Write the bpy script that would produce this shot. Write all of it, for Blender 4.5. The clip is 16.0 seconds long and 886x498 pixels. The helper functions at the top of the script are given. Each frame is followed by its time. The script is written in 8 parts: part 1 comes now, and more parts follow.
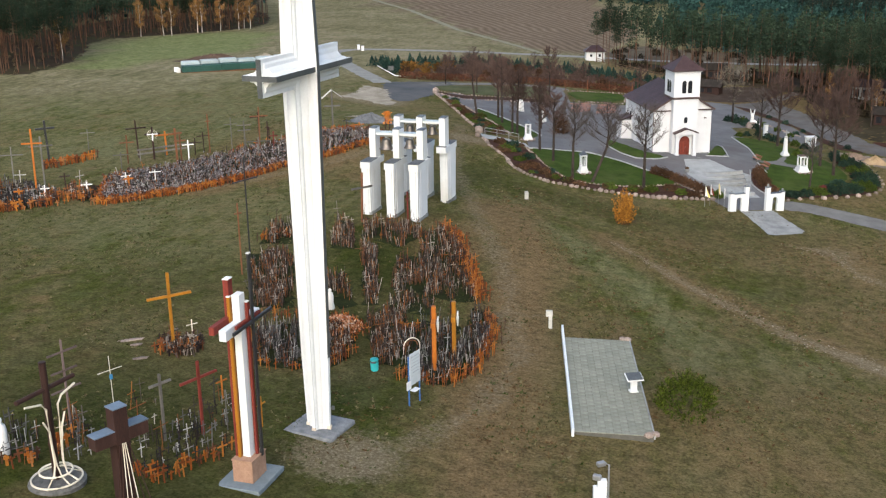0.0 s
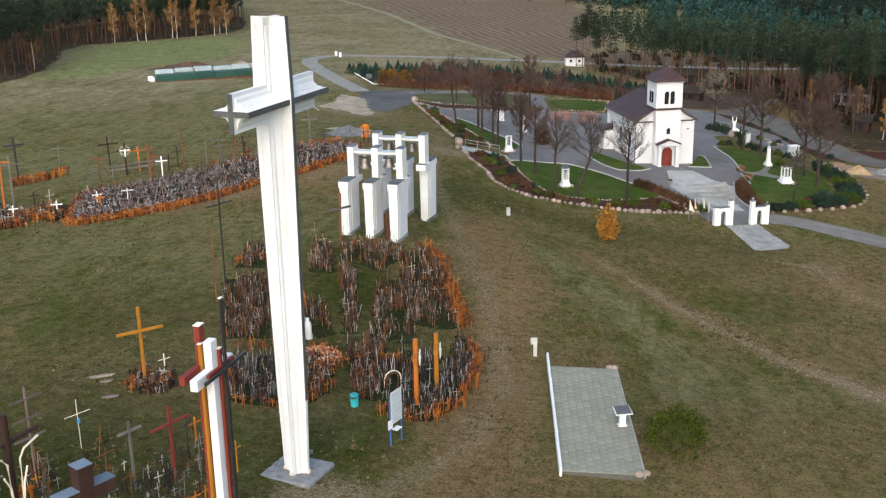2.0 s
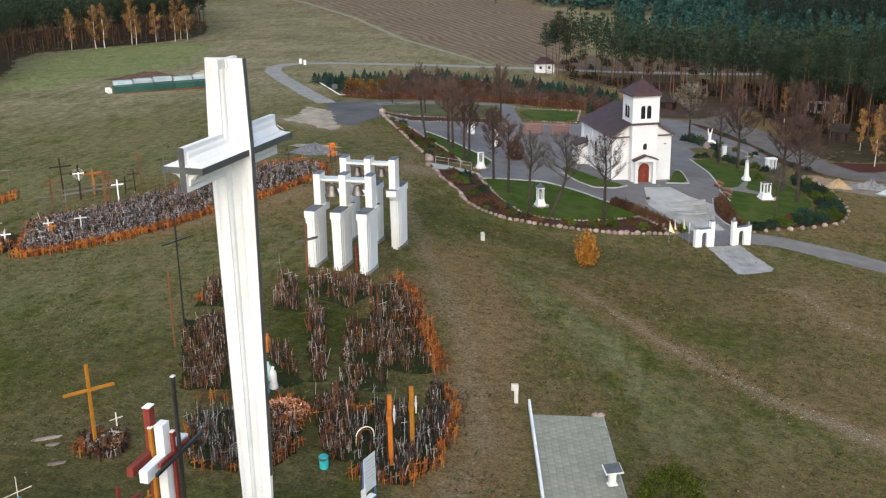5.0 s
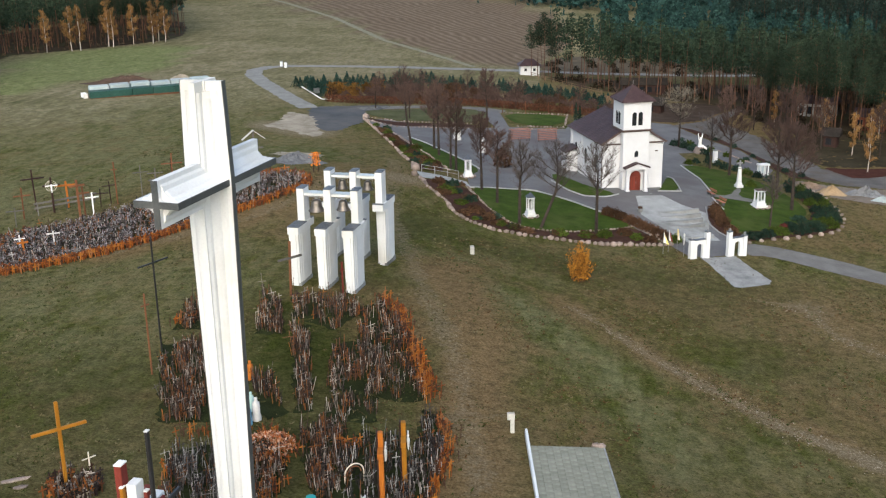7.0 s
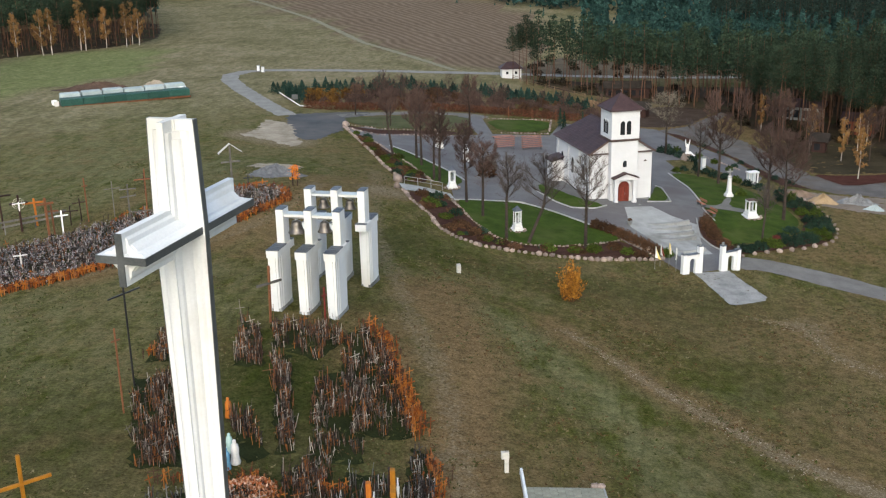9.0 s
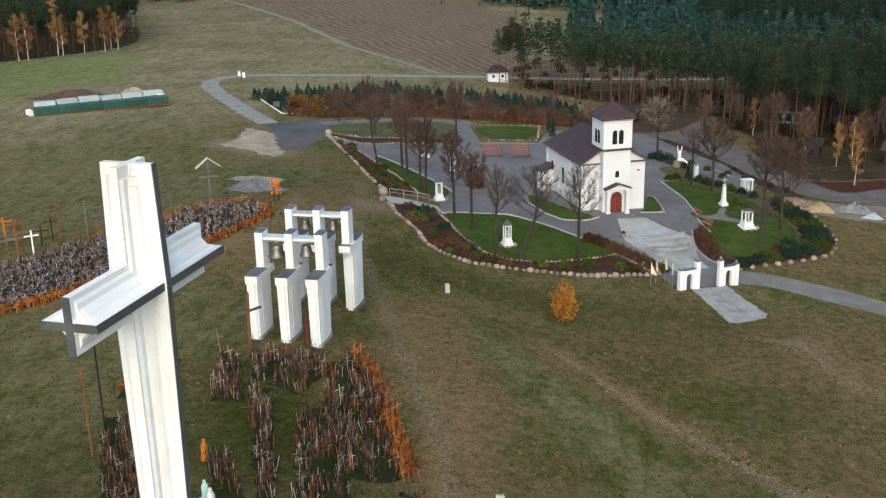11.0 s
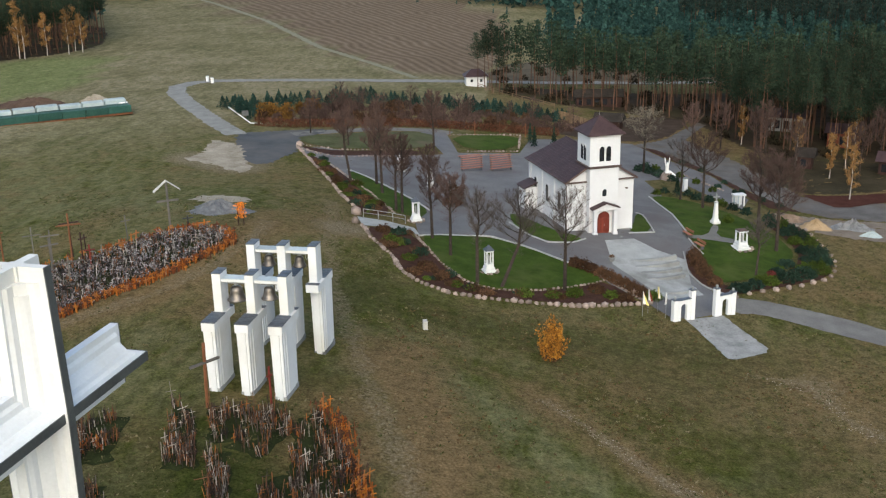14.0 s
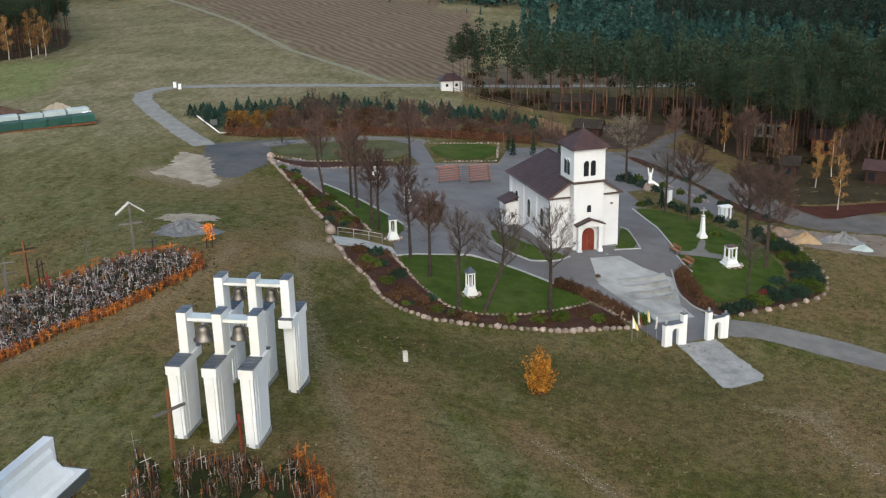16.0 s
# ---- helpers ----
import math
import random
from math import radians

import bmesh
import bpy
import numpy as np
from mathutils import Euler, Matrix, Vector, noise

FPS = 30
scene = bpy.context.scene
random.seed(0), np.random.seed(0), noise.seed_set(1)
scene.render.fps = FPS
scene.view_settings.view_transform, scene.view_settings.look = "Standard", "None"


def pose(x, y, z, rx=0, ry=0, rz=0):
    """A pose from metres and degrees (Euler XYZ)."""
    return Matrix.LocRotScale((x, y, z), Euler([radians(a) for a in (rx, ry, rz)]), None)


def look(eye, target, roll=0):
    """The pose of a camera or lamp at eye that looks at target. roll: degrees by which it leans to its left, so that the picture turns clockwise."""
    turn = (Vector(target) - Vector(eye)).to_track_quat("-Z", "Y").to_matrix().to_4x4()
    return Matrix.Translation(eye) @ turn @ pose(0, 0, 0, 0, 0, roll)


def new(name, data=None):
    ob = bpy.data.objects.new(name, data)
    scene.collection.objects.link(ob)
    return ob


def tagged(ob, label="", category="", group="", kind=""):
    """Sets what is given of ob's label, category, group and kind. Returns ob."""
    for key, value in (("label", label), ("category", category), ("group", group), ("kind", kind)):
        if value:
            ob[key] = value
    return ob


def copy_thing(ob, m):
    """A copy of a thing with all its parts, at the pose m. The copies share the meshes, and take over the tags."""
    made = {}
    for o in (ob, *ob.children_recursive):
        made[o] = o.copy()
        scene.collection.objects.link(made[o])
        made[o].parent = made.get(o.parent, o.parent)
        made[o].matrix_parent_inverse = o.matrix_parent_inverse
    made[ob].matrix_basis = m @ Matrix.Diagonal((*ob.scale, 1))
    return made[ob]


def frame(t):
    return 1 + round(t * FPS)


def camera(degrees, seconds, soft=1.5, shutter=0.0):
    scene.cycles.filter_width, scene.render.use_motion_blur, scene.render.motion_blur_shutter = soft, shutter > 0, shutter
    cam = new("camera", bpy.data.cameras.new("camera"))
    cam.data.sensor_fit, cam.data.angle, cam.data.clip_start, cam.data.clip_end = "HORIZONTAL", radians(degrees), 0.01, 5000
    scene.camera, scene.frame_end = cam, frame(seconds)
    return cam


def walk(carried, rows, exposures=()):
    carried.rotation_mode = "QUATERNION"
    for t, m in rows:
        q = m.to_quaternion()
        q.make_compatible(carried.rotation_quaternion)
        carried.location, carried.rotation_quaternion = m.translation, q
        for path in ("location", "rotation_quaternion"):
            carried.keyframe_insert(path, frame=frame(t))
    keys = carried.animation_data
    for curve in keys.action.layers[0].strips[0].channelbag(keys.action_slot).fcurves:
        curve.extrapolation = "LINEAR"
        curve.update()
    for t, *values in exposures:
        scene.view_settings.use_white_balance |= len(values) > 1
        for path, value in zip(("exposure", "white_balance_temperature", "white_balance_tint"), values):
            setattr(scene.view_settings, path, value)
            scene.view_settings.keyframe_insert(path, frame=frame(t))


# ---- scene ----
cam = camera(44.6, 16.0, soft=1.25)
PATH = [
    (0, (1.06, -3.011, 23.181), (0.588, -1.159, 22.595), -0.9),
    (0.5, (0.919, -2.352, 23.515), (0.455, -0.497, 22.929), -0.9),
    (1, (0.76, -1.562, 23.868), (0.304, 0.295, 23.281), -1.0),
    (1.5, (0.429, -0.882, 24.258), (-0.016, 0.977, 23.669), -0.9),
    (2, (0.22, -0.073, 24.503), (-0.215, 1.788, 23.914), -1.0),
    (2.5, (-0.023, 0.801, 24.762), (-0.448, 2.665, 24.173), -1.0),
    (3, (-0.374, 1.888, 24.989), (-0.785, 3.755, 24.399), -1.0),
    (3.5, (-0.684, 2.91, 25.202), (-1.084, 4.779, 24.612), -1.0),
    (4, (-0.961, 3.918, 25.558), (-1.351, 5.788, 24.965), -1.0),
    (6.5, (-2.673, 8.584, 26.246), (-3.025, 10.461, 25.65), -1.0),
    (7, (-3.076, 9.775, 26.441), (-3.417, 11.653, 25.842), -1.0),
    (7.5, (-3.479, 10.858, 26.648), (-3.81, 12.736, 26.048), -1.0),
    (8, (-3.869, 12.055, 26.865), (-4.19, 13.935, 26.263), -1.0),
    (8.5, (-4.215, 13.151, 27.075), (-4.526, 15.032, 26.471), -1.0),
    (9, (-4.498, 14.208, 27.296), (-4.8, 16.09, 26.691), -1.1),
    (11.5, (-5.603, 20.45, 28.023), (-5.873, 22.335, 27.411), -1.3),
    (12, (-5.801, 21.958, 28.174), (-6.064, 23.843, 27.559), -1.2),
    (12.5, (-5.992, 23.304, 28.248), (-6.247, 25.19, 27.633), -1.3),
    (13, (-6.129, 24.672, 28.443), (-6.377, 26.558, 27.825), -1.4),
    (13.5, (-6.226, 25.993, 28.68), (-6.469, 27.878, 28.06), -1.4),
    (14, (-6.497, 27.48, 28.771), (-6.732, 29.367, 28.151), -1.3),
    (14.5, (-6.882, 28.963, 28.886), (-7.107, 30.851, 28.265), -1.3),
    (15, (-7.069, 30.305, 29.205), (-7.284, 32.193, 28.58), -1.3),
    (15.5, (-7.337, 31.67, 29.449), (-7.539, 33.558, 28.822), -1.3),
    (16, (-7.77, 33.155, 29.637), (-7.955, 35.045, 29.009), -1.3),
]
walk(cam, [(t, look(eye, target, roll)) for t, eye, target, roll in PATH],
     [(0.0, 1.18, 6400, 7), (4.0, 1.13, 6400, 7), (9.0, 1.03, 6400, 5), (16.0, 0.96, 6400, 4)])

# ---- light ----
world = bpy.data.worlds.new("sky")
world.use_nodes = True
scene.world = world
wn = world.node_tree
sky = wn.nodes.new("ShaderNodeTexSky")
sky.sky_type, sky.sun_disc = "NISHITA", False
sky.sun_elevation, sky.sun_rotation = radians(35), radians(176)
sky.air_density, sky.dust_density, sky.ozone_density = 1.0, 3.0, 1.0
wn.nodes["Background"].inputs["Strength"].default_value = 0.15
wn.links.new(sky.outputs[0], wn.nodes["Background"].inputs["Color"])

sun = new("sun", bpy.data.lights.new("sun", "SUN"))
sun.data.energy, sun.data.angle, sun.data.color = 0.52, radians(70), (1.0, 0.96, 0.91)
sun.matrix_world = look((4, -60, 42), (0, 0, 0))


# ---- materials ----
def ramp(tree, fac, stops):
    node = tree.nodes.new("ShaderNodeValToRGB")
    while len(node.color_ramp.elements) < len(stops):
        node.color_ramp.elements.new(0.5)
    for e, (at, col) in zip(node.color_ramp.elements, stops):
        e.position, e.color = at, (*col, 1)
    tree.links.new(fac, node.inputs[0])
    return node.outputs[0]


def noise_of(tree, vector, scale, detail=4, rough=0.6):
    node = tree.nodes.new("ShaderNodeTexNoise")
    node.inputs["Scale"].default_value, node.inputs["Detail"].default_value = scale, detail
    node.inputs["Roughness"].default_value = rough
    tree.links.new(vector, node.inputs["Vector"])
    return node.outputs["Fac"]


def mix(tree, fac, a, b, blend="MIX"):
    node = tree.nodes.new("ShaderNodeMix")
    node.data_type, node.blend_type = "RGBA", blend
    for value, slot in ((fac, 0), (a, 6), (b, 7)):
        if isinstance(value, (int, float)):
            node.inputs[slot].default_value = value
        elif isinstance(value, tuple):
            node.inputs[slot].default_value = (*value, 1)
        else:
            tree.links.new(value, node.inputs[slot])
    return node.outputs[2]


def calc(tree, op, a, b=0.0):
    node = tree.nodes.new("ShaderNodeMath")
    node.operation = op
    for value, slot in ((a, 0), (b, 1)):
        if isinstance(value, (int, float)):
            node.inputs[slot].default_value = value
        else:
            tree.links.new(value, node.inputs[slot])
    return node.outputs[0]


def surface(name, dark, light, scale=1.5, fine=14.0, rough=0.8, metal=0.0, bump=0.25, vary=0.25, stretch=(1, 1, 1), stain=None, depth=0.02, island=0.0, gloss=0.15):
    """A material that goes from dark to light over two sizes of noise, with relief; vary: how far the brightness differs from object to object."""
    m = bpy.data.materials.new(name)
    m.use_nodes = True
    t = m.node_tree
    bsdf = t.nodes["Principled BSDF"]
    coord = t.nodes.new("ShaderNodeTexCoord")
    place = t.nodes.new("ShaderNodeMapping")
    place.inputs["Scale"].default_value = stretch
    t.links.new(coord.outputs["Object"], place.inputs[0])
    big, small = noise_of(t, place.outputs[0], scale), noise_of(t, place.outputs[0], fine, 3)
    both = calc(t, "ADD", calc(t, "MULTIPLY", big, 0.6), calc(t, "MULTIPLY", small, 0.4))
    colour = ramp(t, both, [(0.32, dark), (0.68, light)])
    if stain:
        colour = mix(t, ramp(t, noise_of(t, place.outputs[0], scale * 0.37, 5), [(0.5, (0, 0, 0)), (0.68, (1, 1, 1))]), colour, stain)
    if vary:
        info = t.nodes.new("ShaderNodeObjectInfo")
        gain = calc(t, "ADD", calc(t, "MULTIPLY", info.outputs["Random"], 2 * vary), 1 - vary)
        colour = mix(t, 1.0, colour, gain, "MULTIPLY")
    if island:
        geo = t.nodes.new("ShaderNodeNewGeometry")
        gain = calc(t, "ADD", calc(t, "MULTIPLY", geo.outputs["Random Per Island"], 2 * island), 1 - island)
        colour = mix(t, 1.0, colour, gain, "MULTIPLY")
    t.links.new(colour, bsdf.inputs["Base Color"])
    t.links.new(calc(t, "ADD", calc(t, "MULTIPLY", small, 0.2), rough - 0.1), bsdf.inputs["Roughness"])
    bsdf.inputs["Metallic"].default_value = metal
    bsdf.inputs["Specular IOR Level"].default_value = 0.5 if metal or rough < 0.5 else gloss if rough < 0.82 else 0.05
    if bump:
        b = t.nodes.new("ShaderNodeBump")
        b.inputs["Strength"].default_value, b.inputs["Distance"].default_value = bump, depth
        t.links.new(both, b.inputs["Height"])
        t.links.new(b.outputs[0], bsdf.inputs["Normal"])
    return m


def island_paint(name, colours, rough=0.8):
    """Each separate piece of a mesh takes one of the colours."""
    m = surface(name, colours[0], colours[0], vary=0, bump=0, rough=rough)
    t = m.node_tree
    geo = t.nodes.new("ShaderNodeNewGeometry")
    node = t.nodes.new("ShaderNodeValToRGB")
    node.color_ramp.interpolation = "CONSTANT"
    while len(node.color_ramp.elements) < len(colours):
        node.color_ramp.elements.new(0.5)
    for i, (e, c) in enumerate(zip(node.color_ramp.elements, colours)):
        e.position, e.color = i / len(colours), (*c, 1)
    t.links.new(geo.outputs["Random Per Island"], node.inputs[0])
    coord = t.nodes.new("ShaderNodeTexCoord")
    grain = noise_of(t, coord.outputs["Object"], 9.0)
    t.links.new(mix(t, 1.0, node.outputs[0], calc(t, "ADD", grain, 0.5), "MULTIPLY"), t.nodes["Principled BSDF"].inputs["Base Color"])
    return m


WHITE = surface("white_render", (0.57, 0.578, 0.578), (0.68, 0.688, 0.686), 0.35, 9, 0.75, bump=0.15, vary=0.02, stain=(0.52, 0.51, 0.465))
CREAM = surface("cream_plinth", (0.45, 0.38, 0.30), (0.60, 0.53, 0.43), 2, 12, 0.85)
SLATE = surface("dark_slate_sheet", (0.035, 0.04, 0.042), (0.09, 0.095, 0.095), 1.2, 10, 0.45, bump=0.2, vary=0.05)
TIN = surface("grey_standing_seam_metal", (0.045, 0.052, 0.066), (0.10, 0.112, 0.13), 1.5, 8, 0.45, 0.3, vary=0.1)
CHURCH_WHITE = surface("church_white_paint", (0.49, 0.495, 0.505), (0.585, 0.59, 0.605), 0.4, 8, 0.8, bump=0.12, vary=0.02)
TRIM = surface("brown_trim", (0.06, 0.04, 0.035), (0.12, 0.085, 0.075), 2, 14, 0.6)
ROOF = surface("brown_metal_roof_tiles", (0.030, 0.018, 0.019), (0.065, 0.040, 0.040), 0.8, 5, 0.55, vary=0.05)
DOOR_WOOD = surface("red_brown_door_wood", (0.10, 0.02, 0.012), (0.20, 0.045, 0.03), 3, 20, 0.5, stretch=(1, 1, 0.2))
DARK_GLASS = surface("dark_window_glass", (0.01, 0.012, 0.015), (0.02, 0.022, 0.026), 1, 5, 0.15, bump=0)
GREY_CONCRETE = surface("pale_concrete", (0.18, 0.185, 0.18), (0.30, 0.305, 0.295), 0.6, 9, 0.9, stain=(0.14, 0.14, 0.13))
PAVER = surface("grey_concrete_pavers", (0.165, 0.166, 0.132), (0.262, 0.264, 0.21), 1.1, 12, 0.9, vary=0.10)
JOINT = surface("sandy_joint", (0.07, 0.068, 0.058), (0.11, 0.105, 0.09), 2, 12, 0.95, vary=0)
YARD_PAVING = surface("yard_block_paving", (0.094, 0.092, 0.094), (0.165, 0.161, 0.160), 0.25, 6, 0.9, vary=0, stain=(0.110, 0.100, 0.098))
ASPHALT = surface("worn_asphalt", (0.040, 0.044, 0.048), (0.085, 0.089, 0.094), 0.2, 6, 0.9, vary=0, stain=(0.105, 0.10, 0.095))
GRAVEL_ROAD = surface("pale_gravel_road", (0.105, 0.100, 0.093), (0.185, 0.177, 0.165), 0.4, 7, 0.95, vary=0)
LAWN = surface("mown_lawn", (0.020, 0.036, 0.006), (0.054, 0.080, 0.014), 0.5, 9, 0.95, vary=0.03, bump=0.6, depth=0.06, stain=(0.060, 0.072, 0.020))
MULCH = surface("brown_bark_mulch", (0.028, 0.014, 0.010), (0.070, 0.038, 0.028), 0.9, 9, 0.95, bump=0.7, depth=0.06, vary=0)
STONE = surface("field_stone", (0.14, 0.105, 0.085), (0.32, 0.26, 0.225), 1.3, 10, 0.85, vary=0.35)
STEEL = surface("galvanised_steel", (0.22, 0.22, 0.22), (0.34, 0.34, 0.34), 3, 15, 0.45, 0.6)
BRONZE = surface("dull_bell_metal", (0.075, 0.066, 0.058), (0.16, 0.142, 0.125), 2.5, 14, 0.4, 0.8)


# ---- mesh tools ----
class Geo:
    """Vertices and faces of one mesh."""

    def __init__(self):
        self.v, self.f = [], []

    def add(self, verts, faces):
        n = len(self.v)
        self.v.extend(tuple(p) for p in verts)
        self.f.extend(tuple(i + n for i in f) for f in faces)
        return self

    def box(self, c, s, rz=0.0, b=0.0, m=None):
        """A box with its middle at c and sizes s; b: width of its chamfered edges."""
        if b <= 0:
            pts = [Vector((sx * s[0] / 2, sy * s[1] / 2, sz * s[2] / 2)) for sz in (-1, 1) for sy in (-1, 1) for sx in (-1, 1)]
            faces = [(0, 2, 3, 1), (4, 5, 7, 6), (0, 1, 5, 4), (1, 3, 7, 5), (3, 2, 6, 7), (2, 0, 4, 6)]
        else:
            pts, idx = [], {}
            for sx in (-1, 1):
                for sy in (-1, 1):
                    for sz in (-1, 1):
                        for a in range(3):
                            p = [sx * s[0] / 2, sy * s[1] / 2, sz * s[2] / 2]
                            for k in range(3):
                                if k != a:
                                    p[k] -= (sx, sy, sz)[k] * b
                            idx[sx, sy, sz, a] = len(pts)
                            pts.append(Vector(p))
            faces = []
            for a in range(3):
                o = [k for k in range(3) if k != a]
                for sg in (-1, 1):
                    q = []
                    for u, w in ((-1, -1), (1, -1), (1, 1), (-1, 1)):
                        k = [0, 0, 0]
                        k[a], k[o[0]], k[o[1]] = sg, u, w
                        q.append(idx[(*k, a)])
                    faces.append(tuple(q))
                for u in (-1, 1):
                    for w in (-1, 1):
                        k0, k1 = [0, 0, 0], [0, 0, 0]
                        k0[a], k1[a] = -1, 1
                        k0[o[0]] = k1[o[0]] = u
                        k0[o[1]] = k1[o[1]] = w
                        faces.append((idx[(*k0, o[0])], idx[(*k1, o[0])], idx[(*k1, o[1])], idx[(*k0, o[1])]))
            for sx in (-1, 1):
                for sy in (-1, 1):
                    for sz in (-1, 1):
                        faces.append(tuple(idx[sx, sy, sz, a] for a in range(3)))
        turn = Matrix.Translation(c) @ Matrix.Rotation(radians(rz), 4, "Z")
        if m is not None:
            turn = m @ turn
        return self.add([turn @ p for p in pts], faces)

    def prism(self, poly, z0, z1, top=1.0, centre=None):
        n = len(poly)
        cx, cy = centre or (sum(p[0] for p in poly) / n, sum(p[1] for p in poly) / n)
        lo = [(x, y, z0) for x, y in poly]
        hi = [(cx + (x - cx) * top, cy + (y - cy) * top, z1) for x, y in poly]
        return self.add(lo + hi, [tuple(range(n))[::-1], tuple(range(n, 2 * n))] + [(i, (i + 1) % n, n + (i + 1) % n, n + i) for i in range(n)])

    def tube(self, pts, radii, n=8, cap=True):
        pts = [Vector(p) for p in pts]
        rings = []
        for i, p in enumerate(pts):
            d = (pts[min(i + 1, len(pts) - 1)] - pts[max(i - 1, 0)]).normalized()
            a = d.orthogonal().normalized() if abs(d.z) < 0.99 else Vector((1, 0, 0))
            a = (a - d * a.dot(d)).normalized()
            c = d.cross(a)
            rings.append([p + float(radii[i]) * (math.cos(2 * math.pi * k / n) * a + math.sin(2 * math.pi * k / n) * c) for k in range(n)])
        faces = [(i * n + k, i * n + (k + 1) % n, (i + 1) * n + (k + 1) % n, (i + 1) * n + k) for i in range(len(pts) - 1) for k in range(n)]
        if cap:
            faces += [tuple(range(n))[::-1], tuple(range((len(pts) - 1) * n, len(pts) * n))]
        return self.add([q for r in rings for q in r], faces)

    def lathe(self, profile, n=20, at=(0, 0, 0)):
        """profile: rows of (radius, height), from below."""
        verts = [(at[0] + r * math.cos(2 * math.pi * k / n), at[1] + r * math.sin(2 * math.pi * k / n), at[2] + z) for r, z in profile for k in range(n)]
        m = len(profile)
        return self.add(verts, [(i * n + k, i * n + (k + 1) % n, (i + 1) * n + (k + 1) % n, (i + 1) * n + k) for i in range(m - 1) for k in range(n)] + [tuple(range(n))[::-1], tuple(range((m - 1) * n, m * n))])

    def rock(self, c, s, rng):
        ico = [(0, 0, 1)] + [(0.89 * math.cos(k * 1.2566), 0.89 * math.sin(k * 1.2566), 0.45) for k in range(5)] + [(0.89 * math.cos(k * 1.2566 + 0.628), 0.89 * math.sin(k * 1.2566 + 0.628), -0.45) for k in range(5)] + [(0, 0, -1)]
        tri = [(0, 1 + k, 1 + (k + 1) % 5) for k in range(5)] + [(1 + k, 6 + k, 1 + (k + 1) % 5) for k in range(5)] + [(6 + k, 6 + (k + 1) % 5, 1 + (k + 1) % 5) for k in range(5)] + [(11, 6 + (k + 1) % 5, 6 + k) for k in range(5)]
        return self.add([tuple(c[i] + p[i] * s[i] * rng.uniform(0.82, 1.15) for i in range(3)) for p in ico], tri)

    def cards(self, centres, size, rng, flat=0.0):
        """Small bent leaf shapes, one at each centre."""
        c = np.asarray(centres, float)
        n = len(c)
        a = rng.normal(size=(n, 3))
        a[:, 2] *= 1 - flat
        a /= np.linalg.norm(a, axis=1)[:, None]
        b = np.cross(a, rng.normal(size=(n, 3)))
        b /= np.linalg.norm(b, axis=1)[:, None] + 1e-9
        s = (np.asarray(size) * rng.uniform(0.6, 1.35, n))[:, None]
        v = np.stack([c - a * s, c + b * s * 0.55, c + a * s, c - b * s * 0.5 + np.cross(a, b) * s * 0.3], 1).reshape(-1, 3)
        k = len(self.v)
        self.v.extend(map(tuple, v.tolist()))
        self.f.extend((k + 4 * i, k + 4 * i + 1, k + 4 * i + 2, k + 4 * i + 3) for i in range(n))
        return self

    def mesh(self, name, material, smooth=False):
        me = bpy.data.meshes.new(name)
        me.from_pydata(self.v, [], self.f)
        me.materials.append(material)
        if smooth:
            me.shade_smooth()
        me.update()
        return me


def part(name, geo, material, parent=None, label="", smooth=False):
    ob = new(name, geo.mesh(name, material, smooth))
    if parent is not None:
        ob.parent = parent
    return tagged(ob, label)


def thing(name, m, label, category, group="", kind=""):
    ob = new(name)
    ob.matrix_world = m
    ob.empty_display_size = 0.2
    return tagged(ob, label, category, group, kind)


def settle(ob, m):
    """Sets an object's pose."""
    ob.matrix_basis = m
    return ob


# ---- the lie of the land ----
HILL = [-8.886, -0.353, 2.271, -5.422, -6.764, 0.229, 1.745, -1.373, 3.410, 2.159, 2.023, 1.511, 3.095, 0.750]


def land(x, y):
    """The ground's height, for numbers or arrays."""
    u, v = np.tanh((x + 20) / 60), np.tanh((y - 130) / 110)
    terms = [u**i * v**j for i in range(4) for j in range(4) if i + j <= 3]
    terms += [np.exp(-((x - a) ** 2 + (y - b) ** 2) / (2 * s * s)) for a, b, s in ((-27, 97, 14), (-1, 152, 11), (-44, 132, 14), (0.5, 68, 6.5))]
    return sum(c * k for c, k in zip(HILL, terms))


def on(x, y, dz=0.0):
    return (x, y, float(land(x, y)) + dz)


def inside(poly, x, y):
    """Whether points lie in a polygon, for arrays."""
    hit = np.zeros(np.shape(x), bool)
    for (x0, y0), (x1, y1) in zip(poly, poly[1:] + poly[:1]):
        cross = ((y0 > y) != (y1 > y)) & (x < (x1 - x0) * (y - y0) / (y1 - y0 + 1e-12) + x0)
        hit ^= cross
    return hit


def to_line(line, x, y):
    """The distance from points to a line of places, for arrays."""
    best = np.full(np.shape(x), 1e9)
    for (x0, y0), (x1, y1) in zip(line, line[1:]):
        dx, dy = x1 - x0, y1 - y0
        s = np.clip(((x - x0) * dx + (y - y0) * dy) / (dx * dx + dy * dy + 1e-12), 0, 1)
        best = np.minimum(best, np.hypot(x - x0 - s * dx, y - y0 - s * dy))
    return best


def round_off(poly, times=2):
    for _ in range(times):
        poly = [q for (x0, y0), (x1, y1) in zip(poly, poly[1:] + poly[:1]) for q in ((0.75 * x0 + 0.25 * x1, 0.75 * y0 + 0.25 * y1), (0.25 * x0 + 0.75 * x1, 0.25 * y0 + 0.75 * y1))]
    return poly


from mathutils import geometry


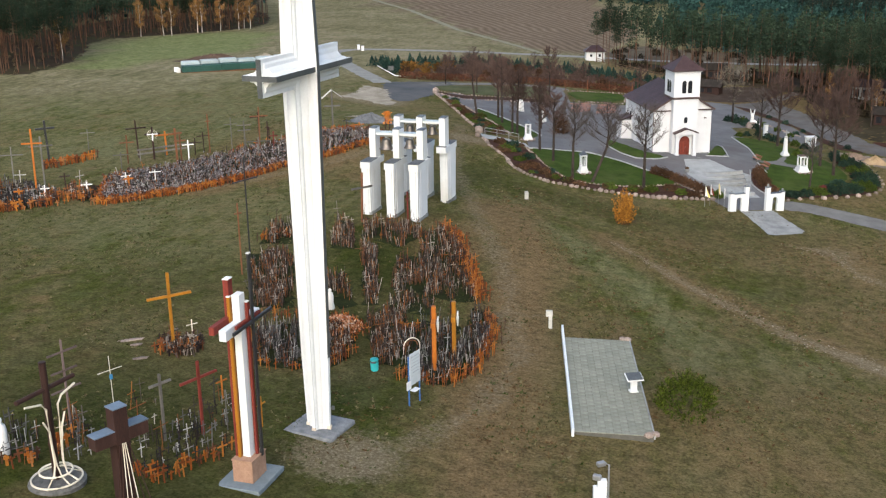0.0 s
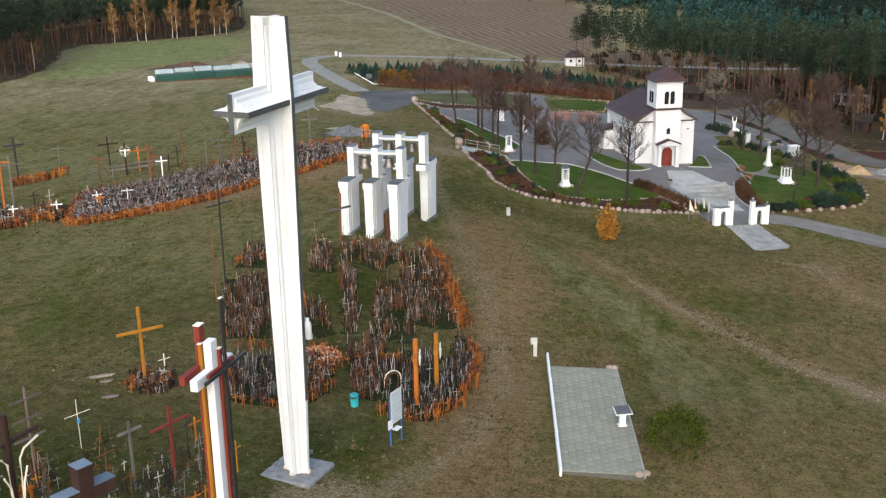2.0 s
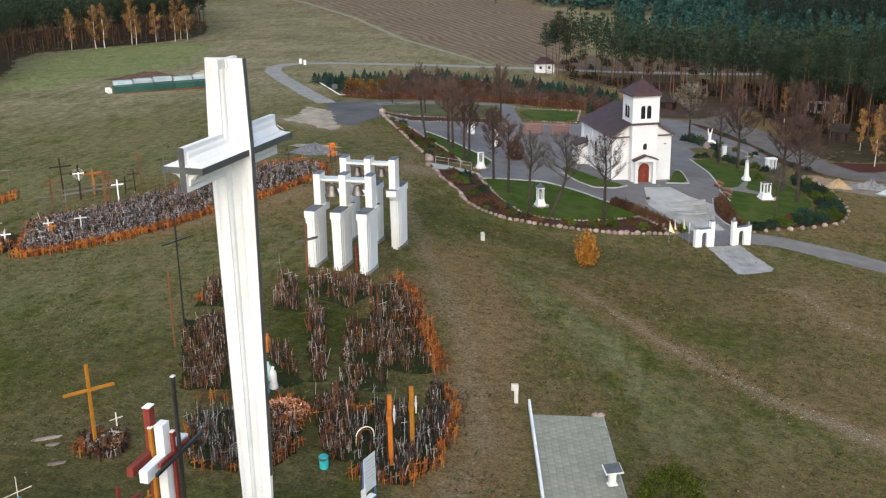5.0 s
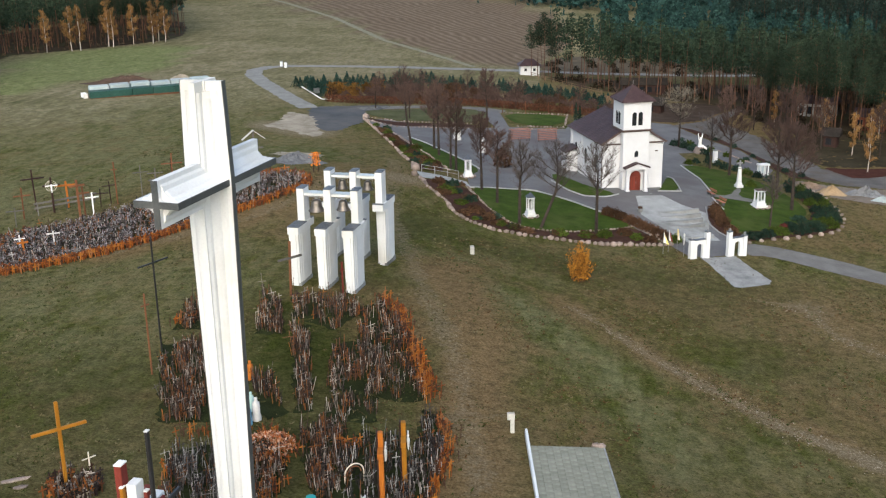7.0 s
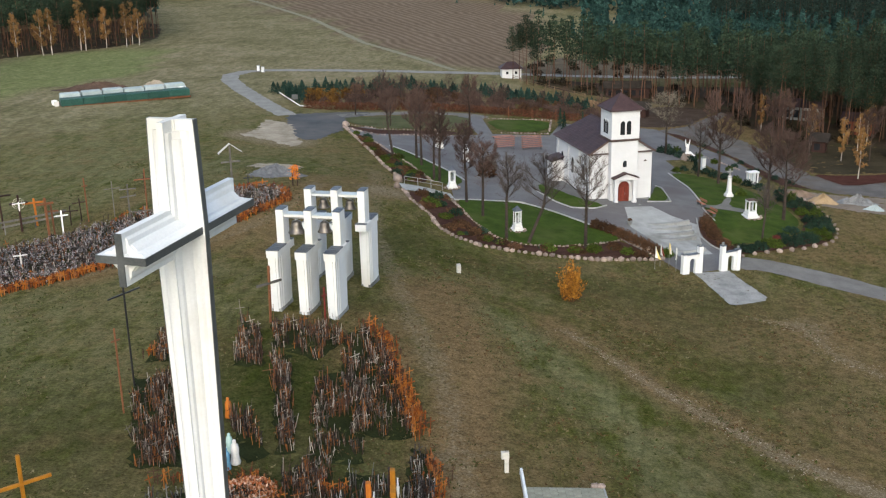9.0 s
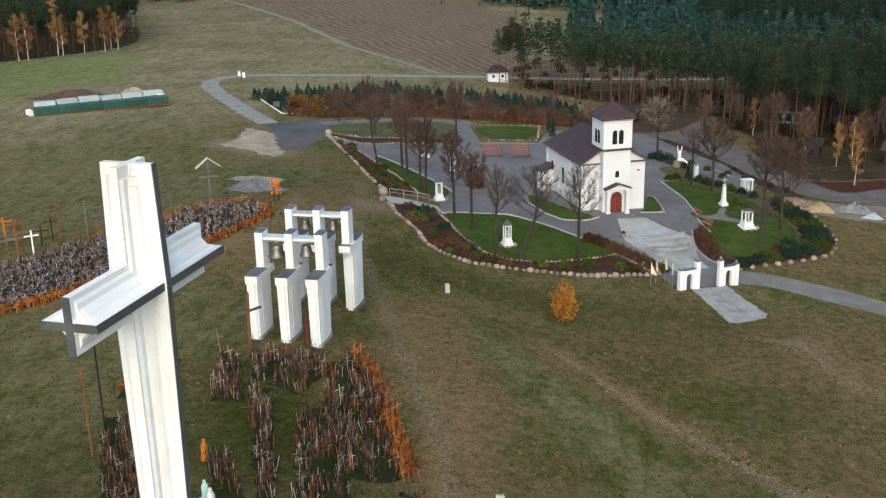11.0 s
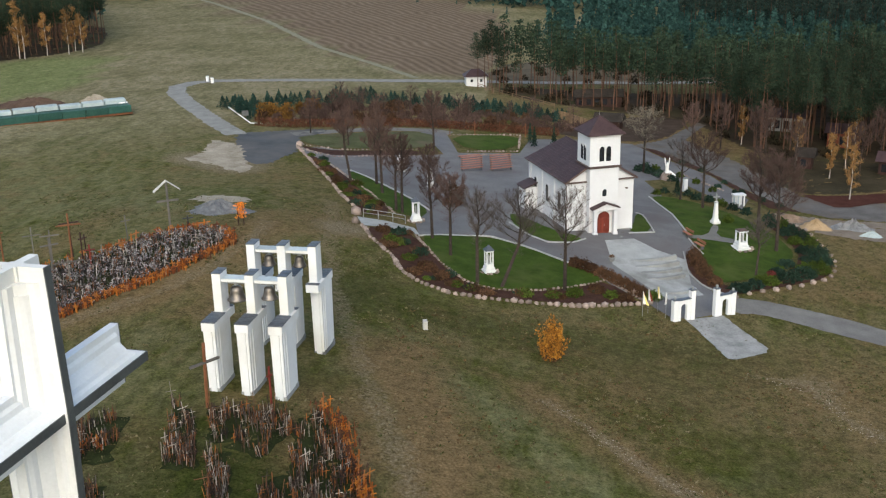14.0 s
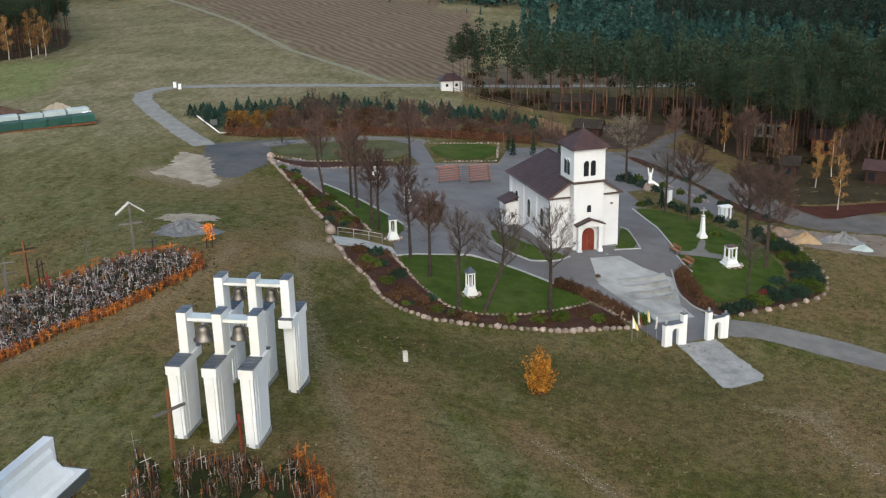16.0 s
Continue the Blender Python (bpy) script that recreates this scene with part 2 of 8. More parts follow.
def sheet(name, poly, dz, material, step=1.2, rough_edge=0.0, seed=1):
    """A patch of ground in an outline, laid over the land."""
    rng = random.Random(seed)
    edge = []
    for (x0, y0), (x1, y1) in zip(poly, poly[1:] + poly[:1]):
        k = max(1, int(math.hypot(x1 - x0, y1 - y0) / (0.5 if rough_edge else step)))
        for i in range(k):
            edge.append((x0 + (x1 - x0) * i / k + rng.uniform(-1, 1) * rough_edge, y0 + (y1 - y0) * i / k + rng.uniform(-1, 1) * rough_edge))
    xs, ys = [p[0] for p in edge], [p[1] for p in edge]
    gx, gy = np.meshgrid(np.arange(min(xs), max(xs), step) + 0.37, np.arange(min(ys), max(ys), step) + 0.41)
    keep = inside(edge, gx, gy) & (to_line(edge + edge[:1], gx, gy) > step * 0.3)
    pts = [Vector(p) for p in edge] + [Vector(p) for p in zip(gx[keep], gy[keep])]
    n = len(edge)
    out = geometry.delaunay_2d_cdt(pts, [(i, (i + 1) % n) for i in range(n)], [], 1, 1e-4)
    g = Geo()
    g.add([on(p.x, p.y, dz) for p in out[0]], [tuple(f) for f in out[2]])
    ob = part(name, g, material)
    return tagged(ob, kind="structure")

# ---- the ground ----
RUT = [(-8.5, 105.3), (-4.3, 100.9), (-1.0, 96.6), (5.1, 91.0), (8.9, 87.0), (12.5, 84.7), (17, 81), (26, 74)]
BED_PATH = [(-54, 104), (-47.6, 111.3), (-43.9, 114.8), (-41.0, 120.6), (-39.2, 128.7), (-39.0, 136)]
WORN = [(-16.5, 52), (-12.8, 60), (-12.0, 69.5), (-15.0, 82.8), (-19.3, 95.9), (-25.9, 112.7), (-31.5, 131.8), (-35.5, 152)]
ROAD_C = [(-27.6, 264.4), (-44.6, 255.2), (-60.9, 248.6), (-79.2, 243), (-83.2, 239.5), (-84.4, 233.6), (-81.9, 225.7), (-75, 213.3), (-64.8, 197.2), (-58.7, 188.6)]
PLOUGH = [(-139, 429), (-103.5, 368.5), (-71.3, 304.8), (-40.9, 264), (-28, 270), (-22, 330), (-30, 400), (-60, 470), (-110, 520), (-170, 520)]
GREEN_FIELD = [(-150, 255), (-131, 286), (-117, 278), (-103, 232), (-111, 219), (-116, 192), (-126, 190), (-134, 212)]


def spread(lo, hi, step, far, growth=1.16):
    core = list(np.arange(lo, hi + step, step))
    out, s = core[-1], step
    while out < far[1]:
        s *= growth
        out += s
        core.append(out)
    out, s = core[0], step
    while out > far[0]:
        s *= growth
        out -= s
        core.insert(0, out)
    return np.array(core)


def make_ground():
    xs, ys = spread(-82, 42, 0.6, (-1600, 1600)), spread(42, 205, 0.6, (-400, 3500))
    X, Y = np.meshgrid(xs, ys)
    rng = np.random.default_rng(3)
    Z = land(X, Y)
    near = (X > -85) & (X < 45) & (Y > 40) & (Y < 206)
    Z = Z + np.where(near, rng.normal(0, 0.018, X.shape), 0)
    verts = np.stack([X, Y, Z], -1).reshape(-1, 3)
    w, h = len(xs), len(ys)
    i = np.arange(h - 1)[:, None] * w + np.arange(w - 1)[None, :]
    faces = np.stack([i, i + 1, i + 1 + w, i + w], -1).reshape(-1, 4)
    me = bpy.data.meshes.new("ground")
    me.from_pydata(verts.tolist(), [], faces.tolist())
    x, y = verts[:, 0], verts[:, 1]

    def band(line, width):
        return np.clip(1.3 - to_line(line, x, y) / width, 0, 1)

    def spot(cx, cy, r):
        return np.clip(1.25 - np.hypot(x - cx, y - cy) / r, 0, 1)

    wob = 0.8 * np.sin(x * 0.9 + 0.6 * y) + 0.6 * np.sin(0.37 * x - 0.8 * y)
    grow = np.clip((x + 9) / 22, 0, 1)
    bare = np.maximum.reduce([
        (0.52 + 0.18 * grow) * band(RUT, 0.8 + 0.9 * grow + 0.3 * wob), 0.42 * grow * band([(p[0] + 1.7, p[1] + 1.5) for p in RUT[3:]], 0.5 + 0.15 * wob),
        0.55 * band([(9.9, 117.1), (14.4, 116.6), (16.1, 110.1), (19.1, 106.5), (26, 100)], 1.2 + 0.5 * wob), 0.35 * band([(5, 113), (14, 100), (24, 92)], 0.6),
        0.50 * band(WORN, 1.8 + 0.7 * wob), 0.25 * band(WORN, 3.8), 0.95 * spot(-18.6, 50.4, 4.2), 0.75 * spot(-31.6, 139.8, 5), 0.5 * spot(14.9, 116.3, 4),
        0.5 * band(BED_PATH, 1.5 + 0.6 * wob), 0.45 * band([(-62, 98), (-54, 112), (-48, 128)], 1.2 + 0.6 * wob), 0.5 * band([(-15.9, 77.3), (-11.3, 80.1)], 0.5), 0.45 * band([(-100, 190), (-84, 200)], 2.5)])
    bare = np.maximum(bare, 0.75 * np.clip(1.4 - to_line([(-60, 172), (-52, 168), (-54, 182)], x, y) / 5, 0, 1))
    lush = np.maximum.reduce([0.85 * spot(-34, 50, 15), 0.8 * spot(-23, 44, 10), 0.8 * spot(-27, 122, 7), 0.95 * spot(-26, 84, 13), 0.95 * spot(-31, 49, 9), 0.95 * spot(-37, 44, 8), 0.95 * spot(-28, 41, 6), 0.5 * spot(-36, 55, 7), 0.7 * spot(-23, 100, 4), 0.8 * spot(-24, 70, 9), 0.5 * spot(-40, 75, 10), 0.6 * spot(-20, 58, 6), 0.55 * band([(-26, 121), (-12, 119), (2, 120)], 4), 0.6 * spot(8, 119, 7), 0.55 * spot(0, 113, 8), 0.4 * spot(10, 101, 7)])
    plough = inside(PLOUGH, x, y) * 1.0
    far = np.clip((y - 190 + 0.9 * np.clip(-x - 45, 0, 60)) / 40, 0, 1) * np.clip((-18 - x + 0.9 * (y - 200)) / 12, 0, 1) * np.where((x > -24) & (y < 300), 0.15, 1)
    brown = np.maximum.reduce([1.3 * spot(-21.5, 91, 4.5), 0.9 * band([(-40, 140), (-41, 128), (-38, 112)], 3.0), 1.5 * band([(-21, 108), (-17, 99), (-14.8, 92), (-14.2, 80), (-12.6, 70), (-12, 58), (-10, 50)], 3.6), 0.75 * spot(-8, 79, 5), 0.6 * spot(-4, 56, 8), 1.1 * band([(-9, 106), (-2, 98), (7, 90), (16, 83), (26, 76)], 2.8), 0.9 * spot(18, 112, 12), 0.8 * spot(16, 92, 8), 0.7 * spot(-2, 110, 6), 0.75 * spot(5, 62, 8), 0.6 * spot(10, 72, 9), 0.9 * spot(-21.5, 98, 5), 1.2 * band(BED_PATH, 3.2), 0.9 * spot(-34, 141, 6), 0.6 * band([(-62, 98), (-60, 120), (-57, 140)], 2.5), 0.6 * band([(20, 140), (30, 152), (30, 165)], 6), 0.7 * spot(-64, 196, 5), 0.4 * spot(4, 108, 9), 1.2 * spot(10, 214, 24), 1.2 * spot(34, 192, 16), 1.0 * spot(-8, 212, 10)])
    mown = inside(GREEN_FIELD, x, y) * 1.0
    pale = np.maximum.reduce([0.8 * band([(-15, 104), (-7, 95), (-1, 85), (2, 76)], 3.6), 0.6 * spot(8, 78, 7), 0.9 * spot(-62, 142, 24), 0.9 * spot(-78, 125, 22), 0.7 * spot(-55, 92, 16), 0.7 * spot(-42, 100, 11), 0.6 * spot(-44, 84, 11), 0.5 * spot(-36, 112, 9), 1.0 * spot(-95, 190, 38), 0.9 * spot(-75, 152, 28), 0.8 * spot(-105, 150, 30), 0.6 * spot(-66, 175, 18)])
    me.attributes.new("cover", "FLOAT_COLOR", "POINT").data.foreach_set("color", np.stack([bare, lush, plough, far], -1).astype(np.float32).ravel())
    me.attributes.new("growth", "FLOAT_COLOR", "POINT").data.foreach_set("color", np.stack([brown, mown, pale, far], -1).astype(np.float32).ravel())
    m = bpy.data.materials.new("autumn_grassland")
    m.use_nodes = True
    t = m.node_tree
    bsdf = t.nodes["Principled BSDF"]
    pos = t.nodes.new("ShaderNodeTexCoord").outputs["Object"]
    attr = t.nodes.new("ShaderNodeAttribute")
    attr.attribute_name = "cover"
    rgb = t.nodes.new("ShaderNodeSeparateColor")
    t.links.new(attr.outputs["Color"], rgb.inputs[0])
    streak = t.nodes.new("ShaderNodeMapping")
    streak.inputs["Rotation"].default_value, streak.inputs["Scale"].default_value = (0, 0, radians(38)), (1.0, 0.35, 1.0)
    t.links.new(pos, streak.inputs[0])
    attr2 = t.nodes.new("ShaderNodeAttribute")
    attr2.attribute_name = "growth"
    grown = t.nodes.new("ShaderNodeSeparateColor")
    t.links.new(attr2.outputs["Color"], grown.inputs[0])
    big, mid, blot, fine = noise_of(t, pos, 0.055, 6, 0.65), noise_of(t, streak.outputs[0], 0.55, 7, 0.72), noise_of(t, pos, 0.21, 5, 0.7), noise_of(t, pos, 5.0, 7, 0.78)
    grit = noise_of(t, pos, 2.3, 6, 0.8)
    step = lambda value, lo, hi: ramp(t, value, [(lo, (0, 0, 0)), (hi, (1, 1, 1))])
    half = lambda value, lo, hi: ramp(t, value, [(lo, (0.35, 0.35, 0.35)), (hi, (1, 1, 1))])
    green = ramp(t, fine, [(0.30, (0.015, 0.018, 0.004)), (0.5, (0.055, 0.061, 0.014)), (0.74, (0.112, 0.114, 0.033))])
    dry = ramp(t, fine, [(0.30, (0.036, 0.029, 0.011)), (0.5, (0.106, 0.089, 0.040)), (0.74, (0.182, 0.154, 0.081))])
    leafy = ramp(t, fine, [(0.30, (0.042, 0.027, 0.012)), (0.5, (0.134, 0.094, 0.046)), (0.74, (0.228, 0.168, 0.094))])
    greyish = ramp(t, fine, [(0.30, (0.062, 0.064, 0.026)), (0.5, (0.122, 0.124, 0.058)), (0.74, (0.185, 0.183, 0.100))])
    patchy = step(calc(t, "ADD", calc(t, "MULTIPLY", big, 0.5), calc(t, "MULTIPLY", mid, 0.5)), 0.40, 0.54)
    colour = mix(t, patchy, green, dry)
    colour = mix(t, calc(t, "MULTIPLY", step(blot, 0.52, 0.66), 0.75), colour, leafy)
    colour = mix(t, calc(t, "MULTIPLY", ramp(t, blot, [(0.34, (1, 1, 1)), (0.46, (0, 0, 0))]), 0.3), colour, greyish)
    colour = mix(t, calc(t, "MULTIPLY", grown.outputs[2], step(mid, 0.35, 0.6)), colour, greyish)
    lushc = ramp(t, fine, [(0.3, (0.010, 0.015, 0.003)), (0.7, (0.037, 0.050, 0.012))])
    colour = mix(t, calc(t, "MULTIPLY", rgb.outputs[1], half(calc(t, "ADD", calc(t, "MULTIPLY", mid, 0.6), calc(t, "MULTIPLY", grit, 0.4)), 0.33, 0.62)), colour, lushc)
    colour = mix(t, calc(t, "MULTIPLY", grown.outputs[0], half(calc(t, "ADD", calc(t, "MULTIPLY", mid, 0.5), calc(t, "MULTIPLY", grit, 0.5)), 0.36, 0.58)), colour, leafy)
    strawc = ramp(t, calc(t, "ADD", calc(t, "MULTIPLY", mid, 0.55), calc(t, "MULTIPLY", big, 0.45)), [(0.38, (0.102, 0.100, 0.050)), (0.5, (0.168, 0.148, 0.085)), (0.62, (0.228, 0.196, 0.128))])
    colour = mix(t, calc(t, "MULTIPLY", attr.outputs["Alpha"], 0.85), colour, strawc)
    mownc = ramp(t, calc(t, "ADD", calc(t, "MULTIPLY", mid, 0.6), calc(t, "MULTIPLY", blot, 0.4)), [(0.36, (0.105, 0.130, 0.045)), (0.62, (0.170, 0.185, 0.080))])
    colour = mix(t, calc(t, "MULTIPLY", grown.outputs[1], 0.85), colour, mownc)
    colour = mix(t, 1.0, colour, ramp(t, noise_of(t, pos, 1.1, 6, 0.75), [(0.36, (0.64, 0.66, 0.63)), (0.64, (1.26, 1.23, 1.21))]), "MULTIPLY")
    soil = ramp(t, fine, [(0.32, (0.075, 0.056, 0.030)), (0.5, (0.155, 0.124, 0.078)), (0.68, (0.31, 0.265, 0.19))])
    torn = step(calc(t, "ADD", calc(t, "MULTIPLY", rgb.outputs[0], 0.75), calc(t, "MULTIPLY", calc(t, "SUBTRACT", grit, 0.5), 1.1)), 0.26, 0.52)
    colour = mix(t, calc(t, "MULTIPLY", torn, 0.85), colour, soil)
    wave = t.nodes.new("ShaderNodeTexWave")
    wave.inputs["Scale"].default_value, wave.inputs["Distortion"].default_value = 0.105, 9.0
    wave.inputs["Detail"].default_value, wave.inputs["Detail Scale"].default_value = 3, 0.4
    turn = t.nodes.new("ShaderNodeMapping")
    turn.inputs["Rotation"].default_value = (0, 0, radians(-30.5))
    t.links.new(pos, turn.inputs[0])
    t.links.new(turn.outputs[0], wave.inputs["Vector"])
    ploughc = ramp(t, calc(t, "ADD", calc(t, "MULTIPLY", wave.outputs["Fac"], 0.34), calc(t, "ADD", calc(t, "MULTIPLY", mid, 0.36), calc(t, "MULTIPLY", big, 0.3))), [(0.18, (0.070, 0.052, 0.034)), (0.42, (0.118, 0.087, 0.058)), (0.62, (0.148, 0.111, 0.076)), (0.85, (0.205, 0.161, 0.117))])
    colour = mix(t, rgb.outputs[2], colour, ploughc)
    t.links.new(colour, bsdf.inputs["Base Color"])
    bsdf.inputs["Roughness"].default_value, bsdf.inputs["Specular IOR Level"].default_value = 1.0, 0.02
    b = t.nodes.new("ShaderNodeBump")
    b.inputs["Strength"].default_value, b.inputs["Distance"].default_value = 0.8, 0.12
    t.links.new(calc(t, "ADD", fine, mid), b.inputs["Height"])
    t.links.new(b.outputs[0], bsdf.inputs["Normal"])
    me.materials.append(m)
    me.shade_smooth()
    return tagged(new("ground", me), "sloping autumn grassland with dry brown patches and tracks", "ground", kind="structure")


make_ground()

# ---- roads, yard and lawns ----
YARD = [(-47.4, 182.5), (-43.2, 174.8), (-37.2, 166.7), (-32.2, 161.3), (-25.5, 151.8), (-23.7, 143.2), (-20.2, 144.6), (-15.9, 146.1), (-11.5, 143.6), (-6.4, 139.7), (-4.3, 138.1), (-2.2, 135.3), (1.4, 131.6), (3.6, 128.6), (5.7, 129.3), (7.9, 130.9), (9.2, 135.1), (7.1, 139.9), (6.6, 143.3), (8, 147.8), (7.2, 153.9), (5.8, 175.6), (4, 182.7), (8.2, 185.4), (11.8, 178.2), (16.2, 170.3), (17.9, 176), (14.2, 188.4), (8.5, 197.4), (3.5, 207.9), (-4.3, 208.8), (-13.5, 205), (-14.7, 193.3), (-23.9, 188.9), (-27.6, 203.7), (-31.5, 201.8), (-25.9, 186.9), (-30.8, 183.6), (-36.7, 181.9), (-43.7, 183.6)]
LAWNS = [
    [(-37.4, 171.3), (-34.5, 168.4), (-30.8, 163.9), (-26.4, 158.2), (-23.8, 153.9), (-24.6, 149.8), (-28.2, 151.8), (-32.9, 159.4), (-35.9, 164.8)],
    [(-23.5, 142.5), (-21.4, 144.1), (-15.9, 145.9), (-11.5, 143.3), (-6.4, 139.4), (-2.7, 136.5), (-5.6, 134.1), (-11.1, 130.9), (-13.8, 130), (-16.8, 130.5), (-20.4, 135.2)],
    [(-14.1, 156.8), (-11.8, 154), (-8.8, 150.1), (-5, 147.7), (-6.3, 146.2), (-9.1, 145.7), (-11.3, 147.8), (-13.7, 152.1)],
    [(0.3, 151.3), (3.3, 152.9), (2.4, 160.8), (1.7, 161.6), (0.9, 154.6)],
    [(4, 172.9), (6, 174.2), (9.9, 172.5), (13.8, 168.8), (17.2, 163.1), (19.7, 155.3), (19.4, 150.5), (16.4, 144.5), (12.2, 141.2), (8.7, 139.1), (8.7, 144.9), (8.1, 149.5), (7.6, 154.4), (6.5, 163.8)],
    [(-27.1, 201.2), (-15.5, 207.2), (-15.2, 196.7), (-22.4, 191.1)],
]
BEDS = [
    [(-45.9, 179), (-42.3, 176.1), (-37.5, 168.2), (-32.1, 159.2), (-27.7, 150.7), (-30.1, 147.7), (-31.7, 149.5), (-35.2, 156.8), (-39.4, 166.5), (-43.8, 175.6)],
    [(-29.5, 142), (-27.5, 143.3), (-24.6, 143.4), (-20.6, 135.1), (-17.1, 130.1), (-13.7, 129.4), (-9.4, 131.1), (-5, 134.1), (-2.7, 136.2), (0.9, 131.5), (-1.3, 130.9), (-5.7, 129.1), (-9.9, 128.3), (-14.7, 127.3), (-18.4, 127), (-21.5, 128.2), (-23.4, 130.2), (-25.1, 134.4), (-27.4, 137.6)],
    [(6.4, 147.1), (8, 147.4), (8.8, 141.9), (9.5, 138.6), (13.8, 140.2), (17.5, 144.4), (20, 150.7), (20.4, 155.5), (18.1, 164.6), (20.7, 167.2), (22.7, 163.5), (23.8, 156.4), (24, 151.7), (22.9, 147.1), (21.3, 144.6), (18.6, 142.4), (13.6, 138.9), (10.3, 136.4), (7.7, 138.1), (6.4, 141.1)],
    [(-46.8, 183.7), (-45, 182.7), (-41.5, 182.3), (-36, 184.5), (-30.4, 187.7), (-28.6, 185), (-36, 181.3), (-40.9, 179.0), (-43.6, 180.1), (-46.4, 182.2)],
]
ROAD_R = [(9.2, 135.1), (12, 136.5), (16.9, 135.4), (21.8, 133.2), (24.8, 131.1), (34, 125), (60, 110), (60, 104), (34, 120.5), (23.7, 127.2), (20.6, 128.5), (15.9, 131.1), (12.5, 132.4), (10.1, 131.8)]
ROAD_S = [(3.4, 207), (8.9, 212.8), (16.6, 230.7), (17.9, 228.8), (12.8, 213.6), (19.1, 199.5), (25.6, 179.3), (37.4, 176.8), (70, 176), (70, 167), (35, 168.4), (27.5, 169.3), (24.2, 170.8), (18.6, 180.2), (11.1, 198)]
ASPH = [(-59.6, 189.6), (-54.7, 192.1), (-47.1, 197.5), (-45.6, 195), (-48.9, 188.5), (-46.5, 180.9), (-48.1, 174.2), (-48.1, 171.3), (-51.2, 169.8), (-54.2, 176)]
tagged(sheet("pavement", YARD, 0.05, YARD_PAVING), "grey block-paved churchyard", "pavement")
for k, poly in enumerate(LAWNS):
    tagged(sheet("lawn", round_off(poly, 1), 0.10, LAWN, 1.2, 0.05, k), "bright green mown churchyard lawn", "lawn")
for k, poly in enumerate(BEDS):
    tagged(sheet("planting_bed", round_off(poly, 1), 0.08, MULCH, 1.2, 0.06, k), "planting bed covered with brown bark mulch", "flower bed")
tagged(sheet("road_gate", round_off(ROAD_R, 1), 0.04, GRAVEL_ROAD, 1.5, 0.08), "pale gravel drive leading to the gate", "road")
tagged(sheet("road_yard", ROAD_S, 0.055, surface("dull_gravel", (0.070, 0.066, 0.062), (0.135, 0.128, 0.120), 0.4, 7, 0.95, vary=0, stain=(0.10, 0.082, 0.066)), 2, 0.3), "pale gravel road past the churchyard", "road")
tagged(sheet("road_asphalt", round_off(ASPH, 1), 0.045, ASPHALT, 1.5, 0.35), "worn grey asphalt turning area", "road")
tagged(sheet("pavement_path", round_off([(7.2, 153.9), (9.9, 154.9), (11.2, 160.9), (12, 160.4), (10.9, 155.5), (13.8, 155.1), (13.4, 153.5), (9.7, 153.3), (7.4, 152.6)], 1), 0.12, GRAVEL_ROAD, 1), "narrow paved garden path", "path")
tagged(sheet("pavement_ramp", [(-31.2, 145.9), (-27.8, 146.2), (-24.4, 145.2), (-23.5, 142.8), (-27.5, 143.4), (-29.9, 142.3)], 0.14, GREY_CONCRETE, 1), "pale concrete ramp into the churchyard", "ramp")


def strip(line, width):
    """The outline of a road along a line."""
    left, right = [], []
    for i, (x, y) in enumerate(line):
        (x0, y0), (x1, y1) = line[max(i - 1, 0)], line[min(i + 1, len(line) - 1)]
        d = math.hypot(x1 - x0, y1 - y0)
        nx, ny = -(y1 - y0) / d, (x1 - x0) / d
        left.append((x + nx * width / 2, y + ny * width / 2))
        right.append((x - nx * width / 2, y - ny * width / 2))
    return left + right[::-1]


TRACK_GRAVEL = surface("bleached_track_gravel", (0.15, 0.148, 0.135), (0.26, 0.255, 0.235), 0.5, 6, 0.95, vary=0)
tagged(sheet("road_track", strip(ROAD_C, 3.6), 0.05, TRACK_GRAVEL, 2.5, 0.2), "pale gravel track curving across the field", "road")
tagged(sheet("road_field", strip([(-27.6, 264.4), (0, 277), (40, 285), (140, 300)], 3.4), 0.05, TRACK_GRAVEL, 3, 0.2), "pale gravel track along the wood", "road")
tagged(sheet("road_verge", strip([(-41, 262), (-72, 305), (-104, 369), (-142, 432), (-190, 500)], 1.9), 0.06, surface("straw_verge", (0.12, 0.115, 0.065), (0.22, 0.205, 0.14), 0.5, 5), 3, 0.3), "pale grassy verge beside the ploughed field", "path")
SAND = surface("pale_sand", (0.15, 0.126, 0.09), (0.37, 0.325, 0.255), 0.35, 5, 0.95, vary=0.05)
for k, poly in enumerate(([(-61.7, 184.1), (-57, 182.4), (-54.5, 178), (-52.1, 171.5), (-49.5, 165.8), (-51.8, 164.3), (-55.8, 168.5), (-61.6, 170.6), (-59, 176)], [(-51.5, 147.5), (-48, 150), (-44, 148), (-44.5, 144.5), (-48, 144), (-51, 145)])):
    tagged(sheet("sand_patch", round_off(poly, 2), 0.05, SAND, 1.2, 0.55, k), "bare patch of pale sand", "sand")
tagged(sheet("mound", round_off([(25.5, 180.2), (27.6, 176.3), (29.6, 173.5), (36.5, 177.7), (44, 180), (44, 184), (39.6, 182.8), (29.9, 179.7)], 1), 0.12, surface("red_brown_mulch", (0.035, 0.014, 0.010), (0.075, 0.032, 0.024), 0.6, 7, 0.95), 1.5, 0.1), "red-brown mulched bank at the wood's edge", "bank")


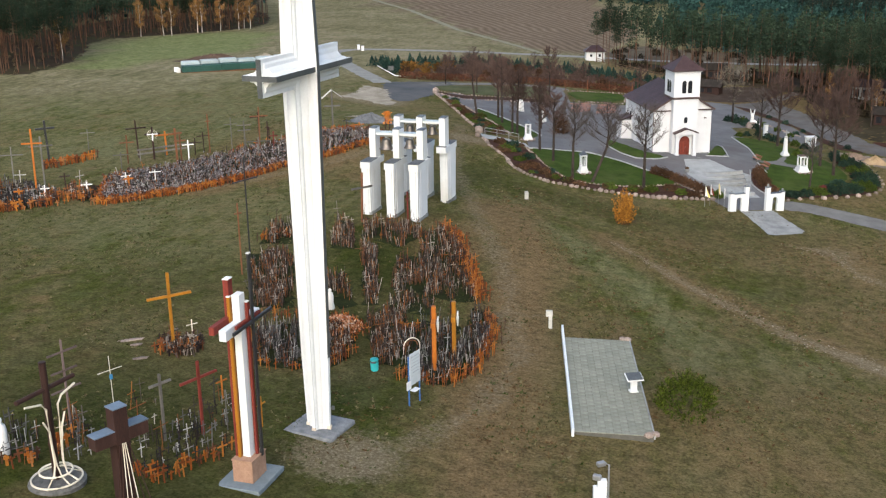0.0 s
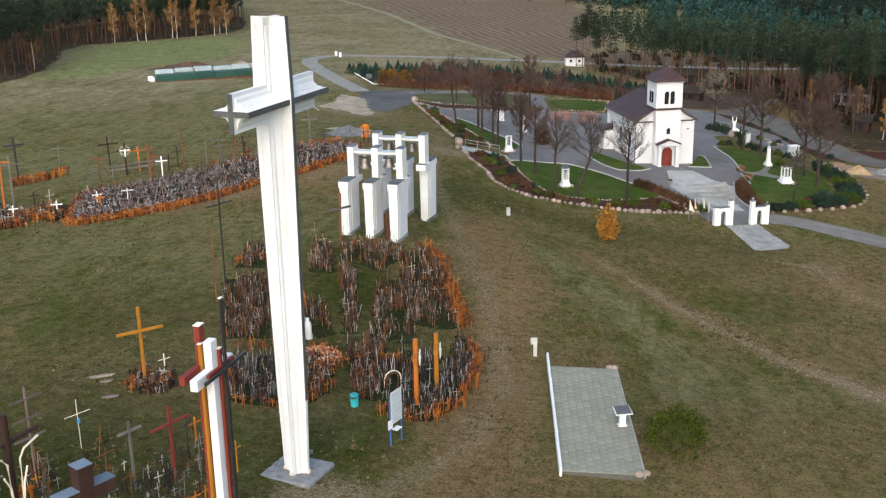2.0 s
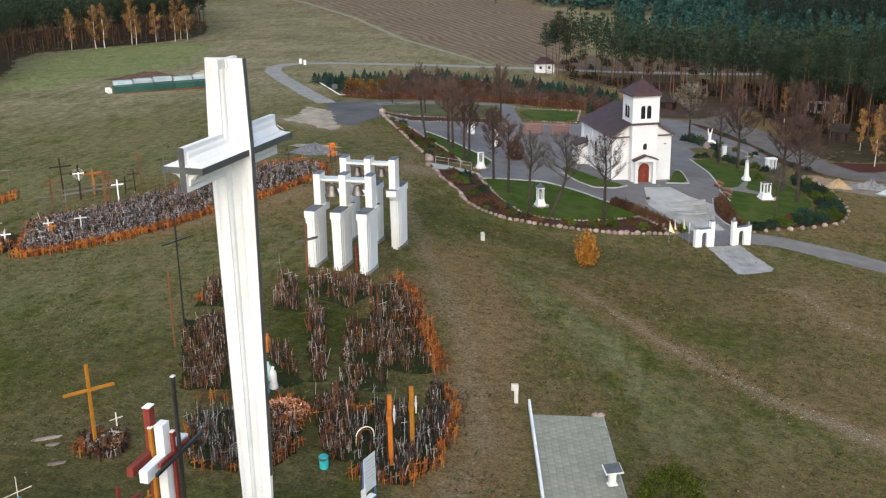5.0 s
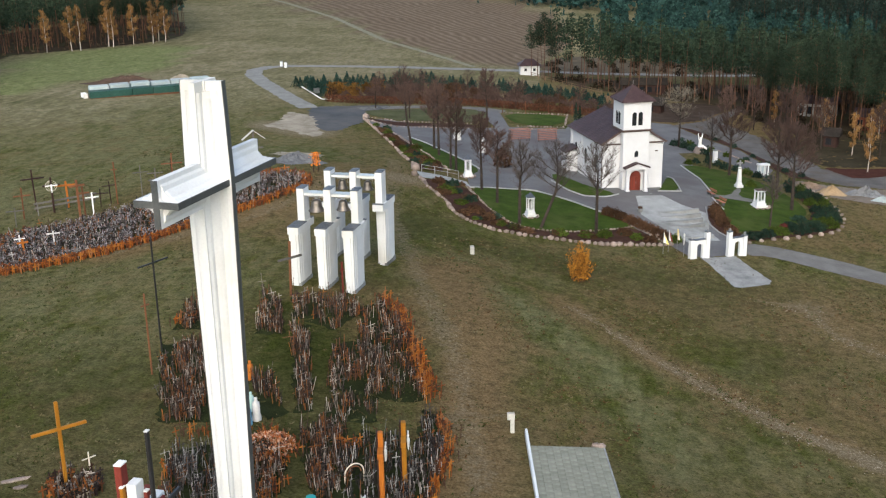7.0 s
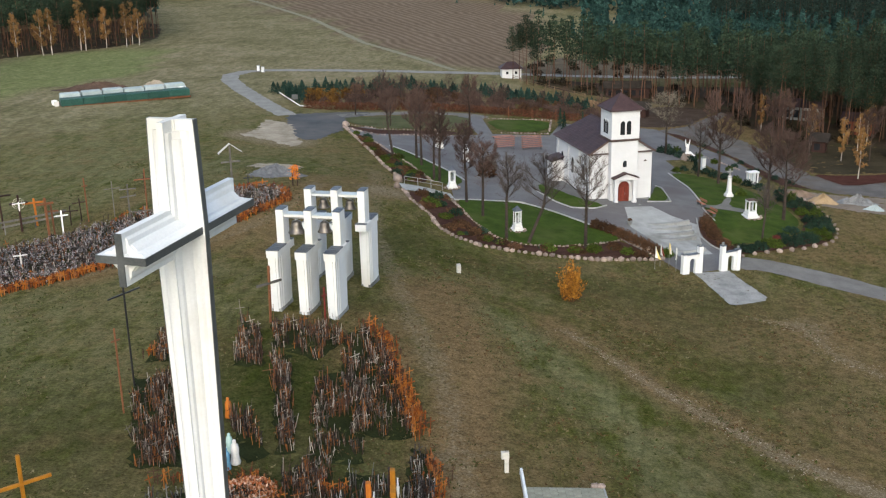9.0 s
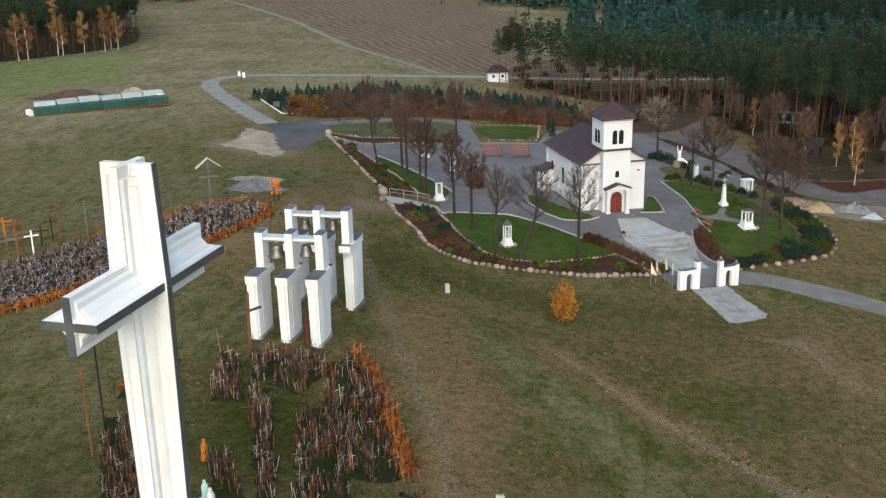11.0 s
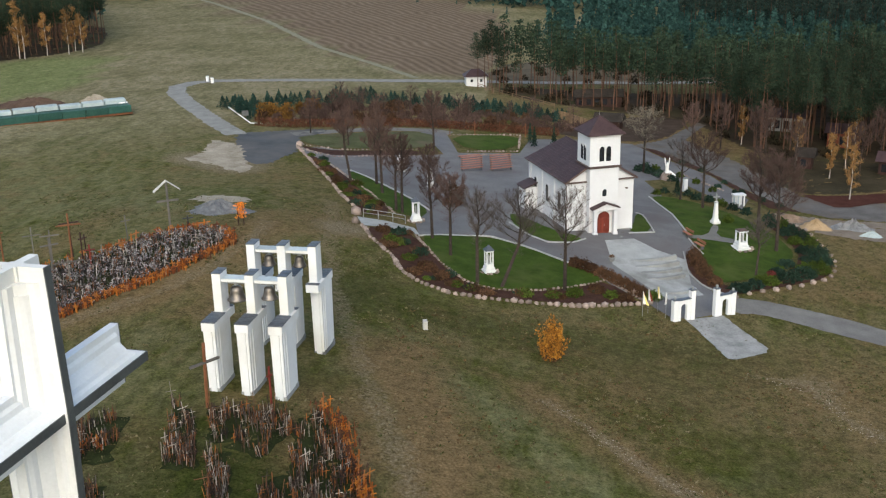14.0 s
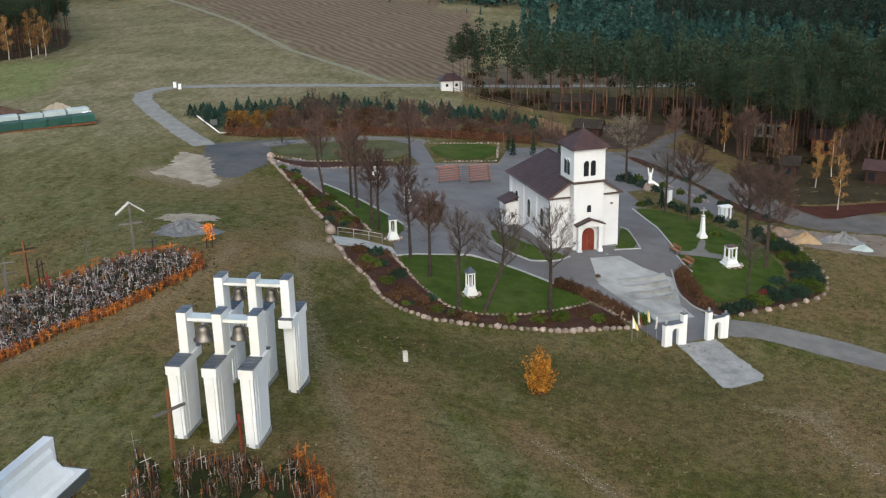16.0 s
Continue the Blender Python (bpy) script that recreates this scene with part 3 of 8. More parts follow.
# ---- the tall white cross ----
def four_way(quarter):
    """A closed outline from the corners of one quarter, turned four times."""
    out = []
    for k in range(4):
        c, s = round(math.cos(k * math.pi / 2)), round(math.sin(k * math.pi / 2))
        out += [(c * px - s * py, s * px + c * py) for px, py in quarter]
    return out


FIN_PLAN = four_way([(1.0, 0.14), (0.22, 0.14), (0.22, 0.22), (0.14, 0.22), (0.14, 1.0)])
STEP_PLAN = four_way([(0.80, 0.141), (0.70, 0.22), (0.48, 0.25), (0.25, 0.48), (0.22, 0.70), (0.141, 0.80)])
CORE_PLAN = four_way([(0.52, 0.25), (0.45, 0.35), (0.35, 0.45), (0.25, 0.52)])


def tall_cross(x, y, yaw):
    base = float(land(x, y)) - 0.4
    top = 19.73
    height = top - base
    root = thing("monumental_cross", pose(x, y, base, 0, 0, yaw), "towering white concrete cross with stepped fins and dark slate edges", "cross")
    za, half = 15.36 - base, 3.91
    wide = lambda z: float(np.interp(z, (0, 5.6, za, height), (0.74, 0.90, 1.11, 0.99)))

    def upright(name, plan, z0, z1):
        g, n = Geo(), len(plan)
        levels = (z0, 5.6, za, z1)
        for z in levels:
            g.v += [(max(-0.90, min(0.90, px)) * wide(z), py * wide(z), z) for px, py in plan]
        g.f += [(i * n + k, i * n + (k + 1) % n, (i + 1) * n + (k + 1) % n, (i + 1) * n + k) for i in range(3) for k in range(n)] + [tuple(range(n))[::-1], tuple(range(3 * n, 4 * n))]
        return part(name, g, WHITE, root)

    # thin fins to the top, the stepped blocks between them ending lower one after the other
    upright("column", FIN_PLAN, 0.0, height)
    upright("stepped_core", STEP_PLAN, 0.02, height - 0.42)
    upright("stepped_core", CORE_PLAN, 0.03, height - 0.72)
    for name, plan, reach in (("arm", FIN_PLAN, half + 0.36), ("arm_core", STEP_PLAN, half + 0.14), ("arm_core", CORE_PLAN, half)):
        g, n = Geo(), len(plan)
        for s in (-reach, reach):
            g.v += [(s, py, za + pz) for py, pz in plan]
        g.f += [(k, (k + 1) % n, n + (k + 1) % n, n + k) for k in range(n)] + [tuple(range(n))[::-1], tuple(range(n, 2 * n))]
        part(name, g, WHITE, root)
    # slate covers along the fins
    for k in (1, 3):
        c, s = math.cos(k * math.pi / 2), math.sin(k * math.pi / 2)
        g = Geo()
        for h0, h1 in ((5.2, za), (za, height + 0.02)):
            pts = [(r, w, z) for z in (h0, h1) for r, w in ((wide(z), -0.145), (wide(z) + 0.035, -0.145), (wide(z) + 0.035, 0.145), (wide(z), 0.145))]
            g.add([(c * a - s * b, s * a + c * b, z) for a, b, z in pts], [(0, 1, 5, 4), (1, 2, 6, 5), (2, 3, 7, 6), (3, 0, 4, 7), (3, 2, 1, 0), (4, 5, 6, 7)])
        part("slate_edging", g, SLATE, root, "dark slate strip on the fin's edge")
    for s in (-1, 1):
        part("slate_edging", Geo().box((0, s * 1.02, za), (2 * half + 0.80, 0.04, 0.30), b=0.005), SLATE, root, "dark slate strip along the arm")
        part("slate_edging", Geo().box((s * (half + 0.38), 0, za), (0.04, 0.29, 2.02), b=0.005), SLATE, root, "dark slate strip on the arm's end")
        part("slate_edging", Geo().box((s * (half + 0.385), 0, za), (0.04, 2.04, 0.29), b=0.005), SLATE, root, "dark slate strip on the arm's end")
    plinth = Geo()
    plinth.prism([(max(-0.90, min(0.90, px)) * 0.83, py * 0.83) for px, py in FIN_PLAN], 0.3, 0.75)
    part("plinth", plinth, CREAM, root, "buff stone plinth course")
    part("ledge", Geo().box((0.50, -0.52, 9.8), (0.30, 0.05, 0.08), 0), WHITE, root)
    part("spotlight", Geo().box((0.1, -0.95, 1.9), (0.12, 0.2, 0.25), b=0.02), SLATE, root, "small black spotlight")
    pad = new("pavement_pad", Geo().box((0, 0, -0.19), (3.3, 3.3, 0.62), b=0.08).mesh("pavement_pad", surface("grey_chippings", (0.085, 0.09, 0.092), (0.22, 0.225, 0.23), 2, 25, 0.95, bump=0.6)))
    settle(pad, pose(x - 0.1, y + 0.25, base + 0.42, 2, 3, yaw))
    tagged(pad, "square bed of grey chippings round the cross", "paving", kind="structure")


tall_cross(-21.2, 53.1, 81.9)


# ---- the bell tower ----
def bell(parent, x, y, z, s):
    ob = part("bell", Geo().lathe([(0.50 * s, 0), (0.52 * s, 0.05 * s), (0.44 * s, 0.14 * s), (0.37 * s, 0.30 * s), (0.33 * s, 0.52 * s), (0.31 * s, 0.66 * s), (0.22 * s, 0.76 * s), (0.05 * s, 0.80 * s)], 22), BRONZE, parent, "dull bronze bell", True)
    ob.location = (x, y, z)
    part("yoke", Geo().box((0, 0, 0.95 * s), (0.95 * s, 0.18, 0.16), b=0.02).box((0, 0, 0.84 * s), (0.22, 0.16, 0.14), b=0.02), STEEL, ob, "grey steel yoke")
    part("clapper", Geo().tube([(0, 0, 0.8 * s), (0, 0, -0.06 * s)], [0.03, 0.035], 6).lathe([(0.02, -0.10 * s), (0.07 * s, -0.05 * s), (0.07 * s, 0.02 * s), (0.02, 0.08 * s)], 8), SLATE, ob)
    wheel = Geo()
    ring = [(0.56 * s + 0.02, 0.30 * s * math.cos(a), 0.85 * s + 0.30 * s * math.sin(a)) for a in np.linspace(0, 2 * math.pi, 15)]
    wheel.tube(ring, [0.022] * 15, 5)
    part("rope_wheel", wheel, STEEL, ob)


def bell_tower():
    root = thing("bell_tower", pose(-29.3, 101.7, 0, 0, 0, -4.2), "white open bell tower of six pylons with four bronze bells", "bell tower")
    low_top, up_top = 0.15, 3.15
    for row, sg in ((0, 1), (1, -1)):
        for col in range(3):
            x = (col - 1) * 2.52
            # sg = 1: the front row, whose upper shaft stands on its back half
            y0 = -5.23 if row == 0 else 3.47
            y1 = y0 + 3.9
            wx = root.matrix_world @ Vector((x, (y0 + y1) / 2, 0))
            ground_z = float(land(wx.x, wx.y)) - 0.4
            ya, yb = (y0 + 0.1, y1 - 0.85) if row == 0 else (y0 + 0.85, y1 - 0.1)
            pylon = part("pylon", Geo(), WHITE, root)
            # shaft with a raised rib on each broad face, a little narrower below
            for hw, a, b in ((0.44, ya, yb), (0.51, ya + 0.75, yb - 0.75), (0.24, ya - 0.08, yb + 0.10), (0.475, ya + 0.35, yb - 0.35)):
                pts = []
                for z, k in ((ground_z, 0.90), (low_top - 0.55, 1.0)):
                    my = (a + b) / 2
                    pts += [(x + sx * hw * k, my + sy * (b - a) / 2 * (0.93 if k < 1 else 1.0), z) for sx, sy in ((-1, -1), (1, -1), (1, 1), (-1, 1))]
                block = Geo().add(pts, [(3, 2, 1, 0), (4, 5, 6, 7), (0, 1, 5, 4), (1, 2, 6, 5), (2, 3, 7, 6), (3, 0, 4, 7)])
                if hw == 0.44:
                    pylon.data = block.mesh("pylon", WHITE)
                else:
                    part("rib", block, WHITE, pylon)
            part("base_course", Geo().box((x, (ya + yb) / 2, ground_z + 0.35), (0.96, (yb - ya) * 0.94, 0.7), b=0.03), GREY_CONCRETE, pylon, "grey concrete base")
            part("cap", Geo().box((x, (y0 + y1) / 2, low_top - 0.32), (1.03, y1 - y0, 0.64), b=0.015), WHITE, pylon)
            # sloped metal cover with seams beside the upper shaft
            up0, up1 = (y1 - 1.76, y1 - 0.44) if row == 0 else (y0 + 0.44, y0 + 1.76)
            c0, c1 = (y0, up0) if row == 0 else (up1, y1)
            for a, b in ((c0, c1), ((up1, y1) if row == 0 else (y0, up0))):
                cover = Geo().box((x, (a + b) / 2, low_top + 0.03), (1.07, b - a, 0.06), b=0.01)
                k = a + 0.12
                while k < b:
                    cover.box((x, k, low_top + 0.08), (1.07, 0.03, 0.05))
                    k += 0.48
                part("metal_cover", cover, TIN, pylon, "dark grey seamed metal cover")
            part("upper_shaft", Geo().box((x, (up0 + up1) / 2, (low_top + up_top) / 2), (0.66, up1 - up0, up_top - low_top), b=0.02), WHITE, pylon)
            part("shaft_cover", Geo().box((x, (up0 + up1) / 2, up_top + 0.03), (0.72, up1 - up0 + 0.06, 0.07), b=0.015).box((x, (up0 + up1) / 2, up_top + 0.08), (0.72, 0.03, 0.05)), TIN, pylon, "dark grey metal cover")
            if col < 2:
                ym = (up0 + up1) / 2
                beam = part("beam", Geo().box((x + 1.26, ym, up_top - 0.55), (1.87, 0.9, 0.22), b=0.01), WHITE, root)
                seams = Geo().box((x + 1.26, ym, up_top - 0.42), (1.85, 0.96, 0.05), b=0.01)
                for k in range(4):
                    seams.box((x + 0.45 + k * 0.54, ym, up_top - 0.385), (0.03, 0.96, 0.04))
                part("beam_cover", seams, surface("pale_metal", (0.38, 0.42, 0.42), (0.50, 0.54, 0.54), 1, 8, 0.4, 0.2), beam, "pale metal beam cover")
                s = 1.42 if (row, col) == (0, 0) else 1.2 if row == 0 else 1.1
                bell(root, x + 1.26, ym, up_top - 0.72 - 1.02 * s, s)


bell_tower()


# ---- the church ----
def church():
    X, Y, Z = -3.18, 151.38, -9.35
    root = thing("church", pose(X, Y, Z, 0, 0, 22), "small white-plastered church with brown roofs and a square bell tower", "church")
    W, L, H, RISE = 4.05, 13.2, 6.3, 2.9
    walls = part("nave_wall", Geo(), CHURCH_WHITE, root)
    g = Geo()
    pts = [(-W, 0), (W, 0), (W, H), (0, H + RISE * 0.9), (-W, H)]
    g.add([(a, 0, b if b else -1.2) for a, b in pts] + [(a, L, -1.2 if not b else min(b, H)) for a, b in pts], [(0, 1, 2, 3, 4), (9, 8, 7, 6, 5), (0, 5, 6, 1), (1, 6, 7, 2), (2, 7, 8, 3), (3, 8, 9, 4), (4, 9, 5, 0)])
    walls.data = g.mesh("nave_wall", CHURCH_WHITE)
    for sx in (-1, 1):
        for k in range(4):
            part("pilaster", Geo().box((sx * (W + 0.05), 0.35 + k * (L - 0.7) / 3, H / 2 - 0.3), (0.18, 0.6, H), b=0.02), CHURCH_WHITE, root)
        g = Geo().box((sx * (W + 0.12), L / 2, H - 0.2), (0.26, L + 0.2, 0.22), b=0.03).box((sx * (W + 0.06), L / 2, H - 0.5), (0.14, L + 0.1, 0.12), b=0.02)
        part("cornice", g, CHURCH_WHITE, root)
        for k in range(3):
            win = part("window", Geo().box((sx * (W + 0.06), 2.5 + k * 4.1, 3.4), (0.10, 1.1, 2.4), b=0.03), CHURCH_WHITE, root)
            part("pane", Geo().box((sx * (W + 0.10), 2.5 + k * 4.1, 3.2), (0.06, 0.8, 1.7)).tube([(sx * (W + 0.07), 2.5 + k * 4.1, 4.05), (sx * (W + 0.13), 2.5 + k * 4.1, 4.05)], [0.4, 0.4], 18), DARK_GLASS, win, "dark arched window pane")
    # roof slopes with a thickness and an overhang
    for sx in (-1, 1):
        g = Geo()
        ov, e = 0.45, 0.16
        a0, a1 = Vector((0, 0, H + RISE)), Vector((sx * (W + ov), 0, H + 0.05))
        g.add([(a0.x, -0.35, a0.z), (a1.x, -0.35, a1.z), (a1.x, L + 0.35, a1.z), (a0.x, L - 2.0, a0.z), (a0.x, -0.35, a0.z - e), (a1.x, -0.35, a1.z - e), (a1.x, L + 0.35, a1.z - e), (a0.x, L - 2.0, a0.z - e)], [(0, 1, 2, 3), (7, 6, 5, 4), (0, 4, 5, 1), (1, 5, 6, 2), (2, 6, 7, 3), (3, 7, 4, 0)])
        slope = part("roof_slope", g, ROOF, root)
        for k in range(1, 14):
            p = a0 + (a1 - a0) * (k / 14)
            q = L - 2.0 + 2.35 * (k / 14)
            part("tile_course", Geo().box((p.x, (q - 0.35) / 2, p.z + 0.015), (0.05, q + 0.35, 0.03)), ROOF, slope)
        part("gutter", Geo().tube([(a1.x + sx * 0.05, -0.35, a1.z - 0.08), (a1.x + sx * 0.05, L + 0.35, a1.z - 0.08)], [0.09, 0.09], 8), TRIM, root, "brown metal gutter")
        part("downpipe", Geo().tube([(sx * (W + 0.45), 0.1, H - 0.05), (sx * (W + 0.17), 0.1, H - 0.6), (sx * (W + 0.17), 0.1, -0.6)], [0.055] * 3, 7), TRIM if sx < 0 else CHURCH_WHITE, root)
        part("verge_board", Geo().add([(0.0, -0.38, H + RISE - 0.05), (sx * (W + ov), -0.38, H), (sx * (W + ov), -0.38, H - 0.22), (0, -0.38, H + RISE - 0.3), (0.0, -0.33, H + RISE - 0.05), (sx * (W + ov), -0.33, H), (sx * (W + ov), -0.33, H - 0.22), (0, -0.33, H + RISE - 0.3)], [(0, 1, 2, 3), (7, 6, 5, 4), (0, 4, 5, 1), (1, 5, 6, 2), (2, 6, 7, 3)]), TRIM, root)
        part("front_cornice", Geo().box((sx * 3.0, -0.12, H - 0.12), (2.5, 0.30, 0.14), b=0.02), TRIM, root, "brown-capped cornice")
    g = Geo().add([(0, L - 2.0, H + RISE), (-(W + 0.45), L + 0.35, H + 0.05), (W + 0.45, L + 0.35, H + 0.05), (0, L - 2.0, H + RISE - 0.2), (-(W + 0.45), L + 0.35, H - 0.12), (W + 0.45, L + 0.35, H - 0.12)], [(0, 2, 1), (3, 4, 5), (1, 2, 5, 4), (0, 1, 4, 3), (2, 0, 3, 5)])
    part("roof_hip", g, ROOF, root)
    part("ridge_cap", Geo().tube([(0, 0.5, H + RISE + 0.02), (0, L - 2.0, H + RISE + 0.02)], [0.1, 0.1], 8), ROOF, root)
    # tower
    T, Y0 = 1.80, -1.10
    tower = part("tower", Geo().box((0, Y0 + T, 3.5), (2 * T, 2 * T, 9.4), b=0.02).box((0, Y0 + T, 9.95), (2 * T + 0.16, 2 * T + 0.16, 3.6), b=0.02), CHURCH_WHITE, root)
    part("tower_cornice", Geo().box((0, Y0 + T, 8.12), (2 * T + 0.56, 2 * T + 0.56, 0.14), b=0.03).box((0, Y0 + T, 7.98), (2 * T + 0.34, 2 * T + 0.34, 0.14), b=0.03), TRIM, tower, "brown-capped belfry cornice")
    part("eaves_board", Geo().box((0, Y0 + T, 11.72), (2 * T + 0.5, 2 * T + 0.5, 0.14), b=0.03), CHURCH_WHITE, tower)
    s = T + 0.48
    part("tower_roof", Geo().add([(-s, Y0 + T - s, 11.8), (s, Y0 + T - s, 11.8), (s, Y0 + T + s, 11.8), (-s, Y0 + T + s, 11.8), (-s, Y0 + T - s, 11.92), (s, Y0 + T - s, 11.92), (s, Y0 + T + s, 11.92), (-s, Y0 + T + s, 11.92), (0, Y0 + T, 13.75)], [(3, 2, 1, 0), (0, 1, 5, 4), (1, 2, 6, 5), (2, 3, 7, 6), (3, 0, 4, 7), (4, 5, 8), (5, 6, 8), (6, 7, 8), (7, 4, 8)]), ROOF, tower)
    g = Geo()
    for sx, sy in ((-1, -1), (1, -1), (1, 1), (-1, 1)):
        g.tube([(sx * s, Y0 + T + sy * s, 11.94), (0, Y0 + T, 13.78)], [0.06, 0.06], 6)
    part("hip_cap", g, ROOF, tower)
    part("lightning_rod", Geo().tube([(0, Y0 + T, 13.7), (0, Y0 + T, 14.3)], [0.025, 0.015], 5), STEEL, tower)

    def arch(name, x, y, z, w, h, side, parent, frame=0.09, depth=0.05):
        """A round-headed opening: pane and surround; side: 0 front, 1 left, 2 right."""
        def place(u, d, v):
            return (x + u, y - d, v) if side == 0 else ((x - d, y - u, v) if side == 1 else (x + d, y + u, v))
        outline = [(-w / 2, z), (w / 2, z)] + [(w / 2 * math.cos(a), z + h - w / 2 + w / 2 * math.sin(a)) for a in np.linspace(0, math.pi, 13)]
        n = len(outline)
        g = Geo().add([place(u, -0.02, v) for u, v in outline] + [place(u, depth, v) for u, v in outline], [tuple(range(n, 2 * n)), tuple(range(n))[::-1]] + [(i, (i + 1) % n, n + (i + 1) % n, n + i) for i in range(n)])
        ob = part(name, g, DARK_GLASS, parent)
        g = Geo()
        big = [(u * (1 + 2 * frame / w), z + (v - z) * (1 + frame / h)) for u, v in outline[2:]]
        sm = outline[2:]
        m = len(big)
        for d0, d1 in ((0.0, depth + 0.05),):
            vs = [place(u, d1, v) for u, v in big] + [place(u, d1, v) for u, v in sm] + [place(u, -0.02, v) for u, v in big]
            g.add(vs, [(i, i + 1, m + i + 1, m + i) for i in range(m - 1)] + [(i + 1, i, 2 * m + i, 2 * m + i + 1) for i in range(m - 1)])
        part("surround", g, CHURCH_WHITE, ob)
        return ob

    for u in (-0.42, 0.42):
        arch("belfry_window", u, Y0 - 0.085, 8.75, 0.58, 1.75, 0, tower)
        arch("belfry_window", -(T + 0.085), Y0 + T + u, 8.75, 0.58, 1.75, 1, tower)
        arch("belfry_window", T + 0.085, Y0 + T + u, 8.75, 0.58, 1.75, 2, tower)
    arch("window", 0.05, Y0, 4.55, 0.5, 0.85, 0, tower)
    # porch: columns, gabled hood, arched door, steps
    PY = Y0 - 0.75
    for sx in (-1, 1):
        part("porch_column", Geo().box((sx * 1.25, PY + 0.25, 1.45), (0.42, 0.42, 3.2), b=0.03).box((sx * 1.25, PY + 0.25, 2.95), (0.54, 0.54, 0.18), b=0.03).box((sx * 1.25, PY + 0.25, 0.1), (0.56, 0.56, 0.5), b=0.03), CHURCH_WHITE, root)
        part("hood_slope", Geo().add([(0, PY - 0.15, 3.95), (sx * 1.75, PY - 0.15, 3.3), (sx * 1.75, Y0, 3.3), (0, Y0, 3.95), (0, PY - 0.15, 3.8), (sx * 1.75, PY - 0.15, 3.14), (sx * 1.75, Y0, 3.14), (0, Y0, 3.8)], [(0, 1, 2, 3), (7, 6, 5, 4), (0, 4, 5, 1), (1, 5, 6, 2), (2, 6, 7, 3)]), ROOF, root)
    part("porch_gable", Geo().add([(-1.5, PY + 0.02, 3.0), (1.5, PY + 0.02, 3.0), (1.5, PY + 0.02, 3.22), (0, PY + 0.02, 3.8), (-1.5, PY + 0.02, 3.22), (-1.5, Y0, 3.0), (1.5, Y0, 3.0), (1.5, Y0, 3.22), (0, Y0, 3.8), (-1.5, Y0, 3.22)], [(0, 1, 2, 3, 4), (0, 5, 6, 1), (1, 6, 7, 2), (4, 9, 5, 0)]), CHURCH_WHITE, root)
    door = arch("church_door", 0, Y0 - 0.01, -0.02, 1.5, 2.75, 0, root, 0.12, 0.06)
    door.data.materials[0] = DOOR_WOOD
    for sx in (-1, 1):
        part("door_leaf", Geo().box((sx * 0.36, Y0 - 0.10, 1.0), (0.66, 0.05, 1.95), b=0.015).box((sx * 0.36, Y0 - 0.13, 0.55), (0.44, 0.04, 0.7), b=0.012).box((sx * 0.36, Y0 - 0.13, 1.45), (0.44, 0.04, 0.8), b=0.012), DOOR_WOOD, door)
    part("handle", Geo().tube([(0.08, Y0 - 0.17, 1.0), (0.08, Y0 - 0.17, 1.25)], [0.02, 0.02], 6), STEEL, door)
    part("plinth", Geo().box((0, L / 2, -0.45), (2 * W + 0.12, L + 0.12, 0.9), b=0.03).box((0, Y0 + T, -0.45), (2 * T + 0.12, 2 * T + 0.12, 0.88), b=0.03), GREY_CONCRETE, root, "grey stone plinth")
    part("side_annex", Geo().box((-W - 0.8, L - 1.7, 1.3), (1.6, 2.4, 3.8), b=0.03), CHURCH_WHITE, root, "low white side annex")
    part("annex_roof", Geo().add([(-W - 1.85, L - 3.1, 3.2), (-W - 1.85, L - 0.3, 3.2), (-W, L - 0.3, 3.9), (-W, L - 3.1, 3.9), (-W - 1.85, L - 3.1, 3.05), (-W - 1.85, L - 0.3, 3.05), (-W, L - 0.3, 3.7), (-W, L - 3.1, 3.7)], [(3, 2, 1, 0), (4, 5, 6, 7), (0, 1, 5, 4), (0, 4, 7, 3), (1, 2, 6, 5)]), ROOF, root)
    steps = part("entrance_steps", Geo(), GREY_CONCRETE, root, "pale stone entrance steps")
    g = Geo()
    for k in range(4):
        g.box((0, PY - 0.1 - k * 0.34, -0.10 - k * 0.17 - 0.3), (3.6 + k * 0.5, 1.9 + k * 0.5, 0.6), b=0.015)
    steps.data = g.mesh("entrance_steps", GREY_CONCRETE)
    # wall lantern and small parapet lamp
    part("wall_lamp", Geo().box((3.3, -0.12, 5.0), (0.3, 0.25, 0.12), b=0.02), TRIM, root)


church()

# ---- trees ----
BARK_PINE = surface("pine_bark", (0.040, 0.026, 0.019), (0.16, 0.085, 0.052), 1.0, 9, 0.9, stretch=(1, 1, 0.3), vary=0.3)
NEEDLES = surface("pine_needles", (0.008, 0.017, 0.012), (0.040, 0.057, 0.032), 0.7, 6, 0.85, bump=0, vary=0.35, island=0.45)
# bluer and paler than the near needles: distance haze put into the colour
HAZED_NEEDLES = surface("hazed_pine_needles", (0.012, 0.034, 0.031), (0.042, 0.086, 0.074), 0.12, 2, 0.9, bump=0, vary=0, island=0.5)
SPRUCE = surface("blue_green_spruce_needles", (0.010, 0.023, 0.015), (0.036, 0.062, 0.042), 0.8, 6, 0.85, bump=0, vary=0.3, island=0.4)
GOLD = surface("golden_autumn_leaves", (0.24, 0.095, 0.012), (0.48, 0.22, 0.03), 0.8, 5, 0.8, bump=0, vary=0.25, island=0.35)
BIRCH_LEAF = surface("fading_birch_leaves", (0.12, 0.065, 0.022), (0.26, 0.145, 0.05), 0.8, 5, 0.8, bump=0, vary=0.3, island=0.35)
RUST = surface("rust_brown_leaves", (0.038, 0.023, 0.014), (0.108, 0.058, 0.031), 0.8, 6, 0.85, bump=0, vary=0.4, island=0.4)
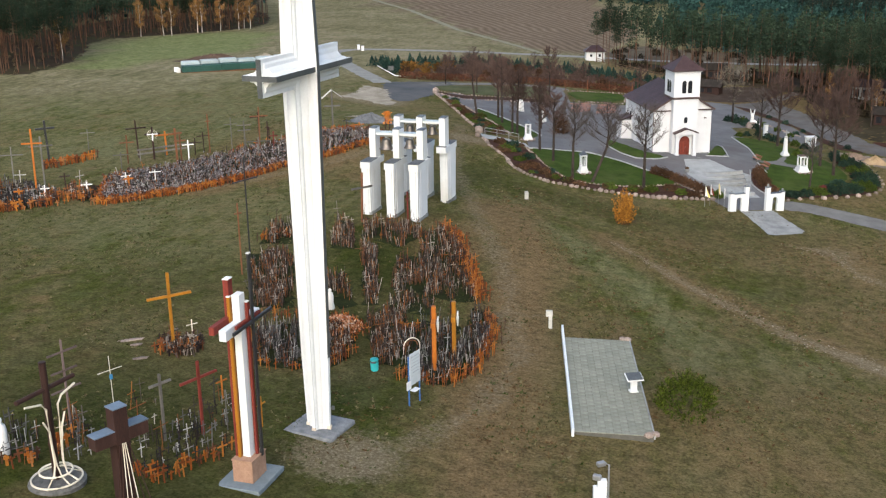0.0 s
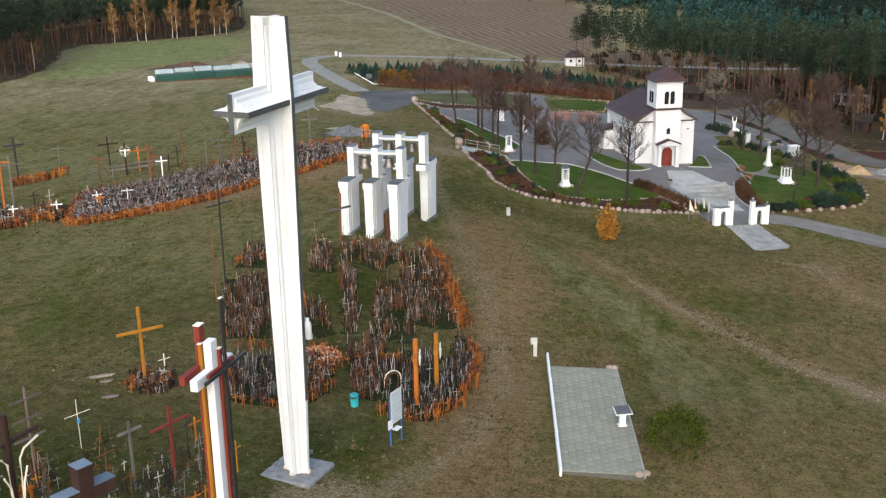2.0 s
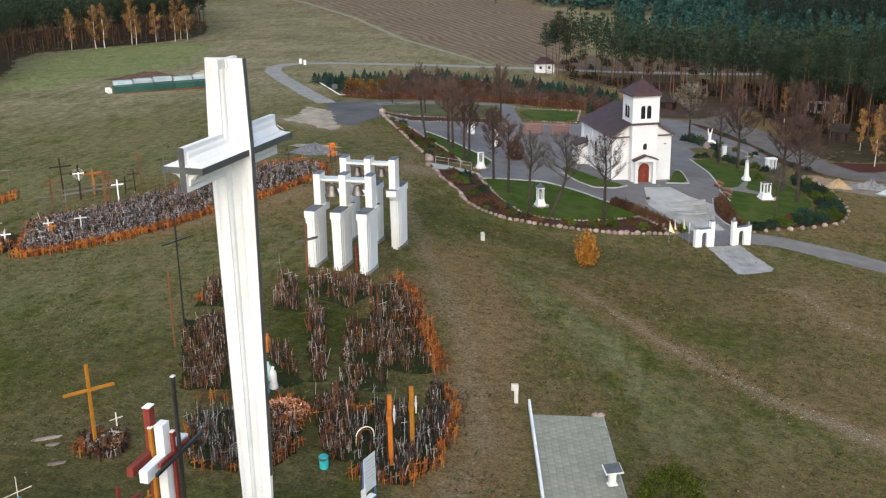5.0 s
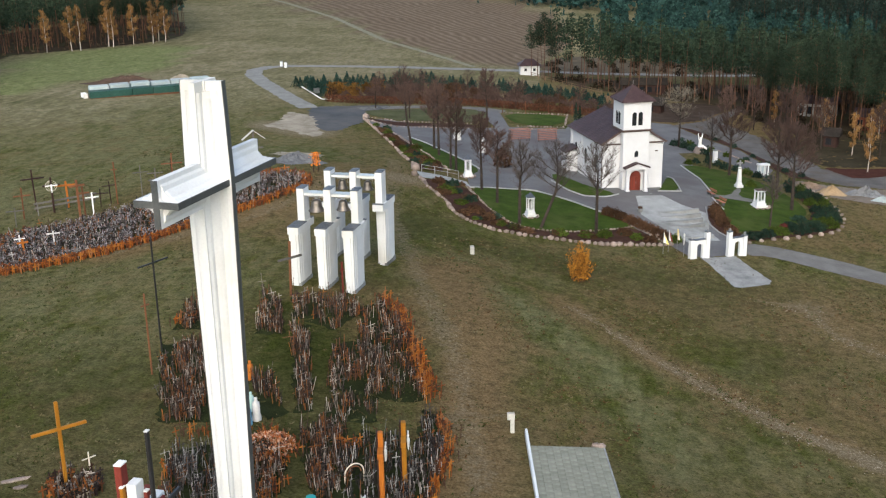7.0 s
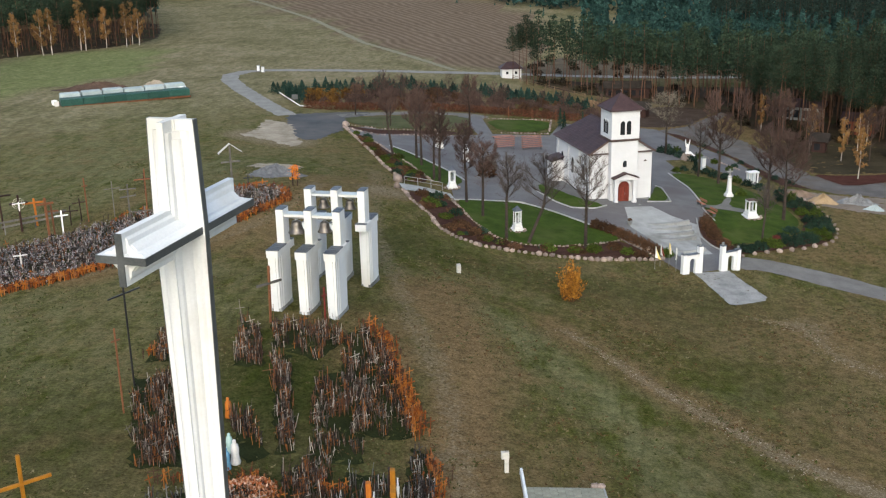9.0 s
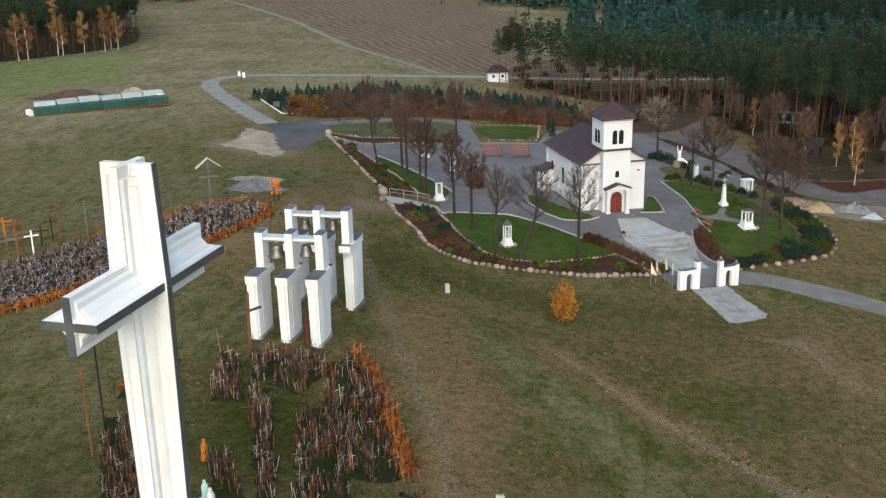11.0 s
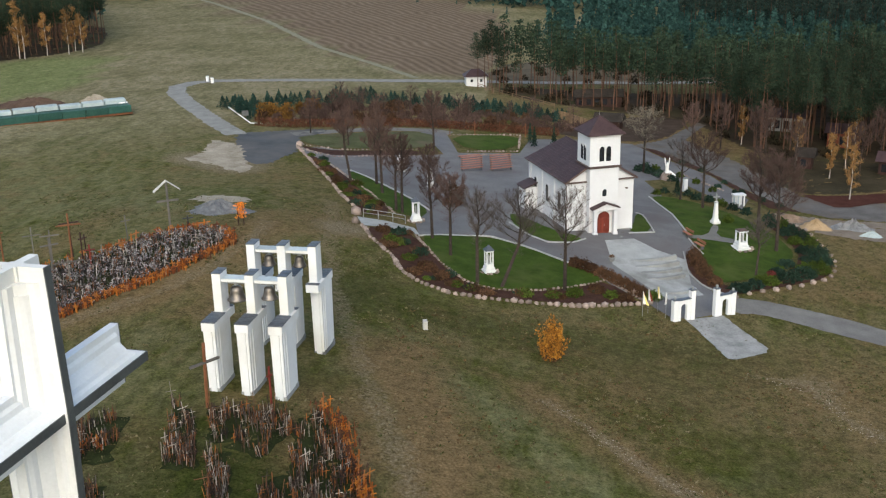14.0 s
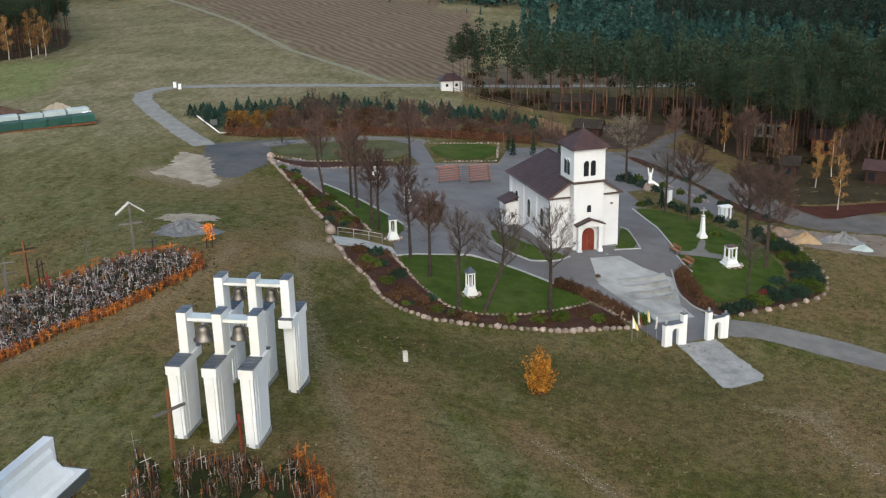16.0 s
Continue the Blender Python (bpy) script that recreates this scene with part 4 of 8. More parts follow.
BIRCH_BARK = surface("white_birch_bark", (0.22, 0.19, 0.16), (0.55, 0.50, 0.45), 0.9, 6, 0.8, stretch=(1, 1, 0.6))
BARK = surface("grey_brown_bark", (0.022, 0.017, 0.014), (0.062, 0.049, 0.041), 1.2, 9, 0.9, vary=0.2)
TWIGS = surface("bare_twigs", (0.050, 0.042, 0.037), (0.120, 0.098, 0.085), 1.0, 5, 0.9, bump=0, vary=0.15)
RED_TWIGS = surface("red_brown_twigs", (0.050, 0.033, 0.027), (0.118, 0.077, 0.064), 1.0, 5, 0.9, bump=0, vary=0.3)
JUNIPER = surface("juniper_green", (0.018, 0.030, 0.006), (0.085, 0.115, 0.020), 1.2, 7, 0.85, bump=0, vary=0.25, island=0.4)


def pine_mesh(seed, height, detail=1.0):
    """A Scots pine: a long bare stem and a crown of flat needle pads with gaps between."""
    rng = np.random.default_rng(seed)
    lean = rng.normal(0, 0.022, 2)
    at = lambda z: np.array([lean[0] * z + 0.12 * math.sin(z * 0.45 + seed), lean[1] * z + 0.1 * math.cos(z * 0.4 + seed), z])
    trunk = Geo().tube([at(z) for z in np.linspace(-0.3, height * 0.97, 7)], np.linspace(0.135, 0.03, 7) * height / 16, 6, False)
    base = height * rng.uniform(0.52, 0.66)
    tufts, pads = [], int(30 * detail) + 4
    for k in range(pads):
        f = (k + rng.uniform(0, 1)) / pads
        z = base + (height - base) * f
        reach = (2.15 * (1 - f) ** 0.7 * min(1, 0.5 + f * 2.2) + 0.2) * rng.uniform(0.5, 1.25) * height / 16
        a = k * 2.4 + rng.uniform(-0.6, 0.6)
        tip = at(z) + np.array([math.cos(a) * reach, math.sin(a) * reach, rng.uniform(0.0, 0.55)])
        if detail > 0.6:
            trunk.tube([at(z - 0.3), tip], [0.035, 0.012], 3, False)
        n = int((64 if detail > 0.6 else 18) * (0.45 + reach / 2.2))
        w = 0.30 + 0.22 * reach
        mid = at(z) * 0.32 + tip * 0.68
        tufts += list(mid + rng.normal(0, 1, (n, 3)) * np.array([w, w, 0.20]))
    tufts += [at(height * 0.97) + rng.normal(0, 0.25, 3) for _ in range(10)]
    return trunk, Geo().cards(tufts, 0.13 if detail > 0.6 else 0.26, rng)


def shrub_mesh(seed, r, h, n, size, bottom=0.0):
    """A rounded, uneven shrub built of leaves on a lumpy body, over short stems."""
    rng = np.random.default_rng(seed)
    d = rng.normal(size=(n, 3))
    d /= np.linalg.norm(d, axis=1)[:, None]
    d[:, 2] = np.abs(d[:, 2])
    lump = 0.78 + 0.22 * np.sin(d[:, 0] * 7 + seed) * np.cos(d[:, 1] * 6 + 2 * seed) + rng.normal(0, 0.09, n)
    p = d * lump[:, None] * rng.uniform(0.55, 1.0, n)[:, None] ** 0.4 * np.array([r, r, h])
    p[:, 2] += bottom
    return Geo().cards(p, size, rng)


def scatter(poly, gap, seed, jitter=0.45):
    rng = np.random.default_rng(seed)
    xs, ys = [p[0] for p in poly], [p[1] for p in poly]
    gx, gy = np.meshgrid(np.arange(min(xs), max(xs), gap), np.arange(min(ys), max(ys), gap))
    gx, gy = gx + rng.uniform(-jitter, jitter, gx.shape) * gap, gy + rng.uniform(-jitter, jitter, gy.shape) * gap
    k = inside(poly, gx, gy)
    return list(zip(gx[k], gy[k]))


def tree_thing(name, trunk, crown, bark, leaf, label, category, m):
    root = thing(name, m, label, category)
    part("trunk", trunk, bark, root)
    part("crown", crown, leaf, root)
    return root


def stand_of(name, kinds, places, label, category, group, seed, lo=0.85, hi=1.15):
    """kinds: things already made, of which the places get copies; the first ones are moved to places of their own."""
    rng = random.Random(seed)
    for i, (x, y) in enumerate(places):
        m = Matrix.Translation(on(x, y)) @ Matrix.Rotation(rng.uniform(0, 6.28), 4, "Z") @ Matrix.Diagonal([rng.uniform(lo, hi)] * 3 + [1])
        if i < len(kinds):
            kinds[i].matrix_basis = m
        else:
            ob = copy_thing(kinds[i % len(kinds)], m)
            ob.matrix_basis = m
    for k in kinds:
        tagged(k, group=group)


def joined(name, variants, places, material, seed, lo=0.8, hi=1.2, label="", category=""):
    """Many far trees as one mesh of kind stuff; variants: Geos."""
    rng = np.random.default_rng(seed)
    arrs = [(np.array(g.v), g.f) for g in variants]
    V, F, n = [], [], 0
    for x, y in places:
        v, f = arrs[rng.integers(len(arrs))]
        a, s = rng.uniform(0, 6.28), rng.uniform(lo, hi)
        c, q = math.cos(a) * s, math.sin(a) * s
        V.append(np.stack([v[:, 0] * c - v[:, 1] * q + x, v[:, 0] * q + v[:, 1] * c + y, v[:, 2] * s + float(land(x, y))], 1))
        F.extend(tuple(i + n for i in face) for face in f)
        n += len(v)
    me = bpy.data.meshes.new(name)
    me.from_pydata(np.concatenate(V).tolist(), [], F)
    me.materials.append(material)
    return tagged(new(name, me), label, category, kind="stuff")


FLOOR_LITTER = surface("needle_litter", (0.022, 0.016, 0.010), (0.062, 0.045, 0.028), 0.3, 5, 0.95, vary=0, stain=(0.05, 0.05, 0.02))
STRIP_WOOD = [(-24, 257), (-19, 248), (-10, 243), (7, 236), (15, 234), (20, 216), (24, 205), (30, 202), (44, 200), (75, 196), (75, 255), (40, 268), (0, 262), (-18, 262)]
RIGHT_WOOD = [(75, 196), (150, 195), (190, 280), (75, 275), (40, 268), (75, 255)]
LEFT_WOOD = [(-133, 180), (-128, 184), (-134, 209), (-157, 250), (-146, 268), (-131, 292), (-134, 316), (-156, 362), (-190, 362), (-190, 180)]
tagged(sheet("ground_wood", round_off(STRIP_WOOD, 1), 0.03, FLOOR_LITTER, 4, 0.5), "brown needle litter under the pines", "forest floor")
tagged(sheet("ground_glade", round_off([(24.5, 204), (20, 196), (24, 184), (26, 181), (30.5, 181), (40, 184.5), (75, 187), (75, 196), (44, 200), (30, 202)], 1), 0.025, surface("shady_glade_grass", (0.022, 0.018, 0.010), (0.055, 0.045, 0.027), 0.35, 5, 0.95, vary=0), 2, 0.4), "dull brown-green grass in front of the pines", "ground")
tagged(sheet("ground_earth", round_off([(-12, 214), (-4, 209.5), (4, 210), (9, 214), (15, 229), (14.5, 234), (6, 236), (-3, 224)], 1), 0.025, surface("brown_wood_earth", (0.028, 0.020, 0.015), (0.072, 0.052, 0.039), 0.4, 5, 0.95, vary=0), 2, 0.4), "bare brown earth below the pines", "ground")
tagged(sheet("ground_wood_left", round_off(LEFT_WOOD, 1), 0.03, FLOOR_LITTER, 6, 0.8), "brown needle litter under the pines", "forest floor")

HEATH = [(-29, 262.5), (0, 274.5), (40, 282.5), (140, 297), (140, 306), (-4, 302), (-22, 305)]
tagged(sheet("ground_heath", round_off(HEATH, 1), 0.03, surface("brown_heath", (0.050, 0.040, 0.026), (0.125, 0.10, 0.068), 0.3, 4, 0.95, vary=0), 4, 0.6), "brown heath beyond the pine strip", "forest floor")
pines = [tree_thing("pine_tree", *pine_mesh(s, h), BARK_PINE, NEEDLES, "tall Scots pine with bare orange-brown trunk", "tree", Matrix()) for s, h in ((1, 14), (2, 15.2), (3, 13), (4, 16), (5, 14.4), (6, 12))]
strip_places = sorted(scatter(STRIP_WOOD, 3.1, 5), key=lambda p: p[1] - 0.35 * abs(p[0]))
left_places = sorted(scatter(LEFT_WOOD, 3.9, 6), key=lambda p: -p[0])
near_pines = [(-26.5, 254.5), (-25.2, 256.5), (-24.0, 254.0), (-23.2, 251.0), (-21.8, 253.4), (-21.5, 248.8)] + strip_places[:206] + left_places[:86]
stand_of("pine_tree", pines, near_pines, "", "", "pine wood", 7, 0.78, 1.06)
far_kinds = [pine_mesh(20 + s, 12 + s, 0.55) for s in range(4)]
rest = strip_places[206:] + left_places[86:] + scatter(RIGHT_WOOD, 5.0, 8)
joined("pine_trunks", [k[0] for k in far_kinds], rest, BARK_PINE, 9, 0.75, 1.1, label="trunks of the deeper pine wood", category="forest")
joined("pine_crowns", [k[1] for k in far_kinds], rest, NEEDLES, 9, 0.75, 1.1, label="dark green crowns of the deeper pine wood", category="forest")


def conifer_mesh(seed, h, r, n, size):
    """A cone of needles, ragged and layered."""
    rng = np.random.default_rng(seed)
    f = rng.uniform(0, 1, n) ** 0.8
    a = rng.uniform(0, 2 * math.pi, n)
    rad = r * (1 - f) * rng.uniform(0.55, 1.1, n) * (0.85 + 0.25 * np.sin(f * 40))
    return Geo().cards(np.stack([rad * np.cos(a), rad * np.sin(a), h * (0.04 + 0.95 * f)], 1), size, rng)


# brushwood between the trunks
brush = [shrub_mesh(400 + k, 1.3, 1.2 + 0.4 * k, 120, 0.24) for k in range(3)]
# near-black leaves: the shade under the dense pines is put into the colour
joined("brushwood", brush, scatter(STRIP_WOOD, 5.5, 41) + scatter(HEATH, 7, 46) + scatter(RIGHT_WOOD, 5, 42) + [], surface("shaded_brushwood", (0.012, 0.010, 0.006), (0.040, 0.030, 0.017), 0.5, 4, 0.9, bump=0, vary=0, island=0.5), 44, 0.5, 1.4, "brushwood under the pines, coloured dark for their shade", "undergrowth")

# same shrubs in a dry, paler tone that paints the left wood's stronger light
joined("bramble", brush, scatter(LEFT_WOOD, 6.5, 43), surface("lit_dry_brushwood", (0.045, 0.035, 0.022), (0.13, 0.10, 0.062), 0.5, 4, 0.9, bump=0, vary=0, island=0.5), 45, 0.25, 0.6, "dry brushwood of the left wood, coloured paler for its light", "undergrowth")

# dense young plantations and woods beyond the field
young = [conifer_mesh(40 + k, 8 + k, 2.2, 170, 0.62) for k in range(4)]
far_young = [conifer_mesh(50 + k, 8 + k, 2.3, 70, 0.95) for k in range(4)]
FAR_A = [(-5, 300), (30, 290), (75, 277), (190, 282), (330, 330), (330, 430), (60, 430), (-10, 400), (-18, 340)]
FAR_B = [(-45, 440), (60, 432), (330, 432), (330, 620), (-90, 620), (-80, 500)]
FAR_C = [(-190, 182), (-230, 182), (-330, 420), (-200, 440), (-155, 364), (-190, 362)]
FAR_D = [(-330, 470), (-170, 445), (-150, 530), (-90, 620), (-330, 640)]
TALL_STAND = [(22, 362), (45, 343), (64, 326), (85, 312), (170, 300), (175, 345), (110, 372), (50, 392), (28, 388)]
joined("tall_pine_trunks", [k[0] for k in far_kinds], scatter(TALL_STAND, 5.5, 18), BARK_PINE, 19, 0.95, 1.15, "trunks of the tall dark pine stand", "forest")
joined("tall_pine_crowns", [k[1] for k in far_kinds], scatter(TALL_STAND, 5.5, 18), surface("dark_pine_needles", (0.008, 0.016, 0.013), (0.030, 0.046, 0.036), 0.3, 3, 0.9, bump=0, vary=0, island=0.5), 19, 0.95, 1.15, "dark crowns of the tall pine stand", "forest")
# these far stands carry the haze in their needle colour
joined("young_pines", young, scatter(FAR_A, 5.2, 11), HAZED_NEEDLES, 12, 0.6, 1.15, "dense blue-green young pine plantation", "forest")
joined("far_pines", far_young, scatter(FAR_B, 7.5, 13) + scatter(FAR_C, 7.0, 14) + scatter(FAR_D, 8.0, 15), HAZED_NEEDLES, 16, 1.0, 1.9, "distant dark pine forest", "forest")
joined("field_saplings", young, [(x, y) for x, y in scatter([(-75, 440), (-30, 400), (-20, 420), (-45, 440), (-80, 480)], 14, 17)], HAZED_NEEDLES, 18, 0.12, 0.35, "scattered small pines on the heath", "shrub")


def leafy_mesh(seed, h, n, size, spread=1.7, start=0.25):
    """A slender leafy tree such as a birch."""
    rng = np.random.default_rng(seed)
    trunk = Geo().tube([(0.1 * math.sin(z), 0.1 * math.cos(z * 0.8), z) for z in np.linspace(-0.2, h, 6)], np.linspace(0.14, 0.02, 6), 6, False)
    pts = []
    for k in range(16):
        z = h * (start + (0.98 - start) * k / 16)
        a = rng.uniform(0, 6.28)
        reach = spread * math.sin(math.pi * min(1, 0.25 + 0.75 * k / 16)) * rng.uniform(0.6, 1.15) + 0.2
        tip = np.array([math.cos(a) * reach, math.sin(a) * reach, z + reach * 0.7])
        trunk.tube([(0, 0, z), tip], [0.03, 0.008], 3, False)
        for _ in range(n // 16):
            s = rng.uniform(0.3, 1.1)
            pts.append(np.array([0, 0, z]) * (1 - s) + tip * s + rng.normal(0, 0.25, 3) - np.array([0, 0, rng.uniform(0, 0.5)]))
    return trunk, Geo().cards(pts, size, rng)


birches = [tree_thing("birch_tree", *leafy_mesh(60 + k, 10.5 + k, 1900, 0.16, 1.45, 0.24), BIRCH_BARK, BIRCH_LEAF, "birch with white trunk and thinning golden leaves", "tree", Matrix()) for k in range(3)]
birch_places = [(-144.5, 266), (-142.8, 267.5), (-140.3, 278), (-138.5, 277), (-136.2, 284), (-131.5, 286), (-130, 290.5), (-133, 293), (-149, 262), (-136, 205)]
stand_of("birch_tree", birches, birch_places, "", "", "birches", 19)
for x, y, k in ((31.8, 190.1, 0.62), (32.1, 178.6, 0.66), (29.0, 201.0, 0.60), (35.5, 196.5, 0.55), (38.5, 204.0, 0.7), (43.0, 187.0, 0.6), (22.0, 212.0, 0.6)):
    copy_thing(birches[int(x) % 3], Matrix()).matrix_basis = pose(*on(x, y), 0, 0, 37 * x) @ Matrix.Diagonal((k, k, k, 1))


def bare_tree(seed, h, dense=1.0, lean=(0, 0), spread=2.4, fork=0.40):
    """Trunk and ascending limbs, and the fine twigs of a leafless tree; spread: the crown's radius, fork: where it begins."""
    rng = np.random.default_rng(seed)
    limbs, twigs = Geo(), Geo()
    bend = lambda z: np.array([lean[0] * min(z, fork * h * 1.1), lean[1] * min(z, fork * h * 1.1), z])
    limbs.tube([bend(z) for z in np.linspace(-0.3, fork * h, 5)], np.linspace(0.21, 0.15, 5) * h / 10.5, 8, False)
    knots = [bend(fork * h), bend(h * 0.66) + rng.normal(0, 0.12, 3), bend(h * 0.97) + rng.normal(0, 0.15, 3)]
    limbs.tube(knots, [0.15 * h / 10.5, 0.075, 0.015], 6, False)

    def lead(z):
        return bend(z) if z < fork * h else np.array([np.interp(z, [k[2] for k in knots], [k[i] for k in knots]) for i in range(3)])

    def shoot(p, d, length, r, level):
        d = d / np.linalg.norm(d)
        q = p + d * length * 0.5 + rng.normal(0, 0.05 * length, 3)
        e = q + (d + np.array([0, 0, 0.30])) * length * 0.48
        if level == 3:
            twigs.tube([p, e], [r, r * 0.4], 3, False)
        else:
            (limbs if level == 0 else twigs).tube([p, q, e], [r, r * 0.7, r * 0.35], 5 if level == 0 else 3, False)
        if level == 3:
            return
        for k in range((9, int(6 * dense), int(4.4 * dense))[level]):
            s = rng.uniform(0.2, 1.0)
            start = p + (q - p) * s * 2 if s < 0.5 else q + (e - q) * (s - 0.5) * 2
            turn = rng.normal(0, 0.55, 3)
            turn[2] = abs(turn[2]) * 0.5 + 0.1
            shoot(start, d * 0.8 + turn, length * (0.46, 0.52, 0.6)[level] * rng.uniform(0.7, 1.2), (0.024, 0.012, 0.009)[level], level + 1)

    for k in range(15):
        f = k / 14
        z = h * (fork + (0.86 - fork) * f)
        a = k * 2.4 + rng.uniform(-0.4, 0.4)
        reach = spread * math.sqrt(max(0.06, 1 - ((f - 0.22) / 0.82) ** 2)) * rng.uniform(0.7, 1.1)
        d = np.array([math.cos(a) * reach, math.sin(a) * reach, 0.42 * reach + 0.055 * h])
        shoot(lead(z), d, np.linalg.norm(d) * 0.95, 0.055 * h / 10.5 * (1.15 - 0.5 * f), 0)
    for k in range(int(20 * dense)):
        a, z = rng.uniform(0, 6.28), h * rng.uniform(fork * 0.7, fork + 0.12)
        shoot(lead(z), np.array([math.cos(a), math.sin(a), 0.35]), rng.uniform(0.5, 1.1), 0.012, 2)
    return limbs, twigs


def yard_tree(seed, h, x, y, twig, dense, label, lean=(0, 0), spread=2.4, fork=0.40):
    root = thing("bare_tree", pose(*on(x, y, 0.05)), label, "tree", "churchyard trees")
    a, b = bare_tree(seed, h, dense, lean, spread, fork)
    part("trunk", a, BARK, root)
    part("crown", b, twig, root)
    return root


yard_tree(1, 10.8, -7.05, 132.3, TWIGS, 1.0, "bare lime tree with fine grey-brown twigs on the lawn", spread=2.5, fork=0.44)
yard_tree(2, 10.2, -13.4, 130.7, TWIGS, 1.0, "bare leaning lime tree beside the stone edging", (0.38, 0.03), 2.6, 0.44)
yard_tree(3, 10.2, -15.9, 130.8, TWIGS, 1.1, "bare lime tree with upright limbs", (0.0, 0.0), 1.9, 0.45)
yard_tree(4, 9.4, -19.4, 137.6, RED_TWIGS, 1.35, "bare lime tree with reddish twigs", (0.01, 0), 1.8, 0.5)
yard_tree(5, 9.6, -22.0, 142.5, RED_TWIGS, 1.2, "bare lime tree with dense reddish twigs", (-0.02, 0.01), 1.7, 0.42)
lime = yard_tree(6, 10.0, -26.8, 151.5, RED_TWIGS, 1.3, "bare lime tree with dense reddish-brown crown", (0.01, 0), 1.7, 0.42)
lime2 = yard_tree(7, 10.2, -30.8, 160.5, RED_TWIGS, 1.4, "bare lime tree with dense reddish-brown crown", (-0.01, 0), 1.8, 0.42)
for k, (x, y, s) in enumerate(((-27.7, 152.4, 0.95), (-32.3, 164.9, 1.0), (-27.4, 187.0, 1.0), (-48.0, 193.4, 0.55), (-40.5, 186.5, 0.6), (-24.6, 160.0, 0.72))):
    copy_thing((lime, lime2)[k % 2], Matrix()).matrix_basis = pose(*on(x, y, 0.05), 0, 0, 70 * k + 20) @ Matrix.Diagonal((s, s, s, 1))
yard_tree(13, 9.6, -35.8, 165.0, RED_TWIGS, 1.1, "bare lime tree with a bent trunk and reddish crown", (-0.14, 0.02), 1.7, 0.55)
yard_tree(8, 7.0, 13.8, 143.0, TWIGS, 0.7, "slender pale young tree leaning on the lawn", (0.05, 0), 1.2, 0.5)
shade = yard_tree(9, 11.8, 17.7, 152.9, RED_TWIGS, 1.5, "bare tree with broad dense red-brown crown", (-0.01, 0), 2.7, 0.38)
yard_tree(14, 11.4, 16.3, 157.8, RED_TWIGS, 1.4, "bare tree with broad dense red-brown crown", (-0.02, 0), 3.0, 0.40)
yard_tree(10, 10.4, 10.9, 169.6, RED_TWIGS, 1.3, "bare tree with rounded brown crown", (0, 0), 2.7, 0.46)
yard_tree(11, 8.4, 8.3, 173.0, TWIGS, 0.8, "slender bare tree beside the drive", (0.02, 0), 2.0, 0.45)
pale = thing("pale_leaved_tree", pose(*on(4.2, 188.1, 0.05)), "pale tree with thin silvery leaves behind the church", "tree")
limbs_, leaves_ = bare_tree(12, 9.6, 1.0, (0, 0), 2.6, 0.46)
rng = np.random.default_rng(12)
tips = np.array(leaves_.v)[rng.integers(0, len(leaves_.v), 3000)] + rng.normal(0, 0.12, (3000, 3))
part("trunk", limbs_, BARK, pale)
part("crown", Geo().cards(tips, 0.085, rng), surface("silvery_leaves", (0.075, 0.064, 0.048), (0.17, 0.15, 0.118), 1.0, 6, 0.85, bump=0, island=0.3), pale)
for k, (x, y, s) in enumerate(((22, 197, 0.8), (27.5, 194, 0.7), (36, 190, 0.75), (13, 205, 0.7), (41, 198, 0.8), (18, 208, 0.7), (25, 206, 0.75))):
    copy_thing(shade, Matrix()).matrix_basis = pose(*on(x, y, 0.0), 0, 0, 50 * k) @ Matrix.Diagonal((s * 0.8, s * 0.8, s, 1))


# ---- hedges, shrubs and young plantation ----
def shrub(name, seed, x, y, r, h, n, size, leaf, label, group="", stems=True, dz=0.08):
    root = thing(name, pose(*on(x, y, dz), 0, 0, seed * 40), label, "shrub", group)
    part("foliage", shrub_mesh(seed, r, h, n, size), leaf, root)
    if stems:
        g = Geo()
        rng = random.Random(seed)
        for k in range(7):
            a = rng.uniform(0, 6.28)
            g.tube([(0.08 * math.cos(a), 0.08 * math.sin(a), -0.15), (0.5 * r * math.cos(a), 0.5 * r * math.sin(a), 0.6 * h)], [0.025, 0.01], 4, False)
        part("woody_base", g, BARK, root)
    return root


big_juniper = thing("juniper_bush", pose(*on(0.4, 64.8), 0, 0, 12) @ Matrix.Diagonal((0.9, 0.9, 1.1, 1)), "spreading yellow-green juniper beside the paved slab", "shrub")
rng = np.random.default_rng(5)
pts, tips = [], []
for k in range(190):
    a, rr = rng.uniform(0, 6.28), math.sqrt(rng.uniform(0, 1)) * 1.9
    c = np.array([rr * math.cos(a) * 1.05, rr * math.sin(a) * 1.45, 0.25 + 1.8 * max(0, 1 - (rr / 2.15) ** 2) * rng.uniform(0.6, 1.1)])
    out = np.array([math.cos(a), math.sin(a), 0.75]) * rng.uniform(0.35, 0.7)
    for s in np.linspace(0, 1, 34):
        pts.append(c + out * s * 1.15 + rng.normal(0, 0.11 * (1.2 - s), 3))
part("foliage", Geo().cards(pts, 0.075, rng), surface("yellow_green_juniper", (0.006, 0.014, 0.003), (0.105, 0.130, 0.016), 2.2, 7, 0.85, bump=0, island=0.6), big_juniper)
part("stems", Geo().tube([(0, 0, -0.2), (0.9, 0.4, 0.5)], [0.05, 0.02], 5).tube([(0, 0, -0.2), (-0.8, 0.7, 0.5)], [0.05, 0.02], 5).tube([(0, 0, -0.2), (-0.2, -1.0, 0.5)], [0.05, 0.02], 5), BARK, big_juniper)

